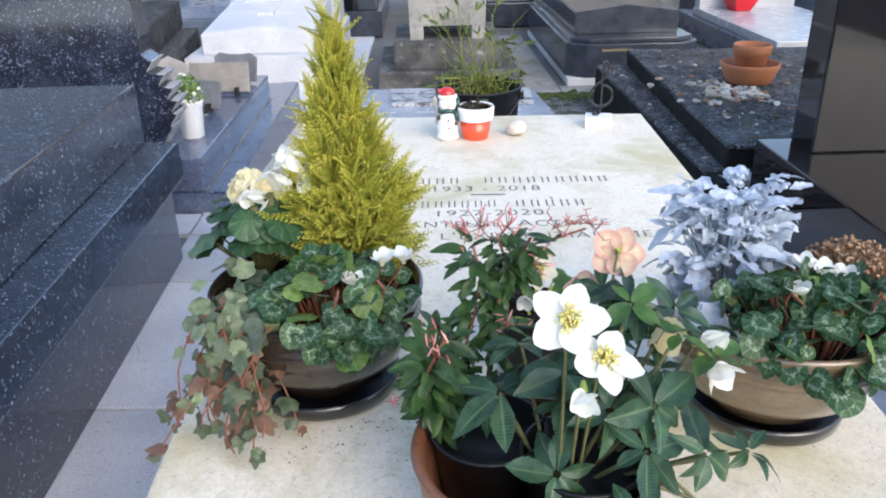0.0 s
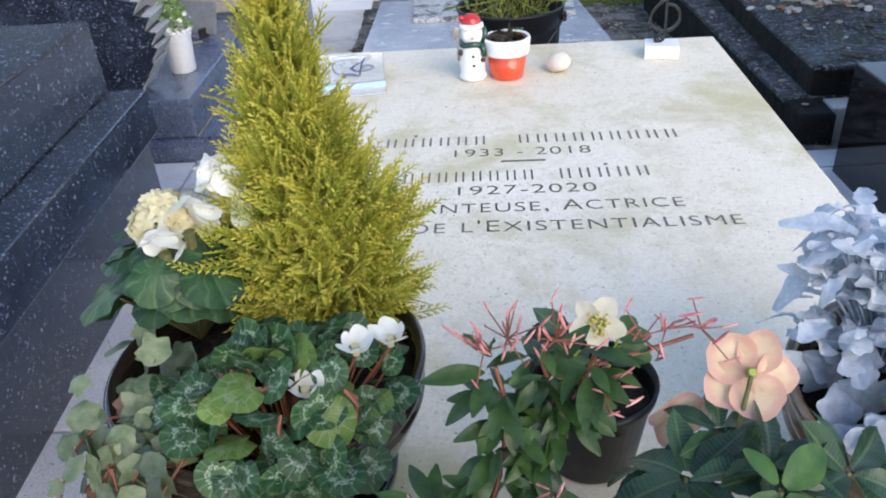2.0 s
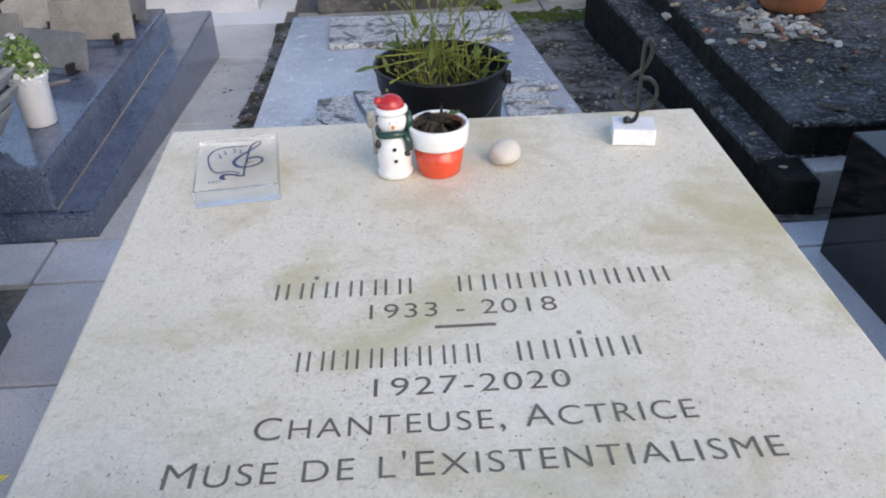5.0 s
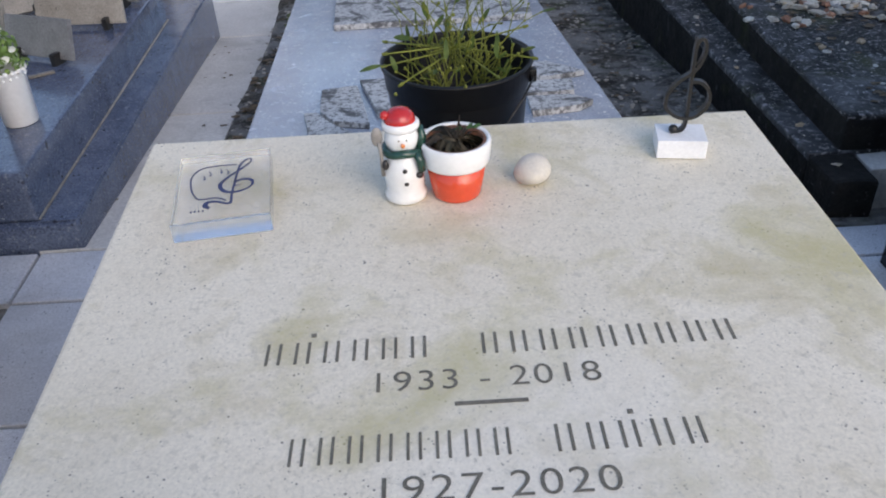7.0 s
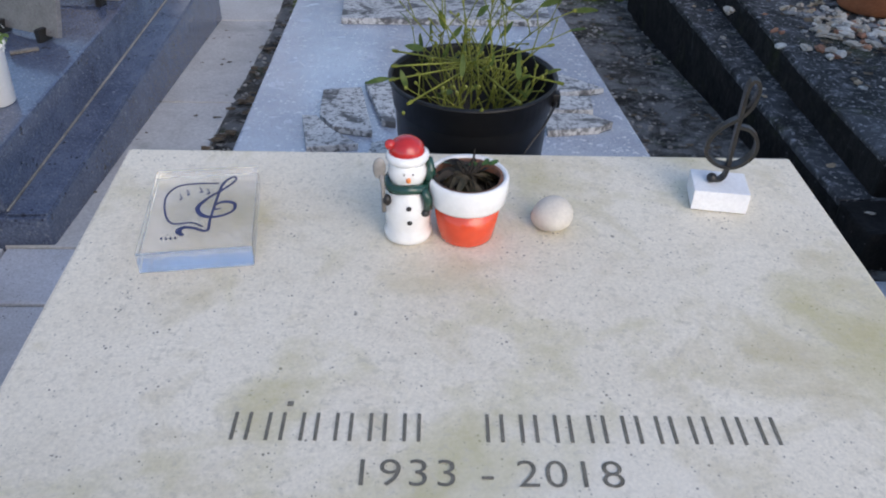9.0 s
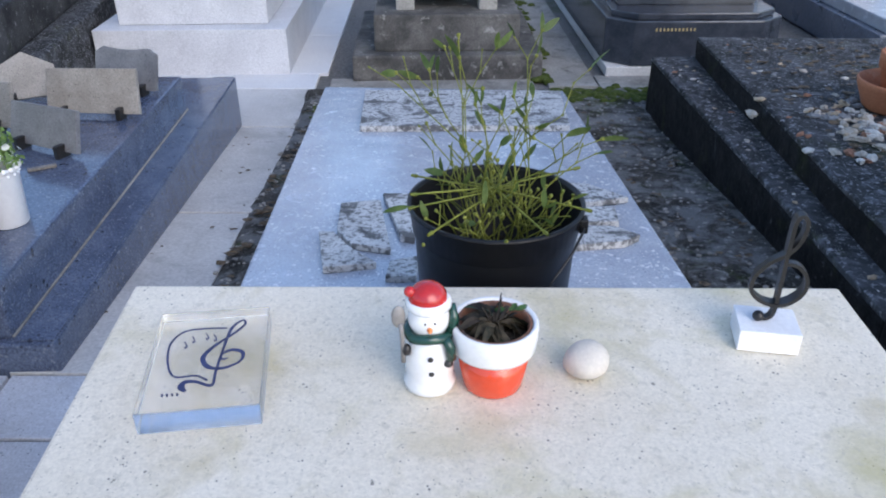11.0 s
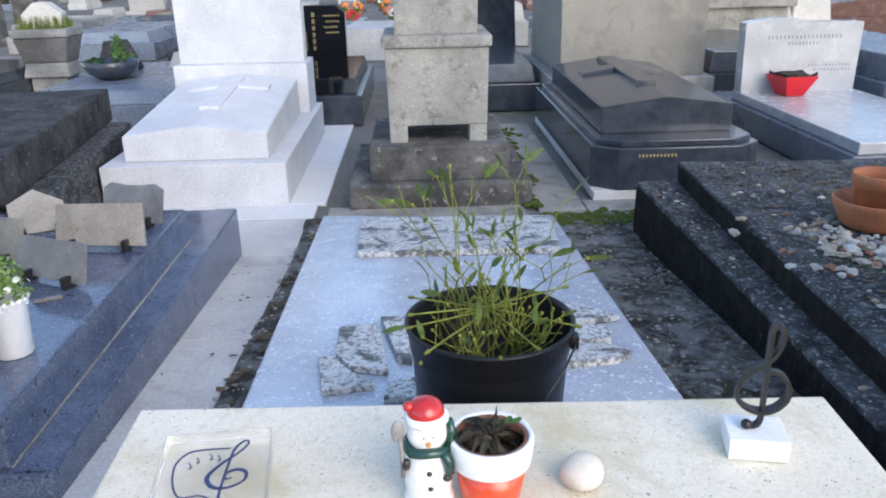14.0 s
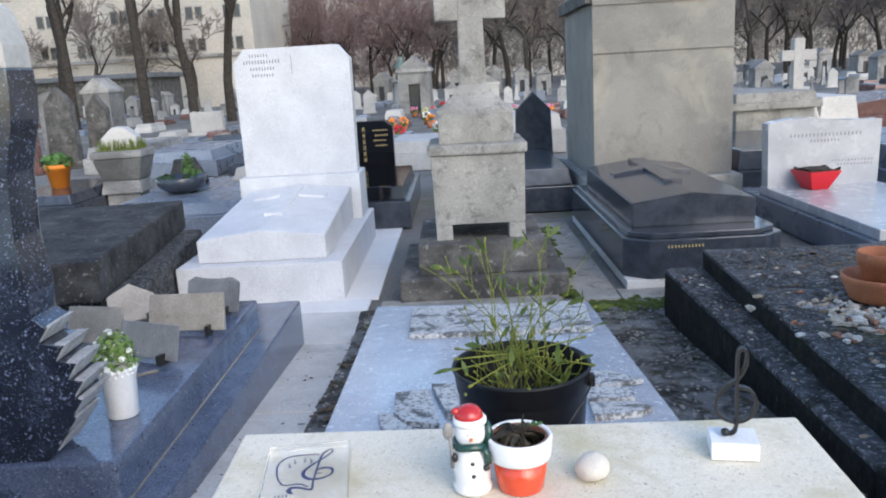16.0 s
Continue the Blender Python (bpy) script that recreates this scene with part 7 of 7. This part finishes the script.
part("rim", roughen(box(-0.40, 0.40, -0.34, 0.34, 0.52, 0.60, 0.02), 0.006, 9, 4), M["far_stone"], urn)
bm = bmesh.new()
for i in range(420):
    x, y = rng.uniform(-0.33, 0.33), rng.uniform(-0.28, 0.28)
    tube([(x, y, 0.58), (x + rng.gauss(0, 0.03), y + rng.gauss(0, 0.03), 0.60 + rng.uniform(0.03, 0.13))], [0.008, 0.002], 3, bm, cap=False)
tagged(part("grass_tuft", bm, M["grass"], urn), kind="stuff")
solid("white_stone", roughen(prism([(-0.18, 0), (0.18, 0), (0.18, 0.13), (0.06, 0.24), (-0.06, 0.24), (-0.18, 0.13)], -0.13, 0.13, 0.01), 0.008, 9, 2), M["far_white"], "pale gable-topped stone on the urn", "stone", (-3.97, 9.05, FAR_Z + 0.60), 12)


def bush(label, loc, r, n, meshes, stretch=1.0, size=0.05):
    p = plant("bush", label, loc, "shrub")
    for i in range(n):
        o = rand_dir(0.3)
        q = Vector((o.x * r, o.y * r, r * stretch * 0.5 + o.z * r * stretch * 0.7)) * rng.uniform(0.6, 1.0)
        leaf(meshes, p, q, o + 0.6 * rand_dir(), rand_dir(), size * rng.uniform(0.7, 1.2))
    stems(p, [((0, 0, 0), (rng.gauss(0, r * 0.3), rng.gauss(0, r * 0.3), r * stretch), 0.006, 0.003) for i in range(8)], M["stem_green"])
    return p


simple_grave("dark blue-grey granite grave with a lid", (-2.65, 7.0, FAR_Z), 1.3, 2.0, 0.26, M["bluegrey"])
bw = thing("bowl_planter", "dark round bowl planter on the blue-grey grave", "planter", (-2.85, 7.75, FAR_Z + 0.262))
part("bowl", lathe([(0, 0), (0.10, 0), (0.20, 0.06), (0.24, 0.15), (0.22, 0.155), (0.18, 0.10), (0, 0.09)], 32), M["tomb_granite"], bw, smooth=True)
bush("small bright green conifer in the bowl", (-2.76, 7.72, FAR_Z + 0.36), 0.070, 240, L_BUSH, 3.4, 0.026)
bush("dark green low bush in the bowl", (-2.97, 7.70, FAR_Z + 0.34), 0.09, 90, L_KALE, 1.0, 0.045)
bush("fresh green herb beside the stone", (-2.88, 8.12, FAR_Z + 0.30), 0.12, 120, L_BUSH, 1.0, 0.05)
solid("rough_stone", roughen(box(-0.20, 0.20, -0.14, 0.14, 0, 0.24, 0.02, top=(0.10, 0.07)), 0.04, 5, 3, 2), M["old_dark"], "rough dark broken stone", "stone", (-3.05, 8.40, FAR_Z + 0.262), 20)
solid("cream_stone", roughen(box(-0.17, 0.17, -0.14, 0.14, 0, 0.13, 0.02, top=(0.05, 0.04)), 0.01, 6, 3, 1), M["far_white"], "low cream stone block", "stone", (-2.42, 8.55, FAR_Z + 0.262), -8)
simple_grave("dark granite box grave with a lid", (-4.55, 8.1, FAR_Z), 0.9, 1.6, 0.24, M["tomb_granite"])
op = thing("orange_pot", "orange plastic flower pot on the dark grave", "flower pot", (-4.62, 8.85, FAR_Z + 0.242))
part("body", lathe([(0, 0), (0.09, 0), (0.125, 0.20), (0.135, 0.20), (0.135, 0.25), (0.12, 0.25), (0.11, 0.18), (0, 0.17)], 28), M["orange"], op, smooth=True)
bush("green plant with white flowers in the orange pot", (-4.62, 8.85, FAR_Z + 0.44), 0.17, 150, L_BUSH, 0.9, 0.06)


def headstone(label, loc, w, h, t, mat, top="round", rz=LEAN_Z, group="old headstones"):
    p = thing("headstone", label, "headstone", loc, rz, group)
    if top == "round":
        poly = [(-w / 2, 0.12)] + [(-w / 2 * math.cos(math.pi * i / 10), h - w * 0.28 + w * 0.28 * math.sin(math.pi * i / 10)) for i in range(11)] + [(w / 2, 0.12)]
    elif top == "point":
        poly = [(-w / 2, 0.12), (-w / 2 * 0.9, h * 0.8), (0, h), (w / 2 * 0.9, h * 0.8), (w / 2, 0.12)]
    else:
        poly = [(-w / 2, 0.12), (-w / 2, h), (w / 2, h), (w / 2, 0.12)]
    part("base", roughen(box(-w / 2 - 0.08, w / 2 + 0.08, -t, t, 0, 0.121, 0.01), 0.004, 7, w), mat, p)
    part("panel", roughen(prism(poly, -t / 2, t / 2, 0.008), 0.004, 6, h), mat, p)
    return p


def stone_cross(label, loc, h, mat, rz=LEAN_Z, group="stone crosses", ped=0.3):
    p = thing("stone_cross", label, "cross", loc, rz, group)
    part("pedestal", roughen(box(-0.24, 0.24, -0.2, 0.2, 0, ped, 0.015, top=(0.06, 0.05)), 0.005, 7, h), mat, p)
    bm = box(-0.055, 0.055, -0.045, 0.045, ped, h, 0.006)
    box(-0.24, -0.054, -0.04, 0.04, ped + (h - ped) * 0.66, ped + (h - ped) * 0.66 + 0.11, 0.006, bm)
    box(0.054, 0.24, -0.04, 0.04, ped + (h - ped) * 0.66, ped + (h - ped) * 0.66 + 0.11, 0.006, bm)
    part("cross", bm, mat, p)
    return p


def obelisk(label, loc, h, mat, rz=LEAN_Z, group="obelisks"):
    p = thing("obelisk", label, "monument", loc, rz, group)
    part("base", box(-0.32, 0.32, -0.32, 0.32, 0, h * 0.18, 0.015), mat, p)
    part("shaft", box(-0.19, 0.19, -0.19, 0.19, h * 0.18, h * 0.92, 0.01, top=(0.07, 0.07)), mat, p)
    part("tip", box(-0.12, 0.12, -0.12, 0.12, h * 0.92, h, 0.005, top=(0.11, 0.11)), mat, p)
    return p


def chapel(label, loc, w, h, mat, rz=LEAN_Z, group="tomb chapels"):
    p = thing("tomb_chapel", label, "tomb", loc, rz, group)
    d = w * 1.1
    bm = bmesh.new()
    box(-w / 2, -w * 0.18, 0, d, 0, h * 0.72, 0.01, bm), box(w * 0.18, w / 2, 0, d, 0, h * 0.72, 0.01, bm)
    box(-w * 0.18, w * 0.18, 0, d, h * 0.52, h * 0.72, 0.01, bm), box(-w * 0.18, w * 0.18, d * 0.2, d, 0, h * 0.52, 0.0, bm)
    part("wall", bm, mat, p)
    part("door", box(-w * 0.17, w * 0.17, d * 0.12, d * 0.19, 0.0, h * 0.50, 0.005), M["window_dark"], p, "dark metal door")
    part("cornice", box(-w * 0.56, w * 0.56, -w * 0.06, d * 1.04, h * 0.72, h * 0.78, 0.015), mat, p)
    part("roof", prism([(-w * 0.54, h * 0.78), (0, h), (w * 0.54, h * 0.78)], -w * 0.04, d * 1.02, 0.01), M["far_stone"], p)
    return p


# the named ones near the rows in view
solid_mats = (M["far_stone"], M["bluegrey"], M["far_white"], M["tomb_granite"], M["red_granite"])
rock = thing("cross_on_rock", "cream stone cross on a carved rocky base", "cross", (3.62, 10.2, FAR_Z - 0.06), LEAN_Z)
part("rock", roughen(box(-0.30, 0.30, -0.22, 0.22, 0, 0.82, 0.04, top=(0.12, 0.08)), 0.06, 5, 1, 3), M["far_white"], rock)
bm = box(-0.062, 0.062, -0.05, 0.05, 0.80, 1.42, 0.008)
box(-0.20, -0.06, -0.045, 0.045, 1.17, 1.29, 0.008, bm), box(0.06, 0.20, -0.045, 0.045, 1.17, 1.29, 0.008, bm)
part("cross", bm, M["far_white"], rock)
simple_grave("cream stone low tomb beside the rocky cross", (4.1, 10.1, FAR_Z), 0.5, 1.2, 0.68, M["far_white"])
tw = thing("wall_tomb", "grey stone box tomb with a moulded top", "tomb", (3.1, 9.4, FAR_Z), LEAN_Z)
part("body", roughen(box(-0.42, 0.42, 0, 1.5, 0, 0.62, 0.012), 0.004, 6, 2), M["old_stone"], tw)
part("cornice", roughen(box(-0.48, 0.48, -0.06, 1.56, 0.62, 0.70, 0.015), 0.004, 6, 3), M["old_stone"], tw)
part("cap", roughen(box(-0.44, 0.44, -0.02, 1.52, 0.70, 0.80, 0.012, top=(0.02, 0.02)), 0.004, 6, 3), M["old_stone"], tw)
br = thing("brown_grave", "red-brown granite grave with a sloping lid", "gravestone", (5.15, 10.2, FAR_Z), LEAN_Z - 20)
part("base", box(-0.85, 0.85, 0, 2.2, 0, 0.42, 0.01), M["red_granite"], br)
part("lid", prism([(-0.80, 0.42), (-0.80, 0.56), (0, 0.66), (0.80, 0.56), (0.80, 0.42)], 0.05, 2.1, 0.008), M["red_granite"], br)
red = thing("red_flower_pot", "bright red square flower pot on the pale grave", "flower pot", (2.33, 6.42, FAR_Z + 0.236), 12)
part("body", box(-0.065, 0.065, -0.065, 0.065, 0, 0.135, 0.008, top=(-0.06, -0.06)), M["red_glaze"], red)
part("soil", roughen(box(-0.105, 0.105, -0.105, 0.105, 0.125, 0.150, 0.0), 0.022, 20, 1, 3), M["bark"], red)
simple_grave("low dark tomb beside the tall tomb", (0.42, 7.3, FAR_Z), 0.62, 1.9, 0.36, M["tomb_granite"])
headstone("dark granite pointed headstone", (0.50, 9.4, FAR_Z), 0.42, 0.95, 0.14, M["tomb_granite"], "point")
simple_grave("white stone slab grave on a base", (0.62, 12.0, FAR_Z), 1.0, 1.6, 0.55, M["far_white"])
simple_grave("black low grave behind the pale headstone", (2.55, 7.4, FAR_Z), 1.0, 1.9, 0.42, M["tomb_granite"])
simple_grave("blue-grey granite grave with a lid", (3.55, 6.6, FAR_Z), 0.95, 2.0, 0.45, M["bluegrey"])
simple_grave("dark polished granite grave with a lid", (3.5, 4.4, FAR_Z), 0.95, 1.9, 0.35, M["tomb_granite"])
for k, (x, y, w, h, m, tp_) in enumerate(((-7.15, 13.7, 0.5, 1.35, "stained_stone", "point"), (-7.5, 12.9, 0.7, 0.85, "red_granite", "point"), (-6.85, 14.4, 0.4, 1.2, "stained_stone", "point"), (-7.9, 14.9, 0.5, 1.3, "far_stone", "round"),
                                          (-6.95, 20.2, 0.8, 0.62, "far_white", "flat"), (-8.6, 13.6, 0.6, 1.4, "far_stone", "point"), (-5.9, 13.9, 0.9, 0.42, "far_stone", "flat"))):
    headstone("weathered headstone among older graves", (x, y, FAR_Z - 0.005), w, h, 0.18, M[m], tp_)

# bronze figure on a column, plain
col = thing("column_monument", "green bronze figure on a pale stone column", "monument", (-3.0, 30.0, FAR_Z), 0)
part("column", lathe([(0, 0), (0.42, 0), (0.42, 0.15), (0.34, 0.2), (0.30, 0.95), (0.38, 1.0), (0.38, 1.08), (0, 1.08)], 20), M["far_stone"], col, smooth=False)
part("figure", lathe([(0, 1.08), (0.22, 1.08), (0.20, 1.35), (0.24, 1.55), (0.15, 1.66), (0.08, 1.70), (0.10, 1.80), (0.06, 1.88), (0, 1.89)], 14), M["bronze"], col, smooth=True)

for label, x, y, w, h, m in (("blue-grey granite slab grave", -4.35, 11.3, 1.2, 0.36, "bluegrey"), ("dark polished slab grave", -3.0, 10.9, 0.9, 0.30, "tomb_granite"), ("weathered stone slab grave", -5.7, 12.4, 1.0, 0.40, "far_stone"),
                             ("blue-grey granite slab grave", -2.9, 13.3, 0.95, 0.34, "bluegrey"), ("blue-grey granite slab grave", -1.95, 9.7, 0.85, 0.30, "bluegrey"), ("dark polished slab grave", -4.3, 13.9, 0.9, 0.40, "tomb_granite")):
    simple_grave(label, (x, y, FAR_Z - 0.005), w, 1.9, h, M[m], group="slab graves")

# field of older graves
protos = {}
G_LABEL = {"slab": "low weathered grave slab", "stele": "old headstone in the distance", "cross": "stone cross in the distance", "obelisk": "pale stone obelisk in the distance", "chapel": "small stone tomb chapel in the distance", "dark": "dark polished granite grave in the distance"}
protos["slab"] = [simple_grave(G_LABEL["slab"], (-9, 21, FAR_Z - 0.005), 1.0, 2.0, h, m, group="distant graves") for h, m in ((0.45, M["far_stone"]), (0.35, M["bluegrey"]), (0.5, M["far_white"]), (0.4, M["red_granite"]))]
protos["dark"] = [simple_grave(G_LABEL["dark"], (11, 22, FAR_Z - 0.005), 1.0, 2.0, 0.4, M["tomb_granite"], group="distant graves")]
protos["stele"] = [headstone(G_LABEL["stele"], (-8, 24, FAR_Z - 0.005), w, h, 0.2, m, t_, group="distant headstones") for w, h, m, t_ in ((0.7, 1.2, M["far_stone"], "round"), (0.8, 1.5, M["far_white"], "point"), (0.75, 1.0, M["bluegrey"], "flat"), (0.6, 1.4, M["far_stone"], "point"))]
protos["cross"] = [stone_cross(G_LABEL["cross"], (-7, 26, FAR_Z - 0.005), h, m, group="distant crosses", ped=pd) for h, m, pd in ((1.6, M["far_white"], 0.5), (1.9, M["far_stone"], 0.7), (1.3, M["far_stone"], 0.3))]
protos["obelisk"] = [obelisk(G_LABEL["obelisk"], (9, 28, FAR_Z - 0.005), h, m, group="distant obelisks") for h, m in ((2.1, M["far_stone"]), (1.7, M["far_white"]))]
protos["chapel"] = [chapel(G_LABEL["chapel"], (-12, 31, FAR_Z - 0.005), w, h, m, group="distant chapels") for w, h, m in ((1.4, 2.4, M["far_stone"]), (1.7, 2.9, M["far_stone"]), (1.3, 2.2, M["far_white"]))]
used = {k: 0 for k in protos}


def put(kind, m):
    i = used[kind]
    used[kind] += 1
    ps = protos[kind]
    if i < len(ps):
        ps[i].matrix_basis = m
    else:
        copy_thing(ps[i % len(ps)], m)


for row in range(14):
    y = 10.8 + row * 2.15
    half = 0.60 * (y + 2) + 1
    x = -half
    while x < half:
        x += rng.uniform(0.88, 1.22)
        near = y < 15
        if (y < 12 and -7 < x < -2.3) or (y < 13 and 2.3 < x < 7.5) or (y < 14.0 and -6.8 < x < -3.5) or (row % 4 == 3 and rng.random() < 0.55) or (y < 14 and -0.2 < x < 1.4):
            continue
        if y > 17 and -14 < x < -8 and rng.random() < 0.5:
            continue
        r = rng.random()
        kind = "slab" if r < 0.36 else "dark" if r < 0.45 else "stele" if r < 0.72 else "cross" if r < 0.84 else "obelisk" if r < 0.90 else "chapel"
        if y < 24 and kind == "chapel":
            kind = "slab"
        if kind in ("stele", "cross", "obelisk") and y < 20 and abs(x + 1) < 8:
            kind = "slab"
        s = rng.uniform(0.48, 0.78)
        put(kind, pose(x, y + rng.uniform(-0.3, 0.3), FAR_Z - 0.005, 0, 0, LEAN_Z + rng.uniform(-4, 4)) @ Matrix.Diagonal((s, s, s * rng.uniform(0.85, 1.15), 1)))
for k in range(34):
    x = -26 + k * 1.75 + rng.uniform(-0.4, 0.4)
    put("chapel" if rng.random() < 0.7 else "obelisk", pose(x, 41.5 + rng.uniform(-1.5, 3), FAR_Z - 0.005, 0, 0, rng.uniform(-8, 8)) @ Matrix.Diagonal((0.8, 0.8, rng.uniform(0.55, 0.9), 1)))

# flower pots on distant graves
fp_mats = [M["red_glaze"], M["orange"], M["white_petal"], M["stamen"], surface("pink_flowers", (0.6, 0.16, 0.25), (0.7, 0.25, 0.33), 40, None, 0.7)]
for i in range(26):
    y = rng.uniform(15, 27)
    x = rng.uniform(-2.2, 0.2) + (rng.uniform(0, 6) if i % 3 == 0 else 0)
    p = thing("flower_bunch", "small bunch of coloured flowers in a pot", "flowers", (x, y, FAR_Z - 0.012), group="distant flower pots")
    part("pot", lathe([(0, 0), (0.07, 0), (0.10, 0.16), (0.08, 0.16), (0, 0.12)], 12), M["terracotta"], p, smooth=True)
    bm = bmesh.new()
    for k in range(14):
        o = rand_dir(0.4)
        ellipsoid(bm, (o.x * 0.10, o.y * 0.10, 0.22 + o.z * 0.09), (0.035, 0.035, 0.028), 6, 4)
    tagged(part("bloom", bm, fp_mats[i % 5], p, smooth=True), kind="stuff")
    bm = bmesh.new()
    for k in range(10):
        o = rand_dir(0.1)
        ellipsoid(bm, (o.x * 0.10, o.y * 0.10, 0.17 + o.z * 0.05), (0.05, 0.05, 0.02), 6, 4)
    tagged(part("greenery", bm, M["bush"], p), kind="stuff")


# ---- bare trees ----
def bare_tree(seed, height, trunk_r, levels, spread, twig_r=0.012):
    r_ = random.Random(seed)
    thick, fine = [], []

    def grow(p, d, L, r, lv):
        n = 3 if lv > 1 else 2
        for i in range(n):
            q = p + d * (L / n)
            (thick if r > 0.035 else fine).append((tuple(p), tuple(q), max(r, twig_r), max(r * 0.86, twig_r)))
            p, r = q, r * 0.88
            d = (d + Vector((r_.gauss(0, 1), r_.gauss(0, 1), r_.gauss(0, 0.6))) * 0.10 + Vector((0, 0, 0.05))).normalized()
            if lv and (i or lv < levels):
                k = 2 if lv > 2 else 3
                for _ in range(k if i == n - 1 else 1 + (lv < 3)):
                    side = d.cross(Vector((r_.gauss(0, 1), r_.gauss(0, 1), r_.gauss(0, 1)))).normalized()
                    grow(p, (d + side * spread * r_.uniform(0.6, 1.3) + Vector((0, 0, 0.10))).normalized(), L * r_.uniform(0.55, 0.78), r * r_.uniform(0.5, 0.68), lv - 1)

    grow(Vector((0, 0, 0)), Vector((0.02, 0, 1)), height, trunk_r, levels)
    return sticks(thick, 7), sticks(fine, 3)


def tree_at(meshes, loc, rz, s, twig_mat, label, group):
    p = thing("bare_tree", label, "tree", loc, rz, group)
    for name, me in zip(("trunk", "crown"), meshes):
        ob = part(name, me, None, p)
        if name == "crown":
            tagged(ob, kind="stuff")
    p.matrix_basis = p.matrix_basis @ Matrix.Diagonal((s, s, s, 1))
    return p


near_trees = []
for k in range(3):
    a, b = bare_tree(20 + k, 4.2, 0.18, 4, 0.75, 0.012)
    a.materials.append(M["bark"]), b.materials.append(M["twig"])
    near_trees.append((a, b))
far_trees = []
for k in range(4):
    a, b = bare_tree(40 + k, 3.6, 0.20, 4, 0.9, 0.028)
    a.materials.append(M["bark"]), b.materials.append(M["red_twig"] if k == 3 else M["twig"])
    far_trees.append((a, b))
for k, (x, y) in enumerate(((-14.3, 27.2), (-13.0, 25.2), (-10.1, 24.0), (-9.6, 26.6), (-8.9, 28.2), (-17.5, 27.5))):
    tree_at(near_trees[k % 3], (x, y, FAR_Z - 0.03), 70 * k, 1.0, None, "bare winter tree with a dark trunk", "bare trees by the path")
trng = random.Random(5)
for k in range(110):
    x = -34 + k * 0.86 + trng.uniform(-0.8, 0.8)
    y = trng.choice((47, 54, 62, 72)) + trng.uniform(-3, 3)
    i = 3 if -14 < x * 60 / y < -3 else k % 3
    tree_at(far_trees[i], (x * y / 55, y, FAR_Z - 0.03), trng.uniform(0, 360), trng.uniform(0.62, 0.95), None, "bare winter tree far behind the graves", "distant bare trees")


wood_segs = {0: [], 1: []}
for k in range(26000):
    y = trng.uniform(66, 98)
    x = trng.uniform(-0.66, 0.66) * y
    z = 0.3 + 9.0 * trng.random() ** 0.9 + 2.0 * noise.noise(Vector((x * 0.15, y * 0.1, 0)))
    d = Vector((trng.gauss(0, 0.7), trng.gauss(0, 0.3), trng.uniform(0.3, 1.4))).normalized() * trng.uniform(0.8, 2.4)
    r0 = trng.uniform(0.018, 0.045)
    wood_segs[1 if -0.22 < x / y < -0.06 else 0].append(((x, y, z), (x + d.x, y + d.y, z + d.z), r0, r0 * 0.5))
for k, m in ((0, M["twig"]), (1, M["red_twig"])):
    me = sticks(wood_segs[k], 3)
    me.materials.append(m)
    tagged(part("far_woods", me, None), "bare brown winter woods behind the cemetery", "woods", kind="stuff")


# ---- buildings ----
def building(label, loc, w, d, h, cols_, rows__, z0, dz):
    p = thing("building", label, "building", loc)
    part("wall", box(-w / 2, w / 2, 0, d, 0, h, 0.02), M["facade"], p)
    part("roof", prism([(-w / 2 - 0.3, h), (-w / 2 + 1.2, h + 2.2), (w / 2 - 1.2, h + 2.2), (w / 2 + 0.3, h)], -0.2, d, 0.02), M["slate"], p)
    part("ledge", box(-w / 2 - 0.1, w / 2 + 0.1, -0.18, 0.02, z0 - 0.45, z0 - 0.25, 0.02), M["far_stone"], p)
    for r in range(rows__):
        for c in range(cols_):
            for s in (-0.30, 0.30):
                x, z = -w / 2 + (c + 0.5) * w / cols_ + s, z0 + r * dz
                win = part("window", box(x - 0.23, x + 0.23, -0.06, 0.05, z - 0.08, z + 0.72, 0.0), M["far_stone"], p)
                part("pane", box(x - 0.19, x + 0.19, -0.075, 0.04, z, z + 0.66, 0.0), M["window_dark"], win, "dark window pane")
    return p


building("beige stone institutional building with small paired windows", (-27.0, 50.0, FAR_Z - 0.02), 26, 10, 15, 11, 5, 3.5, 1.9)
building("distant pale apartment tower behind the trees", (-19.5, 82.0, FAR_Z - 0.02), 9, 8, 17, 4, 6, 2.0, 2.4)
building("long pale apartment building far behind the woods", (14, 120.0, FAR_Z - 0.02), 170, 12, 19, 44, 5, 2.5, 3.2)
low = thing("low_building", "low dark stone building with a flat roof", "building", (-21.5, 41.0, FAR_Z - 0.02))
part("wall", box(-4.5, 4.5, 0, 4, 0, 1.9, 0.02), M["stained_stone"], low)
part("roof", box(-4.8, 4.8, -0.3, 4.2, 1.9, 2.15, 0.03), M["slate"], low)
for x in (-3.4, -1.2, 1.1, 3.2):
    part("door", box(x - 0.35, x + 0.35, -0.05, 0.04, 0.02, 1.5, 0.0), M["window_dark"], low)
